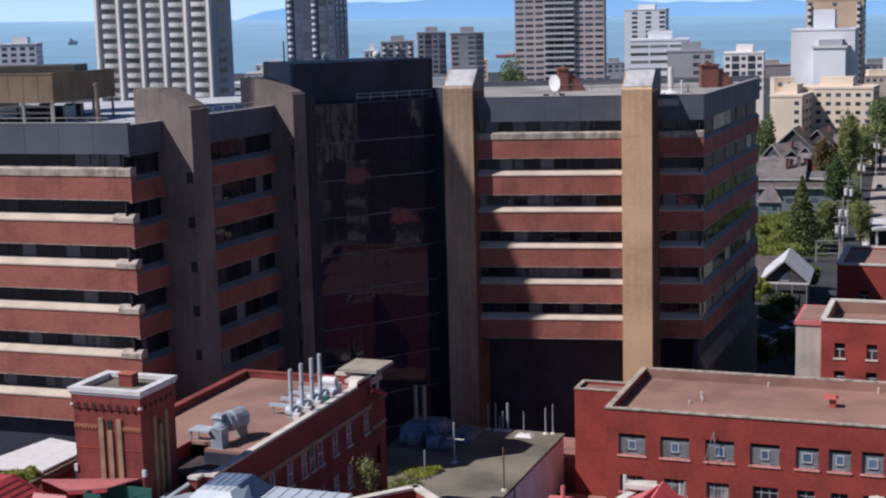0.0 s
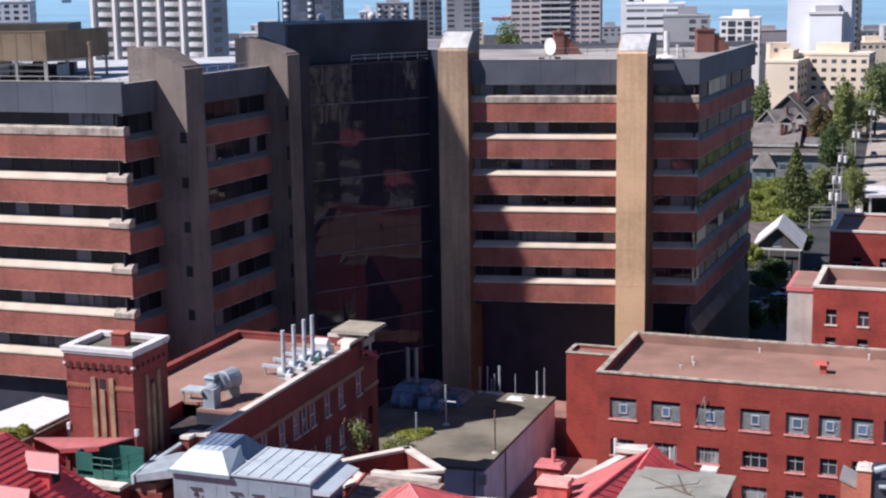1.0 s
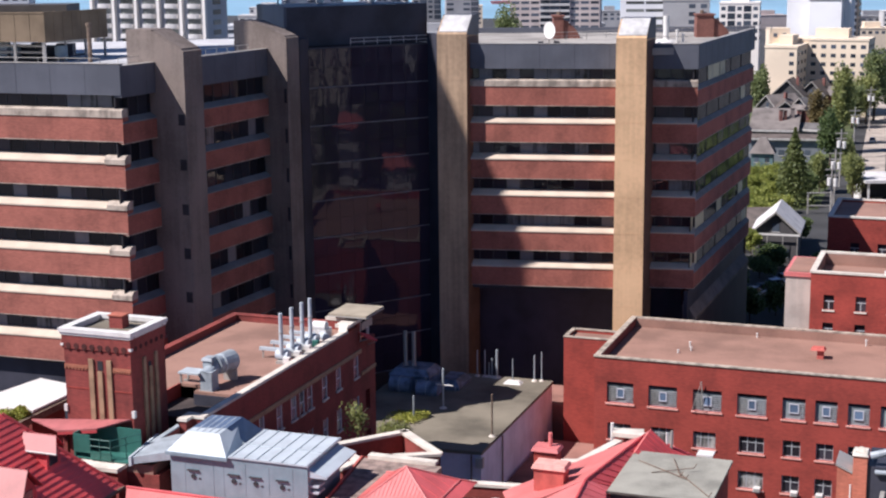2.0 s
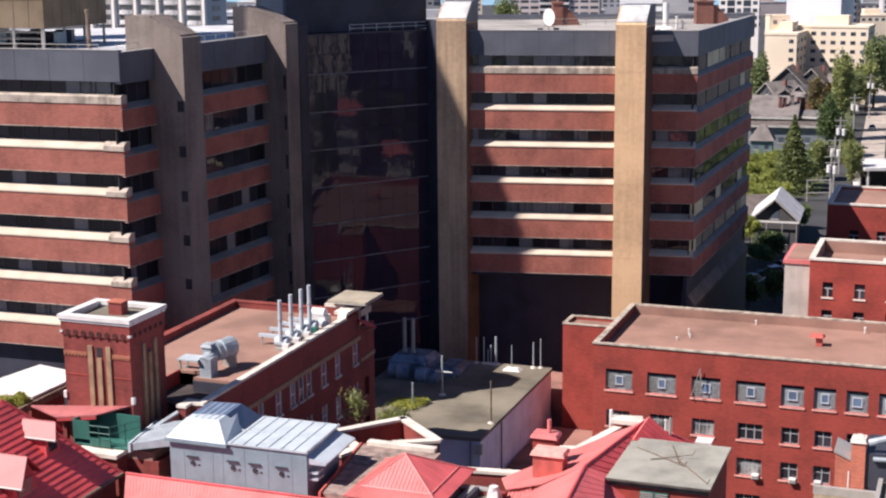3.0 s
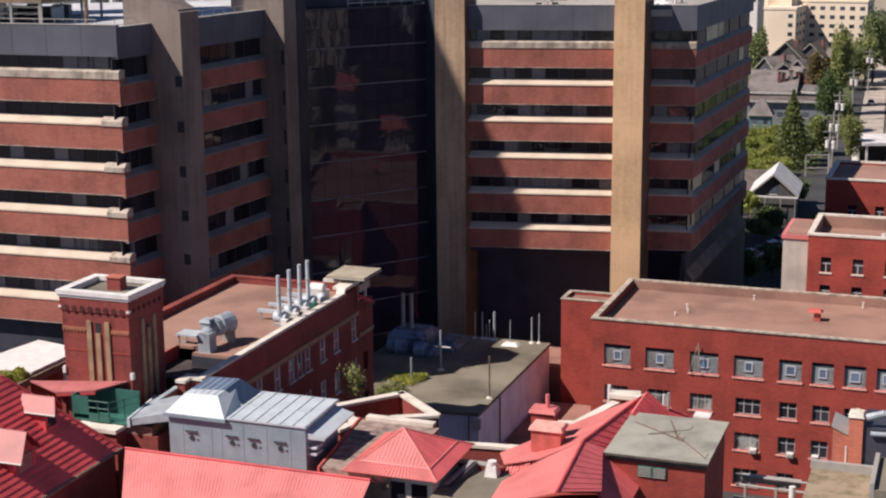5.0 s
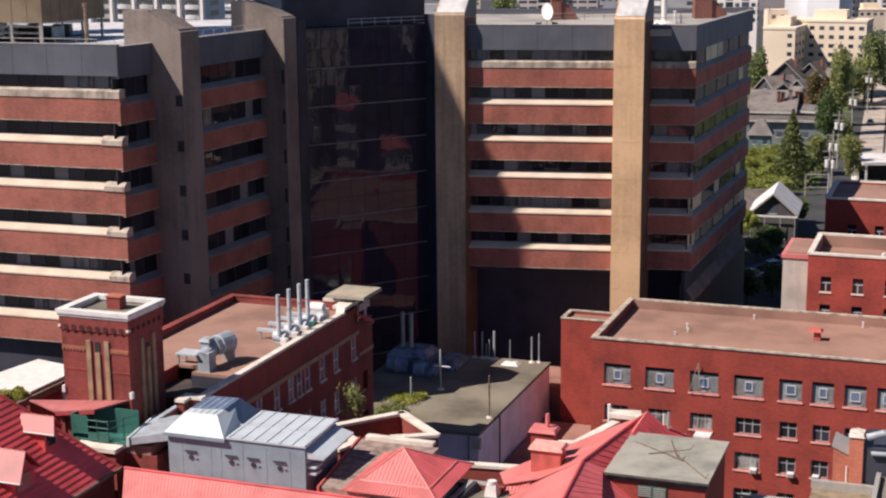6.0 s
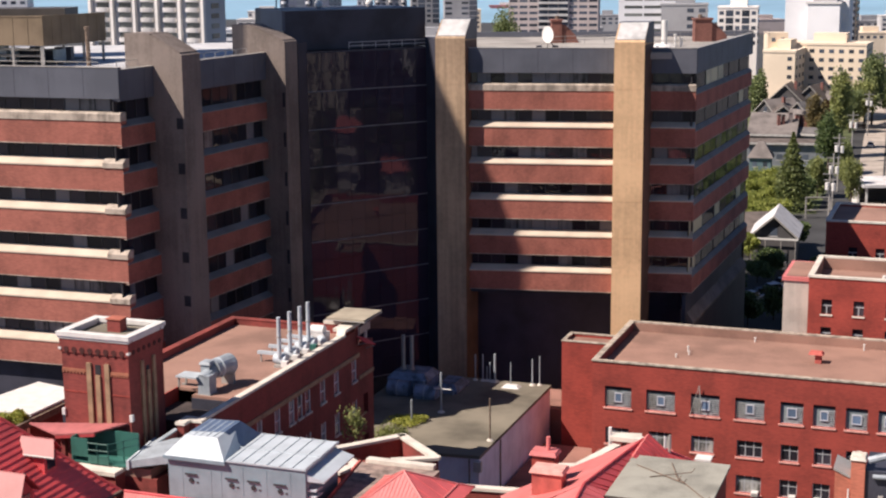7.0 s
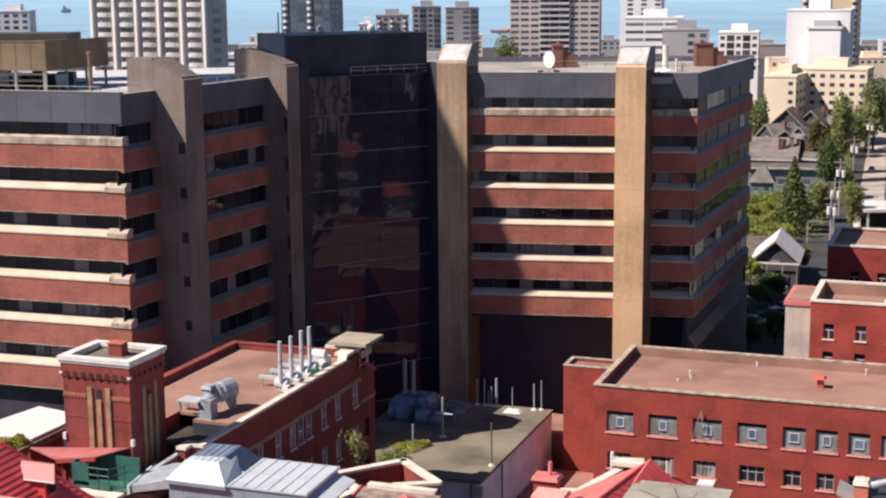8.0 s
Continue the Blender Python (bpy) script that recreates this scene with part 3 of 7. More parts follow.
for i, (x, y, r) in enumerate(((-13.6, 160.5, 0.45), (-8.2, 163.0, 0.45))):
    d = thing("roof_dome", x, y, 47.0, "small white radome on the dark plant room", "antenna", "radomes")
    bm = bmesh.new()
    bmesh.ops.create_uvsphere(bm, u_segments=16, v_segments=10, radius=r, matrix=Matrix.Translation((x, y, 47.0 + r * 0.75)))
    part("dome", bm, WHITE, d)
    part("collar", tube((x, y, 47.0), (x, y, 47.2), r * 0.8, 14), METAL_L, d)
mast = thing("roof_mast", -17.3, 153, 47.0, "thin dark mast on the plant room", "antenna")
part("pole", tube((-17.3, 153, 46.5), (-17.3, 153, 49.3), 0.07, 8), DARK_CLAD, mast)
part("base", box(-17.6, 152.7, 46.98, -17.0, 153.3, 47.15), METAL_L, mast)

# ---- walls with openings, windows ----
def pierced(u0, u1, v0, v1, z0, z1, holes, side="v"):
    """A wall with rectangular openings through it. side v: it runs along u; side u: it runs along v."""
    bm = bmesh.new()
    lo, hi = (u0, u1) if side == "v" else (v0, v1)
    cuts = sorted({lo, hi, *[h[0] for h in holes], *[h[1] for h in holes]})
    for a, b in zip(cuts, cuts[1:]):
        mid = (a + b) / 2
        z = z0
        for h in sorted([h for h in holes if h[0] < mid < h[1]], key=lambda h: h[2]) + [(0, 0, z1, z1)]:
            if h[2] > z + 1e-4:
                if side == "v":
                    box(a, v0, z, b, v1, h[2], bm)
                else:
                    box(u0, a, z, u1, b, h[2], bm)
            z = h[3]
    return bm


def window_v(parent, u0, u1, v, z0, z1, style, sill_mat):
    """A window in a wall that faces the street, set back in its opening."""
    w = part("window", box(u0, v + 0.28, z0, u1, v + 0.33, z1), PANE, parent)
    f, d = WHITE_TRIM, v + 0.24
    part("sill", box(u0 - 0.12, v - 0.1, z0 - 0.16, u1 + 0.12, v + 0.2, z0 - 0.004), sill_mat, w)
    bm = box(u0, d, z0, u0 + 0.07, d + 0.05, z1)
    box(u1 - 0.07, d, z0, u1, d + 0.05, z1, bm)
    box(u0 + 0.07, d, z1 - 0.07, u1 - 0.07, d + 0.05, z1, bm)
    box(u0 + 0.07, d, z0, u1 - 0.07, d + 0.05, z0 + 0.07, bm)
    part("frame", bm, f, w)
    cu, cz = (u0 + u1) / 2, (z0 + z1) / 2
    if style == "louvre":
        part("blind", box(u0 + 0.08, v + 0.26, z0 + 0.07, u1 - 0.08, v + 0.275, z1 - 0.25), BLUE_BLIND, w)
        # Dark strip drawn in for the shade under the window head.
        part("head_shade", box(u0, v + 0.2, z1 - 0.3, u1, v + 0.23, z1), PANE, w)
        hw, hz = (0.36, 0.44, 0.4)[round(u0 * 10) % 3], z0 + (0.95, 0.88, 0.92)[round(u1 * 10) % 3]
        bm = box(cu - hw, v + 0.12, hz - 0.4, cu - hw + 0.09, v + 0.2, hz + 0.5)
        box(cu + hw - 0.09, v + 0.12, hz - 0.4, cu + hw, v + 0.2, hz + 0.5, bm)
        box(cu - hw + 0.09, v + 0.12, hz + 0.41, cu + hw - 0.09, v + 0.2, hz + 0.5, bm)
        box(cu - hw + 0.09, v + 0.12, hz - 0.4, cu + hw - 0.09, v + 0.2, hz - 0.31, bm)
        part("vent_sash", bm, VENT_SASH, w, "white hopper sash")
        part("vent_pane", box(cu - hw + 0.09, v + 0.15, hz - 0.31, cu + hw - 0.09, v + 0.17, hz + 0.41), SKY_PANE, w)
        for i in range(7):
            z = z0 + 0.25 + i * 0.2
            part("louvre", box(cu + hw + 0.04, v + 0.14, z, u1 - 0.09, v + 0.18, z + 0.05), WHITE_TRIM, w)
            if u1 - u0 > 2.2:
                part("louvre", box(u0 + 0.09, v + 0.14, z, cu - hw - 0.04, v + 0.18, z + 0.05), METAL_L, w)
    else:
        n = 3 if u1 - u0 > 1.9 else 2
        for i in range(1, n):
            x = u0 + (u1 - u0) * i / n
            part("mullion", box(x - 0.045, d - 0.01, z0 + 0.07, x + 0.045, d + 0.06, z1 - 0.07), f, w)
        part("transom", box(u0 + 0.07, d, cz + 0.15, u1 - 0.07, d + 0.05, cz + 0.21), f, w)
        if style == "curtain":
            part("curtain", box(u0 + 0.07, v + 0.26, z0 + 0.07, u1 - 0.1, v + 0.275, z1 - 0.3), CURTAIN, w)
    return w


CURTAIN = mat("pale_grey_curtain", (0.3, 0.3, 0.28), 0.6, var=0.5, scale=1.6, streak=1.2)
VENT_SASH = flat("hopper_sash_paint", (0.56, 0.56, 0.6), 0.6)
# Pale tint stands for both curtains and sky reflected in the wing's panes.
WING_PANE = glass("pale_wing_pane", (0.15, 0.155, 0.17), 1.5)
WHITE_TRIM = flat("window_trim", (0.38, 0.39, 0.4), 0.6)
# Blue tint paints the sky mirrored in the hopper panes.
SKY_PANE = glass("sky_blue_hopper_pane", (0.12, 0.17, 0.25), 1.8)
BLUE_BLIND = mat("pale_blue_blind", (0.215, 0.245, 0.25), 0.4, var=0.3, scale=1.5, streak=0.6, per_object=0.3)
PINK_SILL = mat("pink_sill", (0.75, 0.36, 0.3), 0.8, var=0.15, scale=2)

# ---- red brick annexe with the brown flat roof ----
annexe = thing("brick_annexe", -32, 128, 0, "flat-roofed red brick annexe with louvred windows and brown roof", "building", turned=True)
row1 = [(-30.9, -28.4), (-27.0, -24.35), (-22.9, -20.3), (-18.9, -16.3), (-14.9, -12.9), (-12.05, -10.15), (-9.25, -7.4), (-6.5, -4.6)]
row2 = [(-30.8, -28.6), (-26.7, -24.6), (-22.8, -20.75), (-18.65, -16.4), (-14.75, -13.2), (-11.85, -10.35), (-9.1, -7.7), (-6.3, -4.8)]
levels = [(11.12, 13.12, row1), (7.6, 9.15, row2), (4.2, 5.85, row2), (0.8, 2.4, row2)]
holes = [(a, b, z0, z1) for z0, z1, row in levels for a, b in row]
wall = part("front_wall", pierced(-32.1, -2.6, 127.6, 128.0, 0, 15.4, holes), BRICK_R, annexe)
part("side_wall", box(-32.1, 128.003, 0, -31.7, 143.4, 15.4), BRICK_T, annexe, "dark brick alley wall")
part("end_wall", box(-3.0, 128.003, 0, -2.6, 142.997, 15.4), BRICK_R, annexe)
part("back_wall", box(-31.697, 143.0, 0, -2.6, 143.4, 15.4), BRICK_R, annexe)
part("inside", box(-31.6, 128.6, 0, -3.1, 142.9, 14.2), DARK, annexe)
part("roof", box(-31.7, 128.003, 14.3, -3.003, 142.997, 14.55), ROOF_BROWN, annexe)
part("parapet_lining", box(-31.69, 142.86, 14.554, -3.01, 142.99, 15.38), ROOF_BROWN, annexe)
for a in ((-32.2, 127.5, -2.5, 128.05), (-32.2, 142.95, -2.5, 143.5), (-32.2, 128.053, -31.65, 142.947), (-3.05, 128.053, -2.5, 142.947)):
    part("coping", box(a[0], a[1], 15.403, a[2], a[3], 15.52), SILL_OLD, annexe)
part("wing_wall", box(-36.7, 133.6, 0, -32.103, 137.0, 14.6), BRICK_R, annexe)
part("wing_roof", box(-36.397, 133.903, 14.603, -32.103, 136.697, 15.12), ROOF_BROWN, annexe)
for a in ((-36.7, 133.6, -32.103, 133.9), (-36.7, 136.7, -32.103, 137.0), (-36.7, 133.903, -36.4, 136.697)):
    part("parapet", box(a[0], a[1], 14.6, a[2], a[3], 15.4), BRICK_R, annexe)
    part("coping", box(a[0] - 0.06, a[1] - 0.06, 15.403, a[2] + 0.04, a[3] + 0.06, 15.5), SILL_OLD, annexe)
for k, (z0, z1, row) in enumerate(levels):
    for i, (a, b) in enumerate(row):
        window_v(wall, a, b, 127.6, z0, z1, "louvre" if k == 0 else ("curtain" if (k, i) in ((1, 0), (1, 1), (1, 2), (2, 3), (2, 6), (3, 1)) else "plain"), PINK_SILL)
for i, (u, z) in enumerate(((-16.9, 4.05), (-13.6, 4.05), (-11.4, 4.05))):
    ac = thing("window_cooler", u, 127.2, z, "white window air conditioner jutting from a sill", "air conditioner", "window coolers", turned=True)
    part("case", box(u - 0.3, 127.2, z + 0.02, u + 0.3, 127.85, z + 0.4), WHITE, ac)
    part("grille", box(u - 0.25, 127.17, z + 0.07, u + 0.25, 127.198, z + 0.35), METAL_L, ac)
for i, (u, v, h) in enumerate(((-24.6, 135.5, 0.3), (-25.6, 134.2, 0.25), (-24.9, 136.6, 0.5), (-19.3, 142.2, 0.4), (-8.9, 142.2, 0.55))):
    vp = thing("roof_vent", u, v, 14.55, "small white vent pipe on the brown roof", "vent", "annexe roof vents", turned=True)
    part("pipe", tube((u, v, 14.55), (u, v, 14.55 + h), 0.07, 8), WHITE, vp)
    part("cap", tube((u, v, 14.55 + h), (u, v, 14.62 + h), 0.12, 8), WHITE, vp)
rv = thing("red_roof_ventilator", -12.6, 136.4, 14.55, "square red metal ventilator on the brown roof", "vent", turned=True)
part("shaft", box(-12.9, 136.1, 14.55, -12.3, 136.7, 15.4), PAINTED, rv)
part("hood", frustum(-13.5, 135.8, -12.1, 137.0, 15.42, 0.2, 15.65), PAINTED, rv)
tri = thing("tripod_mast", -22.6, 127.4, 10, "thin grey aerial frame in front of a window", "antenna", turned=True)
for du in (-0.9, 0.0, 0.2):
    part("strut", tube((-22.0 + du, 127.3, 11.2), (-22.1, 127.3, 14.0), 0.03, 6), METAL_L, tri)

# ---- old brick wing with the vents on its roof ----
wing = thing("old_brick_wing", -50, 95, 0, "old dark brick wing with cream copings and a brown roof", "building", turned=True)
cols = [(88.2, 89.0), (90.95, 91.85), (93.3, 94.2), (94.75, 95.6), (96.1, 97.0), (98.8, 99.7), (101.4, 102.3), (104.9, 105.8)]
holes = [(a, b, z, z + 1.75) for z in (18.3, 14.9, 11.4, 8) for a, b in cols]
east = part("east_wall", pierced(-46.9, -46.4, 81.0, 106.3, 0, 22.0, holes, side="u"), BRICK_T, wing)
part("end_wall", pierced(-46.9, -46.4, 106.303, 109.3, 0, 21.0, [(107.2, 108.1, z, z + 1.75) for z in (14.9, 11.4)], side="u"), BRICK_T, wing)
TRIM_L = flat("pale_sash_paint", (0.6, 0.6, 0.6), 0.6)
for z in (18.3, 14.9, 11.4, 8):
    for a, b in cols:
        w = part("window", box(-46.53, a, z, -46.48, b, z + 1.75), WING_PANE, east)
        part("frame", box(-46.475, a, z, -46.42, a + 0.12, z + 1.75), TRIM_L, w)
        part("frame", box(-46.475, b - 0.12, z, -46.42, b, z + 1.75), TRIM_L, w)
        part("meeting_rail", box(-46.475, a + 0.12, z + 0.85, -46.42, b - 0.12, z + 0.93), TRIM_L, w)
        part("sill", box(-46.5, a - 0.1, z - 0.15, -46.28, b + 0.1, z - 0.004), COPING, w)
part("string_course", box(-46.397, 81, 20.15, -46.3, 106.3, 20.5), STONE, wing)
part("string_course", box(-46.397, 106.303, 18.2, -46.3, 109.3, 18.5), STONE, wing)
part("inside", box(-57.0, 84, 4, -47.2, 105.5, 19.9), DARK, wing)
part("west_wall", box(-57.9, 84, 4, -57.4, 106.3, 22.6), BRICK_T, wing)
part("back_wall", box(-57.397, 105.8, 4, -46.903, 106.3, 22.6), BRICK_T, wing)
part("back_block", box(-50.5, 106.303, 4, -46.903, 109.3, 20.7), BRICK_T, wing)
part("roof", box(-57.4, 84.0, 21.9, -52.7, 105.797, 22.1), ROOF_BROWN, wing)
part("roof", box(-52.697, 88.2, 21.9, -50.703, 105.797, 22.1), ROOF_BROWN, wing)
part("roof", box(-50.7, 86.8, 21.9, -46.9, 105.797, 22.1), ROOF_BROWN, wing)
# Floor and back wall are coloured dark in place of the well's shade.
part("well_floor", box(-52.6, 84.0, 20.0, -46.9, 88.1, 21.1), WELL, wing)
part("well_wall", box(-52.696, 84.0, 20.0, -52.6, 88.197, 22.13), RED_PAINT, wing, "red painted wall of a sunken roof well")
part("well_wall", box(-50.7, 86.7, 20.0, -46.9, 86.796, 21.9), DARK_CLAD, wing)
part("low_roof", box(-50.0, 76, 18, -47.6, 84.3, 20.6), ROOF_BROWN, wing)
part("front_wall", box(-57.9, 83.5, 4, -46.903, 83.997, 20.2), BRICK_R, wing)
part("front_wall", box(-57.9, 83.5, 20.203, -52.7, 83.997, 22.3), BRICK_R, wing)
part("parapet", box(-46.75, 81.3, 22.0, -46.4, 106.3, 22.45), BRICK_T, wing)
part("parapet", box(-47.7, 79.6, 0, -47.2, 81.297, 22.45), BRICK_T, wing)
part("coping", box(-46.82, 81.0, 22.453, -46.32, 103.3, 22.65), COPING, wing)
part("coping", box(-47.8, 79.5, 22.453, -47.1, 81.0, 22.64), COPING, wing)
part("coping", box(-47.097, 80.3, 22.453, -46.28, 80.997, 22.63), COPING, wing)
part("stepped_wall", loft(bmesh.new(), [(-49.6, 77.4, 4), (-47.6, 79.4, 4), (-47.6, 79.4, 22.1), (-49.6, 77.4, 20.7)], [(-49.9, 77.7, 4), (-47.9, 79.7, 4), (-47.9, 79.7, 22.1), (-49.9, 77.7, 20.7)]), BRICK_T, wing)
# Cream coping in shade, drawn with the grey duct colour.
part("coping", loft(bmesh.new(), [(-49.58, 77.38, 20.704), (-47.58, 79.38, 22.104), (-47.58, 79.38, 22.2), (-49.58, 77.38, 20.8)], [(-49.9, 77.7, 20.704), (-47.9, 79.7, 22.104), (-47.9, 79.7, 22.2), (-49.9, 77.7, 20.8)]), DUCT, wing)
part("jog_wall", box(-47.197, 80.4, 0, -46.4, 80.99, 22.45), BRICK_T, wing)
part("coping", box(-47.4, 103.603, 22.85, -46.2, 106.4, 23.1), COPING, wing)
part("coping_riser", loft(bmesh.new(), [(-47.0, 103.303, 22.453), (-46.28, 103.303, 22.453), (-46.28, 103.303, 22.65), (-47.0, 103.303, 22.65)], [(-47.0, 103.6, 22.453), (-46.28, 103.6, 22.453), (-46.28, 103.6, 23.1), (-47.0, 103.6, 23.1)]), COPING, wing)
part("coping", box(-49.2, 105.7, 22.85, -47.403, 106.4, 23.1), COPING, wing)
part("corner_wall", box(-49.1, 105.75, 22.0, -46.4, 106.35, 22.847), BRICK_T, wing)
for a in ((-57.95, 84, -57.35, 106.35), (-57.347, 105.75, -49.3, 106.35)):
    part("roof_edge", box(a[0], a[1], 22.603, a[2], a[3], 22.68), BRICK_T, wing)

shelter = thing("roof_shelter", -46.5, 107, 20.7, "grey flat slab canopy on white posts over a roof corner", "canopy", turned=True)
part("slab", box(-48.5, 104.8, 23.5, -45.2, 108.5, 23.65), SLAB_T, shelter)
part("slab_edge", box(-48.55, 104.75, 23.42, -45.15, 108.55, 23.496), METAL_L, shelter)
for u, v in ((-46.6, 106.6), (-46.6, 108.3), (-48.2, 108.3)):
    part("post", box(u - 0.09, v - 0.09, 20.7, u + 0.09, v + 0.09, 23.4), WHITE, shelter)
part("screen", box(-46.5, 106.7, 21.9, -46.42, 108.9, 22.5), METAL_L, shelter)
AWNING = flat("red_awning_cloth", (0.6, 0.05, 0.07))
awn = thing("small_awning", -46, 105.7, 20.8, "small red awning on the brick wall", "awning", turned=True)
part("cloth", loft(bmesh.new(), [(-46.39, 105.9, 22.0), (-45.6, 105.9, 21.55), (-45.6, 108.0, 20.85), (-46.39, 108.0, 21.3)], [(-46.39, 105.9, 21.92), (-45.6, 105.9, 21.47), (-45.6, 108.0, 20.77), (-46.39, 108.0, 21.22)]), AWNING, awn)
part("arm", tube((-46.39, 106.1, 21.2), (-45.65, 106.1, 21.4), 0.04, 6), METAL_L, awn)
part("arm", tube((-46.39, 107.8, 20.5), (-45.65, 107.8, 20.75), 0.04, 6), METAL_L, awn)

stacks = thing("exhaust_fan_row", -48, 97, 22.1, "row of tall white exhaust stacks with fans on the brown roof", "vent", turned=True)
for v in (95.2, 97.05, 98.85, 100.3):
    u = -48.0
    s = part("chimney_pipe", tube((u, v, 22.9), (u, v, 25.95), 0.17, 12, 0.15), GALV_W, stacks)
    part("collar", tube((u, v, 24.4), (u, v, 24.5), 0.2, 12), METAL_L, s)
    fan = part("fan_housing", tube((u - 0.55, v + 0.35, 22.65), (u + 0.45, v + 0.35, 22.65), 0.4, 14), GALV_W, stacks)
    part("motor", box(u + 0.25, v - 0.35, 22.2, u + 0.75, v + 0.05, 22.65), GREEN_PAINT if v > 100 else WHITE, fan)
    part("cross_duct", box(u - 2.3, v + 0.85, 22.72, u - 0.1, v + 1.15, 22.95), GALV_W, fan)
    part("foot", box(u - 0.35, v - 0.3, 22.1, u + 0.35, v + 0.75, 22.3), METAL_L, fan)
    for du in (-2.1, -1.0):
        part("leg", box(u + du, v + 0.95, 22.1, u + du + 0.1, v + 1.05, 22.72), METAL_L, fan)
unit_e = part("end_unit", box(-48.6, 102.0, 22.1, -47.5, 103.2, 23.0), WHITE, stacks)
part("end_drum", tube((-48.7, 102.4, 23.2), (-47.6, 102.4, 23.2), 0.42, 14), WHITE, unit_e)
part("end_duct", tube((-47.9, 102.2, 22.6), (-47.2, 101.4, 22.6), 0.3, 12), GALV_W, unit_e)

duct = thing("roof_duct", -50.5, 88, 22.1, "bent galvanised air duct with a broad shelf on the roof", "duct", turned=True)
part("riser", box(-50.3, 87.0, 22.15, -49.4, 88.0, 23.5), DUCT, duct)
part("plinth", box(-50.4, 86.95, 22.1, -49.3, 88.05, 22.147), METAL_L, duct)
part("riser_head", box(-50.45, 87.7, 22.6, -49.75, 88.5, 24.1), DUCT, duct)
part("riser_cap", frustum(-50.55, 87.6, -49.65, 88.6, 24.103, 0.1, 24.3), DUCT, duct)
part("elbow", tube((-50.0, 87.1, 23.1), (-49.85, 88.6, 23.55), 0.5, 14), DUCT, duct)
part("drum", tube((-49.9, 88.4, 23.6), (-49.7, 89.6, 23.6), 0.7, 16), DUCT, duct)
part("drum_ring", tube((-49.75, 88.95, 23.6), (-49.72, 89.05, 23.6), 0.74, 16), GALV_W, duct)
part("mouth", tube((-49.7, 89.6, 23.6), (-49.55, 90.3, 23.55), 0.7, 16, 0.78), DUCT, duct)
part("saddle", box(-50.1, 89.997, 22.1, -49.1, 90.3, 22.9), METAL_L, duct)
part("shelf", box(-51.9, 86.7, 23.3, -50.253, 88.0, 23.42), GALV_W, duct)
part("shelf_beam", box(-51.8, 87.3, 22.6, -50.303, 87.45, 22.72), METAL_L, duct)
part("shelf_leg", box(-51.8, 86.8, 22.6, -51.68, 86.92, 23.3), METAL_L, duct)
part("shelf_leg", box(-51.8, 87.8, 22.6, -51.68, 87.92, 23.3), METAL_L, duct)

# ---- brick stair tower ----
# Dark red that paints the shaded hollows of the corbel arches and slots.
HOLLOW = mat("shaded_brick_recess", (0.07, 0.016, 0.013), 0.9, var=0.2)
STONE_R = masonry("red_band_brick", (0.38, 0.14, 0.08), (0.95, 1.0, 1.0))
tower = thing("brick_tower", -52.5, 80, 4, "square red brick tower with white cornice and sandstone pilasters", "tower", turned=True)
U0, U1, V0, V1 = -55.1, -50.1, 78.0, 82.2
shaft = part("shaft", box(U0, V0, 0, U1, V1, 27.197), BRICK_T, tower)
part("upper_wall", box(U0 - 0.08, V0 - 0.08, 27.2, U1 + 0.08, V1 + 0.08, 28.1), BRICK_T, tower)
for x0, y0, x1, y1 in ((U0 - 0.24, V0 - 0.22, U1 + 0.2, V0 + 0.36), (U0 - 0.24, V1 - 0.36, U1 + 0.2, V1 + 0.2), (U0 - 0.24, V0 + 0.363, U0 + 0.36, V1 - 0.363), (U1 - 0.36, V0 + 0.363, U1 + 0.2, V1 - 0.363)):
    cn = part("cornice", box(x0, y0, 28.28, x1, y1, 28.55), WHITE, tower, "white painted cornice")
    part("cornice_bed", box(x0 + 0.08, y0 + 0.08, 28.1, x1 - 0.08, y1 - 0.08, 28.277), WHITE, cn)
part("roof", box(U0 + 0.2, V0 + 0.2, 28.1, U1 - 0.2, V1 - 0.2, 28.13), ROOF_TAN, tower)
chim = part("chimney", box(-53.0, 80.2, 28.13, -52.0, 81.0, 28.95), BRICK_T, tower)
part("chimney_cap", box(-53.07, 80.13, 28.953, -51.93, 81.07, 29.03), BRICK_O, chim)
for i in range(8):
    u = U0 + 0.42 + i * (U1 - U0 - 0.84) / 7
    part("corbel_arch", tube((u, V0 - 0.11, 27.4), (u, V0 + 0.05, 27.4), 0.19, 12), HOLLOW, shaft)
    part("corbel_slot", box(u - 0.09, V0 - 0.1, 27.12, u + 0.09, V0 + 0.05, 27.23), HOLLOW, shaft)
    if i < 6:
        v = V0 + 0.5 + i * 0.64
        part("corbel_arch", tube((U1 - 0.05, v, 27.4), (U1 + 0.11, v, 27.4), 0.17, 12), HOLLOW, shaft)
for i, f in enumerate((0.41, 0.54, 0.68)):
    top = 26.6 if i != 1 else 25.8
    u = U0 + f * (U1 - U0)
    v = V0 + (0.36 + 0.17 * i) * (V1 - V0)
    part("pilaster", box(u - 0.17, V0 - 0.12, 18, u + 0.17, V0 + 0.05, top), STONE, shaft, "sandstone pilaster strip")
    part("pilaster", box(U1 - 0.05, v - 0.16, 16, U1 + 0.12, v + 0.16, top), STONE, shaft)
part("slit_window", box(U0 + 0.5 * (U1 - U0), V0 - 0.03, 25.85, U0 + 0.58 * (U1 - U0), V0 + 0.02, 26.5), DARK, shaft)
part("slit_window", box(U1 - 0.02, V0 + 0.49 * 4.2, 25.5, U1 + 0.03, V0 + 0.57 * 4.2, 26.1), DARK, shaft)
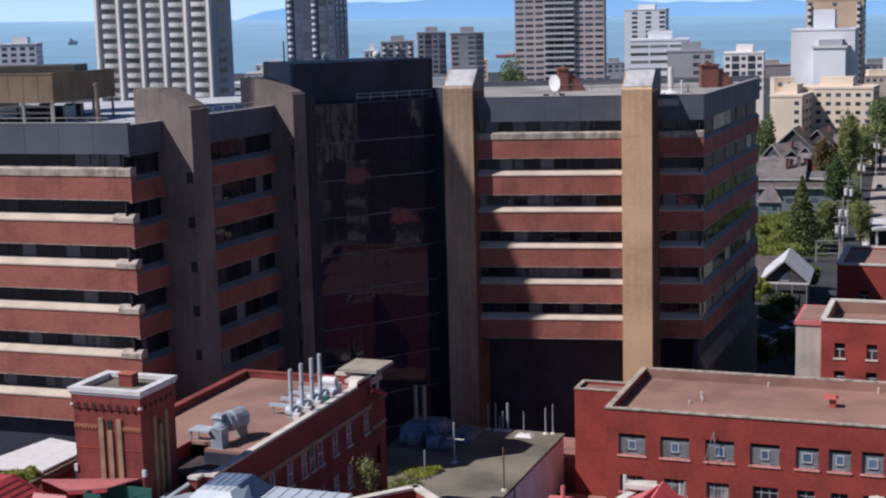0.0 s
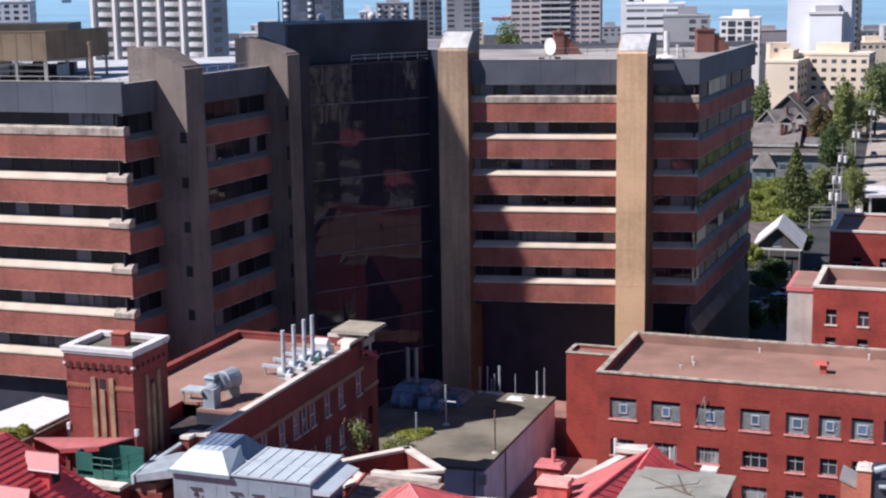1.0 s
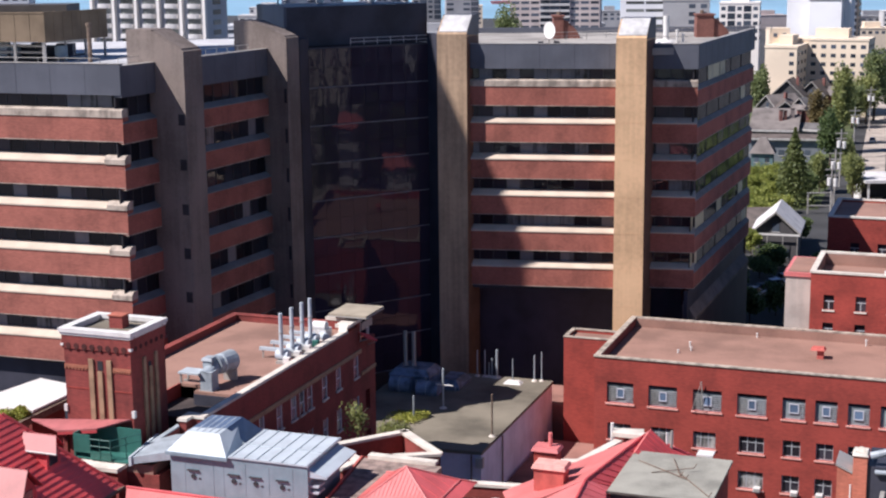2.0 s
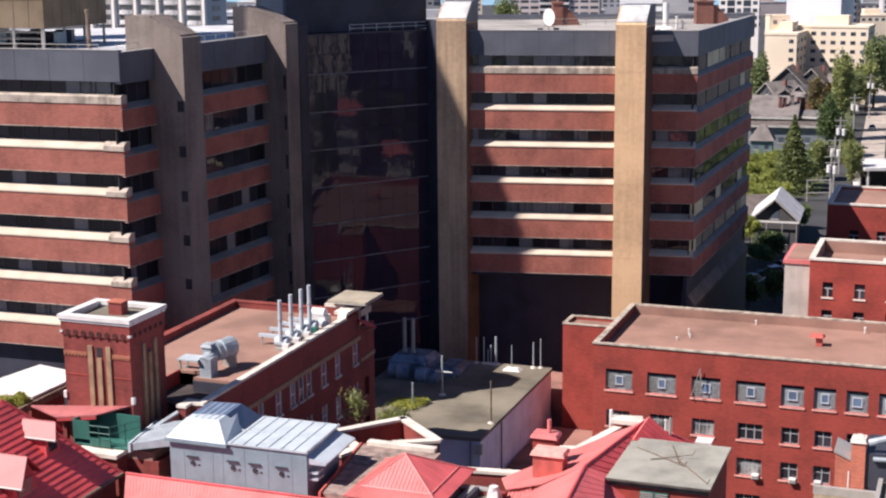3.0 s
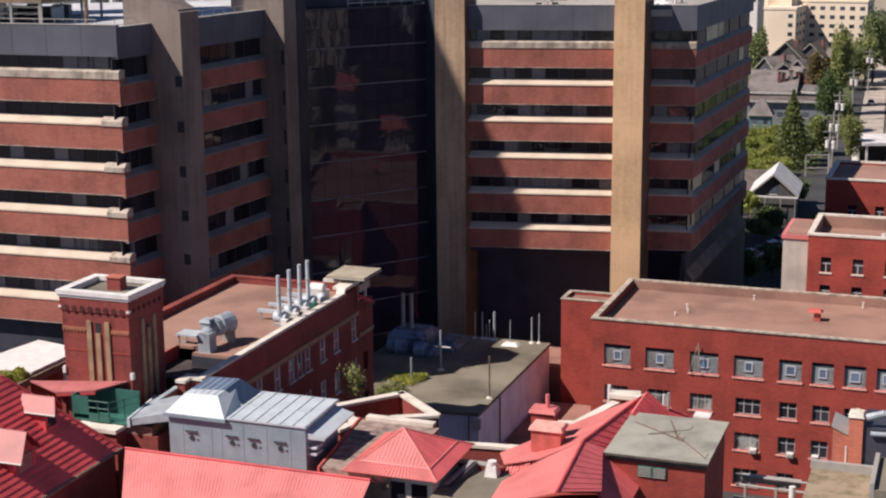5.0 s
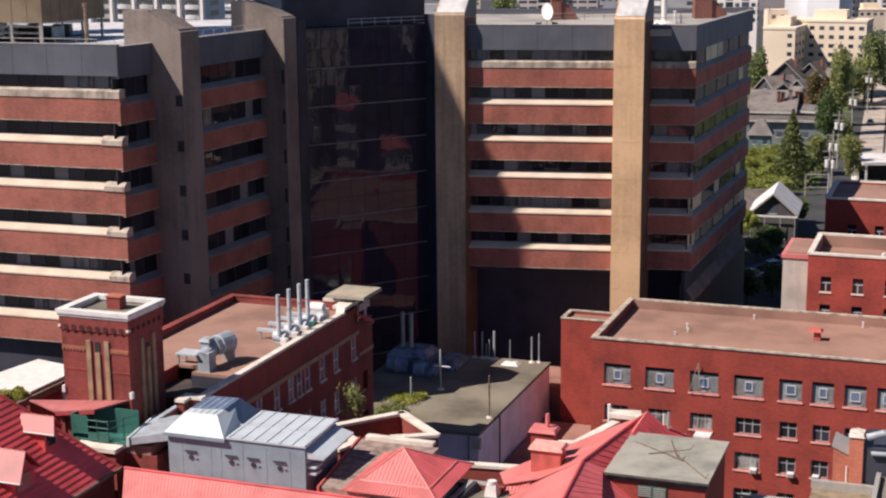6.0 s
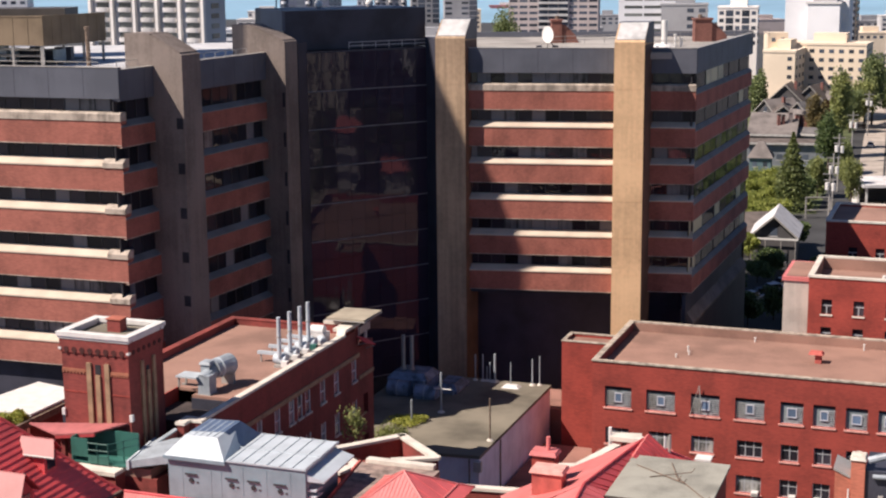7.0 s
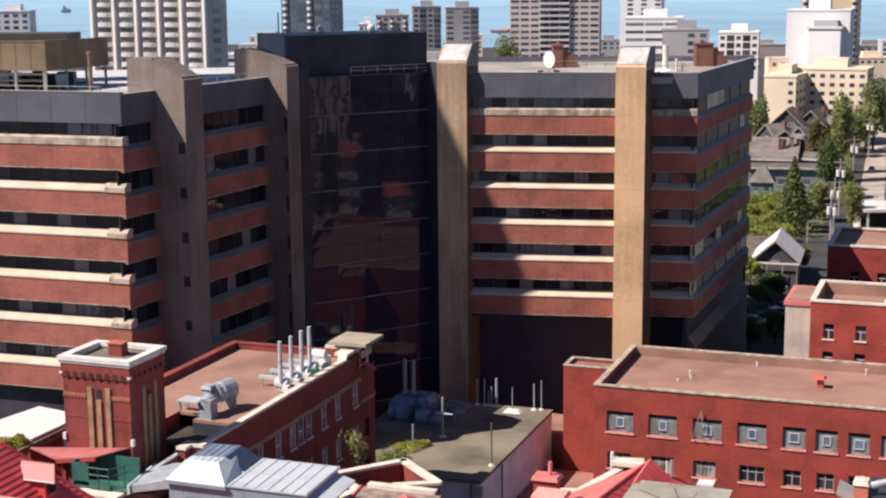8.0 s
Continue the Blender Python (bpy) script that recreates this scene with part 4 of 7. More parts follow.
for a, b in ((U0, U0 + 0.36 * (U1 - U0)), (U0 + 0.73 * (U1 - U0), U1)):
    part("brick_course", box(a, V0 - 0.05, 25.92, b, V0 + 0.02, 26.12), STONE_R, shaft)
    for k in range(7):
        w = (b - a) / 7
        part("dentil", box(a + k * w, V0 - 0.06, 25.8, a + k * w + w * 0.5, V0 + 0.02, 25.917), STONE_R, shaft)
    part("brick_course", box(a, V0 - 0.03, 24.5, b, V0 + 0.02, 24.6), BRICK_R, shaft)
for u in (U0 - 0.05, U1 + 0.05):
    part("corner_block", box(u - 0.11, V0 - 0.12, 22.9, u + 0.11, V0 + 0.12, 23.35), WHITE, tower)
    part("tie", box(u - 0.1, V0 - 0.14, 27.36, u + 0.1, V0 + 0.1, 27.5), WHITE, tower)

# porch roof, green enclosure and ledge at the tower's foot
PORCH_RED = mat("faded_red_porch_sheet", (0.42, 0.13, 0.125), 0.6, var=0.2, scale=0.6)
porch = thing("porch_roof", -54.5, 76.5, 19, "low red metal porch roof in front of the tower", "roof", turned=True)
edge = [(-57.95, 77.95, 22.05), (-50.3, 77.95, 22.8), (-51.9, 76.4, 22.5), (-54.8, 76.3, 22.1)]
part("sheet", loft(bmesh.new(), [(u, v, z - 0.1) for u, v, z in edge], edge), PORCH_RED, porch)
part("fascia", loft(bmesh.new(), [(-54.8, 76.3, 21.98), (-51.9, 76.4, 22.38), (-51.9, 76.4, 22.2), (-54.8, 76.3, 21.8)], [(-54.8, 76.4, 21.98), (-51.9, 76.5, 22.38), (-51.9, 76.5, 22.2), (-54.8, 76.4, 21.8)]), RED_DARK, porch)
part("post", box(-54.6, 76.6, 4, -54.3, 76.9, 21.9), BRICK_T, porch)
encl = thing("green_enclosure", -51.5, 75, 19, "green painted timber enclosure with a thin rail", "enclosure", turned=True)
part("back_panel", box(-53.2, 77.3, 20.3, -49.2, 77.4, 22.4), GREEN_PAINT, encl)
part("side_panel", box(-53.2, 75.7, 20.5, -53.1, 77.3, 22.3), GREEN_PAINT, encl)
part("front_panel", box(-53.1, 75.6, 21.1, -51.9, 75.69, 22.3), GREEN_PAINT, encl)
part("low_panel", box(-51.897, 75.6, 20.7, -50.4, 75.66, 21.25), GREEN_PAINT, encl)
part("floor", box(-53.2, 75.7, 20.65, -49.2, 77.29, 20.75), GREEN_PAINT, encl)
for z in (21.6, 22.05):
    part("rail", tube((-51.9, 75.6, z), (-50.4, 75.6, z), 0.035, 6), GREEN_PAINT, encl)
    part("rail", tube((-50.4, 75.6, z), (-49.2, 77.3, z + 0.1), 0.035, 6), GREEN_PAINT, encl)
for u, v in ((-51.2, 75.6), (-50.4, 75.6), (-49.8, 76.45), (-49.2, 77.3)):
    part("post", tube((u, v, 20.7), (u, v, 22.15), 0.04, 6), GREEN_PAINT, encl)
ledge = thing("cream_ledge", -51, 75, 4, "brick wall with a cream stone ledge at the tower's foot", "wall", turned=True)
part("wall", box(-52.4, 74.9, 4, -49.5, 76.4, 20.35), BRICK_T, ledge)
part("cap", box(-52.6, 74.7, 20.353, -49.4, 76.5, 20.6), COPING, ledge)
part("wall", box(-49.497, 76.0, 4, -47.2, 79, 20.0), BRICK_T, ledge)

# ---- metal plant room ----
shed = thing("metal_plant_room", -41, 77.5, 16, "grey sheet-metal rooftop plant room with a hipped hood", "plant room", turned=True)
body = part("wall_shell", box(-46.0, 75.5, 16, -36.6, 80.2, 21.95), GALV, shed)
part("roof", loft(bmesh.new(), [(-41.9, 75.4, 21.96), (-36.5, 75.4, 21.96), (-36.5, 80.3, 22.16), (-41.9, 80.3, 22.16)], [(-41.9, 75.4, 22.06), (-36.5, 75.4, 22.06), (-36.5, 80.3, 22.26), (-41.9, 80.3, 22.26)]), GALV_W, shed)
for i in range(7):
    u = -41.7 + i * 0.85
    part("roof_seam", loft(bmesh.new(), [(u, 75.4, 22.06), (u + 0.05, 75.4, 22.06), (u + 0.05, 75.4, 22.11), (u, 75.4, 22.11)], [(u, 80.3, 22.26), (u + 0.05, 80.3, 22.26), (u + 0.05, 80.3, 22.31), (u, 80.3, 22.31)]), GALV_W, shed)
part("roof_seam", box(-42.2, 77.6, 22.1, -36.5, 77.68, 22.2), GALV_W, shed)
hood = part("hood", loft(bmesh.new(), [(-46.15, 75.3, 22.0), (-41.98, 75.3, 22.0), (-42.1, 80.6, 22.0), (-46.1, 80.6, 22.0)], [(-45.15, 76.2, 23.1), (-42.95, 76.35, 23.1), (-42.8, 79.0, 23.36), (-44.8, 78.8, 23.36)]), GALV_W, shed)
# Blue-grey sheets stand in for shade on the hood's rear and east slope.
part("rear_shade_sheet", loft(bmesh.new(), [(-45.05, 76.85, 23.17), (-42.88, 77.2, 23.19), (-42.78, 79.02, 23.365), (-44.82, 78.82, 23.365)], [(-45.05, 76.85, 23.2), (-42.88, 77.2, 23.22), (-42.78, 79.02, 23.395), (-44.82, 78.82, 23.395)]), SHEET_B, hood, "blue-grey sheet for the hood's shaded rear")
part("rear_shade_sheet", loft(bmesh.new(), [(-42.04, 78.0, 22.03), (-42.08, 80.6, 22.01), (-42.77, 79.02, 23.38), (-42.87, 77.2, 23.2)], [(-42.0, 78.0, 22.05), (-42.04, 80.6, 22.03), (-42.73, 79.02, 23.4), (-42.83, 77.2, 23.22)]), SHEET_B, hood, "blue-grey sheet for the hood's shaded side")
part("hood_band", box(-46.2, 75.22, 21.78, -41.9, 75.45, 21.996), GALV, hood)
for i in range(4):
    u = -44.65 + i * 0.45
    part("hood_seam", loft(bmesh.new(), [(u, 76.35, 23.1), (u + 0.05, 76.35, 23.1), (u + 0.05, 76.35, 23.14), (u, 76.35, 23.14)], [(u + 0.2, 78.8, 23.36), (u + 0.25, 78.8, 23.36), (u + 0.25, 78.8, 23.42), (u + 0.2, 78.8, 23.42)]), GALV_W, hood)
for i, u in enumerate((-44.4, -41.6, -40.1, -38.3)):
    k = part("inspection_port", tube((u, 75.43, 20.48), (u, 75.52, 20.48), 0.16, 12), DARK, body)
    part("port_hood", box(u - 0.4, 75.38, 20.84, u + 0.4, 75.5, 20.92), FRAME_D, k)
    part("tag", box(u + 0.35, 75.47, 20.32, u + 0.5, 75.499, 20.42), FRAME_D, k)
for u in (-45.0, -43.0, -42.3, -40.8, -39.2, -37.6):
    part("panel_seam", box(u - 0.012, 75.485, 16, u + 0.012, 75.499, 21.7), GALV, body)
lv = part("side_hood", loft(bmesh.new(), [(-36.597, 75.6, 21.72), (-35.4, 75.6, 21.35), (-35.4, 75.6, 21.25), (-36.597, 75.6, 21.25)], [(-36.597, 80.1, 21.9), (-35.4, 80.1, 21.55), (-35.4, 80.1, 21.45), (-36.597, 80.1, 21.45)]), GALV_W, shed)
for z in (20.2, 20.6):
    part("louvre", box(-36.597, 75.7, z, -36.0, 76.6, z + 0.12), GALV_W, lv)
part("connecting_duct", loft(bmesh.new(), [(-48.95, 75.6, 20.7), (-46.003, 75.7, 21.3), (-46.003, 75.7, 21.85), (-48.95, 75.6, 21.15)], [(-49.2, 79.2, 20.4), (-46.003, 79.2, 20.9), (-46.003, 79.2, 21.9), (-49.2, 79.2, 21.45)]), DUCT, shed)
part("duct_flange", loft(bmesh.new(), [(-49.05, 75.5, 20.6), (-48.85, 75.5, 20.65), (-48.85, 75.5, 21.25), (-49.05, 75.5, 21.2)], [(-49.3, 79.3, 20.3), (-49.1, 79.3, 20.35), (-49.1, 79.3, 21.55), (-49.3, 79.3, 21.5)]), GALV_W, shed)


# ---- red metal roofs ----
def ribbed(parent, p0, p1, q0, q1, name, material, ribs, thick=0.06, rib=0.04):
    """A roof plane from eave p0-p1 up to q0-q1, with raised ribs from eave to top."""
    p0, p1, q0, q1 = map(Vector, (p0, p1, q0, q1))
    n = (p1 - p0).cross(q0 - p0).normalized() if (q0 - p0).length > 0.01 else (p1 - p0).cross(q1 - p0).normalized()
    if n.z < 0:
        n = -n
    tri = (q1 - q0).length < 0.01
    a = [p0, p1, q0] if tri else [p0, p1, q1, q0]
    pl = part(name, loft(bmesh.new(), [v - n * thick for v in a], a), material, parent)
    for i in range(ribs):
        f = (i + 0.5) / ribs
        s, e = p0.lerp(p1, f), None
        if tri:
            # the rib runs straight up the slope until it meets a hip
            d = (q0 - p0).dot((p1 - p0).normalized()) / (p1 - p0).length
            up = q0 - p0.lerp(p1, d)
            h = f / d if f < d else (1 - f) / max(1e-6, 1 - d)
            e = s + up * h
        else:
            e = q0.lerp(q1, f)
        if (e - s).length < 0.15:
            continue
        w = (p1 - p0).normalized() * rib * 0.5
        part("rib", loft(bmesh.new(), [s - w, s + w, s + w + n * rib, s - w + n * rib], [e - w, e + w, e + w + n * rib, e - w + n * rib]), material, pl)
    return pl


def cap_line(parent, a, b, material, r=0.09):
    return part("ridge_cap", tube(a, b, r, 6), material, parent)


long_roof = thing("long_red_roof", -40, 70, 14, "long ribbed red metal roof with a raised ridge", "roof", turned=True)
ribbed(long_roof, (-44.0, 66.0, 16.6), (-31.3, 66.0, 16.6), (-47.6, 72.9, 20.3), (-31.3, 72.9, 20.3), "front_slope", RED_ROOF, 70, rib=0.018)
ribbed(long_roof, (-31.3, 75.2, 19.3), (-47.6, 75.2, 19.3), (-31.3, 72.9, 20.3), (-47.6, 72.9, 20.3), "back_slope", RED_ROOF, 12)
cap_line(long_roof, (-47.6, 72.9, 20.32), (-31.3, 72.9, 20.32), RED_DARK, 0.1)
part("gable_wall", prism([(-47.4, 66.6), (-31.5, 66.6), (-31.5, 75.1), (-47.4, 75.1)], 0, 16.4), BRICK_T, long_roof)

pav = thing("hipped_pavilion", -31, 78, 14, "small pavilion with a red pyramid roof and cream walls", "roof", turned=True)
E0, E1, E2, E3 = (-33.8, 74.5, 20.0), (-27.8, 74.5, 20.0), (-27.8, 81.2, 20.0), (-33.8, 81.2, 20.0)
I0, I1, I2, I3 = (-33.0, 75.4, 20.4), (-28.6, 75.4, 20.4), (-28.6, 80.3, 20.4), (-33.0, 80.3, 20.4)
AP = (-31.1, 77.7, 21.85)
for a, b, c, d, m, n in ((E0, E1, I0, I1, RED_ROOF, 26), (E1, E2, I1, I2, RED_MID, 0), (E2, E3, I2, I3, RED_ROOF, 10), (E3, E0, I3, I0, RED_ROOF, 16)):
    ribbed(pav, a, b, c, d, "flared_eave", m, n)
for a, b, m, n in ((I0, I1, RED_ROOF, 18), (I1, I2, RED_MID, 5), (I2, I3, RED_ROOF, 8), (I3, I0, RED_ROOF, 14)):
    ribbed(pav, a, b, AP, AP, "slope", m, n, rib=0.03)
for a, b in ((E0, I0), (E1, I1), (E2, I2), (E3, I3), (I0, AP), (I1, AP), (I2, AP), (I3, AP), (I0, I1), (I1, I2)):
    cap_line(pav, a, b, RED_ROOF, 0.07)
pwall = part("wall_shell", box(-33.0, 75.3, 12, -28.4, 80.5, 19.9), COPING, pav)
for u in (-32.2, -30.6, -29.2):
    part("window", box(u - 0.5, 75.25, 17.6, u + 0.5, 75.31, 19.4), PANE, pwall)
deck = thing("brown_flat_roof", -34.5, 82, 10, "narrow brown flat roof with a cream coping", "roof", turned=True)
part("deck", prism([(-35.3, 74.9), (-31.0, 74.9), (-31.0, 83.6), (-36.4, 83.6), (-36.15, 81.7)], 12, 19.85), DECK_B, deck)
part("deck_edge", strip((-36.45, 83.7), (-35.3, 74.7), [(0.2, 12), (0.2, 19.95), (0.06, 19.95), (0.06, 12)]), PAINTED, deck)
part("parapet", box(-36.5, 83.603, 12, -31.5, 84.0, 19.8), BRICK_T, deck)
part("coping", box(-36.1, 83.5, 19.853, -31.4, 84.1, 20.1), COPING, deck)
gully = thing("coped_parapet", -38, 91, 6, "angled brick parapet with a cream coping", "wall", turned=True)
for a, b in (((-41.6, 90.4), (-38.0, 94.7)), ((-38.0, 94.7), (-34.0, 91.0)), ((-34.0, 91.0), (-36.6, 89.6)), ((-39.3, 86.2), (-38.7, 88.0)), ((-38.7, 88.0), (-41.6, 90.2))):
    lift_ = 0.006 * (round(a[0] * 7) % 5)
    part("wall", strip(a, b, [(0.18, 6), (0.18, 17.8), (-0.18, 17.8), (-0.18, 6)]), BRICK_T, gully)
    part("coping", strip(along(a, b, -0.2), along(a, b, dist(a, b) + 0.2), [(0.32, 17.803 + lift_), (0.32, 18.0 + lift_), (-0.32, 18.0 + lift_), (-0.32, 17.803 + lift_)]), COPING, gully)
part("floor", prism([(-41.5, 90.2), (-38.0, 94.4), (-34.2, 91.0), (-36.8, 86.8), (-39, 86.5)], 6, 15.5), ROOF_BROWN, gully)

dormer_roof = thing("steep_red_roof", -58, 74, 10, "steep dark red metal roof with dormers", "roof", turned=True)
C0, C1 = (-48.35, 73.75, 19.9), (-48.2, 57.7, 19.9)
R0, R1 = (-54.1, 69.95, 25.2), (-54.1, 57.7, 25.2)
east = ribbed(dormer_roof, C0, C1, R0, R1, "east_slope", RED_STEEP, 0)
for i in range(1, 19):
    # stepped sheet courses along the slope
    p, q = Vector(C0).lerp(Vector(R0), i / 19), Vector(C1).lerp(Vector(R1), i / 19)
    lip = [Vector((-0.007, 0, -0.007)), Vector((0.02, 0, 0.022)), Vector((-0.045, 0, 0.082)), Vector((-0.072, 0, 0.053))]
    part("course", loft(bmesh.new(), [p + o for o in lip], [q + o for o in lip]), RED_STEEP, east)
ribbed(dormer_roof, (-61.4, 73.75, 19.9), C0, (-57.7, 69.95, 25.2), R0, "north_slope", RED_DARK, 10)
ribbed(dormer_roof, (-61.4, 57.7, 19.9), (-61.4, 73.75, 19.9), (-57.7, 57.7, 25.2), (-57.7, 69.95, 25.2), "west_slope", RED_DARK, 10)
part("top", box(-57.7, 57.7, 25.0, -54.1, 69.9, 25.2), RED_DARK, dormer_roof)
cap_line(dormer_roof, C0, R0, RED_DARK, 0.12)
part("gutter", tube(C0, C1, 0.12, 8), RUST, dormer_roof)
part("wall_shell", box(-61.0, 57.7, 0, -48.7, 73.4, 19.7), BRICK_T, dormer_roof)


def dormer(u, v, z, s=1.0, long=2.3):
    """A dormer that looks out of the east slope: cheeks, steep ribbed roof, dark front and gutter. u, v, z: the front end of its ridge."""
    hw, rise = 0.95 * s, 0.95 * s
    d = part("dormer", box(u - long, v - hw * 0.75, z - rise - 1.5 * s, u - 0.3, v + hw * 0.75, z - rise), RED_DARK, dormer_roof)
    part("gable", loft(bmesh.new(), [(u - 0.32, v - hw * 0.75, z - rise), (u - 0.32, v + hw * 0.75, z - rise), (u - 0.32, v, z - 0.15)], [(u - 0.4, v - hw * 0.75, z - rise), (u - 0.4, v + hw * 0.75, z - rise), (u - 0.4, v, z - 0.15)]), RED_DARK, d)
    ribbed(d, (u - long + 0.3, v - hw, z - rise), (u + 0.55, v - hw, z - rise), (u - long, v, z), (u, v, z), "dormer_roof", RED_DULL, 0)
    part("cornice", box(u - long + 0.4, v - hw * 0.9, z - rise - 0.16, u + 0.45, v - hw * 0.7, z - rise - 0.065), METAL_L, d)
    ribbed(d, (u, v + hw, z - rise), (u - long + 0.3, v + hw, z - rise), (u, v, z), (u - long, v, z), "dormer_roof", RED_DARK, 8)
    part("gutter", tube((u + 0.55, v - hw, z - rise - 0.03), (u - long + 0.3, v - hw, z - rise - 0.03), 0.06, 6), METAL_L, d)
    part("window", box(u - 0.31, v - 0.45 * s, z - rise - 1.1 * s, u - 0.26, v + 0.45 * s, z - rise), PANE, d)


dormer(-50.5, 70.15, 24.2, 0.9)
dormer(-49.5, 65.9, 23.6, 1.5, 3.0)

cross_roof = thing("salmon_cross_roof", -21, 85, 10, "broad salmon red metal roof with hips and a gable", "roof", turned=True)
K0, K1 = (-20.45, 79.6, 21.65), (-19.25, 90.2, 21.15)
KN = (-19.87, 71.74, 21.55)
part("west_slope", loft(bmesh.new(), [(-22.4, 92.6, 18.95), (-26.73, 83.06, 18.82), (-25.6, 80.4, 19.2), (-23.0, 79.2, 20.3), (-20.45, 79.6, 21.59), (-19.25, 90.2, 21.09)], [(-22.4, 92.6, 19.01), (-26.73, 83.06, 18.88), (-25.6, 80.4, 19.26), (-23.0, 79.2, 20.36), K0, K1]), RED_ROOF, cross_roof)
part("near_slope", loft(bmesh.new(), [(-23.36, 78.96, 20.02), (-24.9, 77.76, 19.18), (-24.5, 73.49, 19.29), (-19.87, 71.74, 21.49), (-20.45, 79.6, 21.59)], [(-23.36, 78.96, 20.08), (-24.9, 77.76, 19.24), (-24.5, 73.49, 19.35), KN, K0]), RED_ROOF, cross_roof)
ribbed(cross_roof, (-25.49, 79.75, 18.5), (-23.7, 79.3, 19.75), (-25.39, 80.69, 19.3), (-23.79, 80.41, 20.0), "side_gablet", RED_ROOF, 6)
ribbed(cross_roof, (-18.2, 75.11, 20.5), (-19.35, 80.0, 21.0), KN, K0, "east_slope", RED_MID, 9, rib=0.025)
ribbed(cross_roof, (-17.2, 73.5, 18.6), (-17.1, 83.5, 19.2), K0, K0, "east_hip", RED_MID, 14, rib=0.025)
ribbed(cross_roof, (-17.0, 84, 19.2), (-15.5, 93.0, 18.8), K0, K1, "east_slope", RED_DARK, 10)
ribbed(cross_roof, (-15.5, 93.0, 18.8), (-22.4, 92.6, 19.0), K1, K1, "north_hip", RED_ROOF, 8)
for a, b in ((K0, K1), (K0, KN), ((-17.2, 73.5, 18.6), K0)):
    cap_line(cross_roof, a, b, RED_DARK, 0.09)
gable = part("gable_dormer", loft(bmesh.new(), [(-20.6, 87.0, 19.95), (-17.6, 87.0, 19.95), (-19.1, 87.0, 20.95)], [(-20.4, 90.6, 19.95), (-17.6, 90.6, 19.95), (-19.0, 90.6, 21.15)]), BRICK_R, cross_roof)
ribbed(gable, (-20.9, 86.7, 19.9), (-20.7, 90.8, 19.9), (-19.1, 86.7, 21.15), (-19.0, 90.8, 21.35), "gable_slope", RED_ROOF, 0)
ribbed(gable, (-17.3, 90.8, 19.9), (-17.3, 86.7, 19.9), (-19.0, 90.8, 21.35), (-19.1, 86.7, 21.15), "gable_slope", RED_DARK, 6)
ribbed(gable, (-20.9, 86.68, 19.85), (-17.3, 86.68, 19.85), (-19.1, 86.9, 21.1), (-19.1, 86.9, 21.1), "gable_front", RED_ROOF, 8)
part("wall_shell", prism([(-24.3, 76.0), (-17.4, 74.5), (-17.4, 92.4), (-22.6, 92.2), (-25.2, 83.0)], 0, 17.8), BRICK_R, cross_roof)
eave = thing("cream_eave_coping", -26, 86, 6, "brick parapet with a cream coping along the red roof", "wall", turned=True)
for a, b, z in (((-30.2, 83.6), (-25.2, 84.3), 19.0), ((-25.2, 84.3), (-25.05, 85.9), 19.012), ((-24.4, 87.8), (-23.1, 88.25), 19.6), ((-23.1, 88.25), (-21.7, 92.9), 19.612), ((-22.3, 94.6), (-20.5, 94.95), 19.8)):
    part("wall", strip(a, b, [(0.2, 6), (0.2, z - 0.2), (-0.2, z - 0.2), (-0.2, 6)]), BRICK_T, eave)
    part("coping", strip(along(a, b, -0.15), along(a, b, dist(a, b) + 0.15), [(0.3, z - 0.197), (0.3, z), (-0.3, z), (-0.3, z - 0.197)]), COPING, eave)
for u, v, w, d, z0, z1, lab in ((-23.15, 81.6, 1.85, 1.2, 18, 21.7, "square salmon-painted brick chimney on the red roof"), (-23.9, 83.3, 1.45, 1.0, 18, 22.15, "red brick chimney with a pipe on its cap")):
    ch = thing("painted_chimney", u, v, z0, lab, "chimney", "painted chimneys", turned=True)
    part("shaft", box(u - w / 2, v - d / 2, z0, u + w / 2, v + d / 2, z1 - 0.25), PAINTED if z1 < 22 else BRICK_R, ch)
    part("cap", frustum(u - w / 2 - 0.15, v - d / 2 - 0.15, u + w / 2 + 0.15, v + d / 2 + 0.15, z1 - 0.247, 0.1, z1), PINK_SILL if z1 < 22 else RED_ROOF, ch)
    part("apron", frustum(u - w / 2 - 0.12, v - d / 2 - 0.12, u + w / 2 + 0.12, v + d / 2 + 0.12, z0 + 1.75, 0.1, z0 + 2.0), RED_ROOF, ch)
    if z1 > 22:
        part("pot", tube((u + 0.2, v, z1), (u + 0.2, v, z1 + 0.85), 0.13, 10), RED_ROOF, ch)
terrace = thing("grey_terrace", -27, 79, 8, "small grey terrace between the red roofs", "roof", turned=True)
part("slab", box(-28.3, 74.0, 8, -24.9, 79.6, 19.0), ROOF_TAN, terrace)
part("kerb", box(-28.3, 79.6, 8, -25.4, 80.0, 19.3), BRICK_T, terrace)
part("kerb_cap", box(-28.3, 79.55, 19.303, -25.9, 80.05, 19.4), METAL_L, terrace)
cowl = thing("roof_upstand", -27.6, 78, 19.0, "slanting dark upstand with a pale cap on the terrace", "upstand", turned=True)
part("wall", loft(bmesh.new(), [(-28.1, 76.4, 19.0), (-27.6, 76.4, 19.0), (-27.6, 76.4, 19.1), (-28.1, 76.4, 19.1)], [(-27.5, 79.5, 19.0), (-27.0, 79.5, 19.0), (-27.0, 79.5, 19.55), (-27.5, 79.5, 19.55)]), DARK_CLAD, cowl)
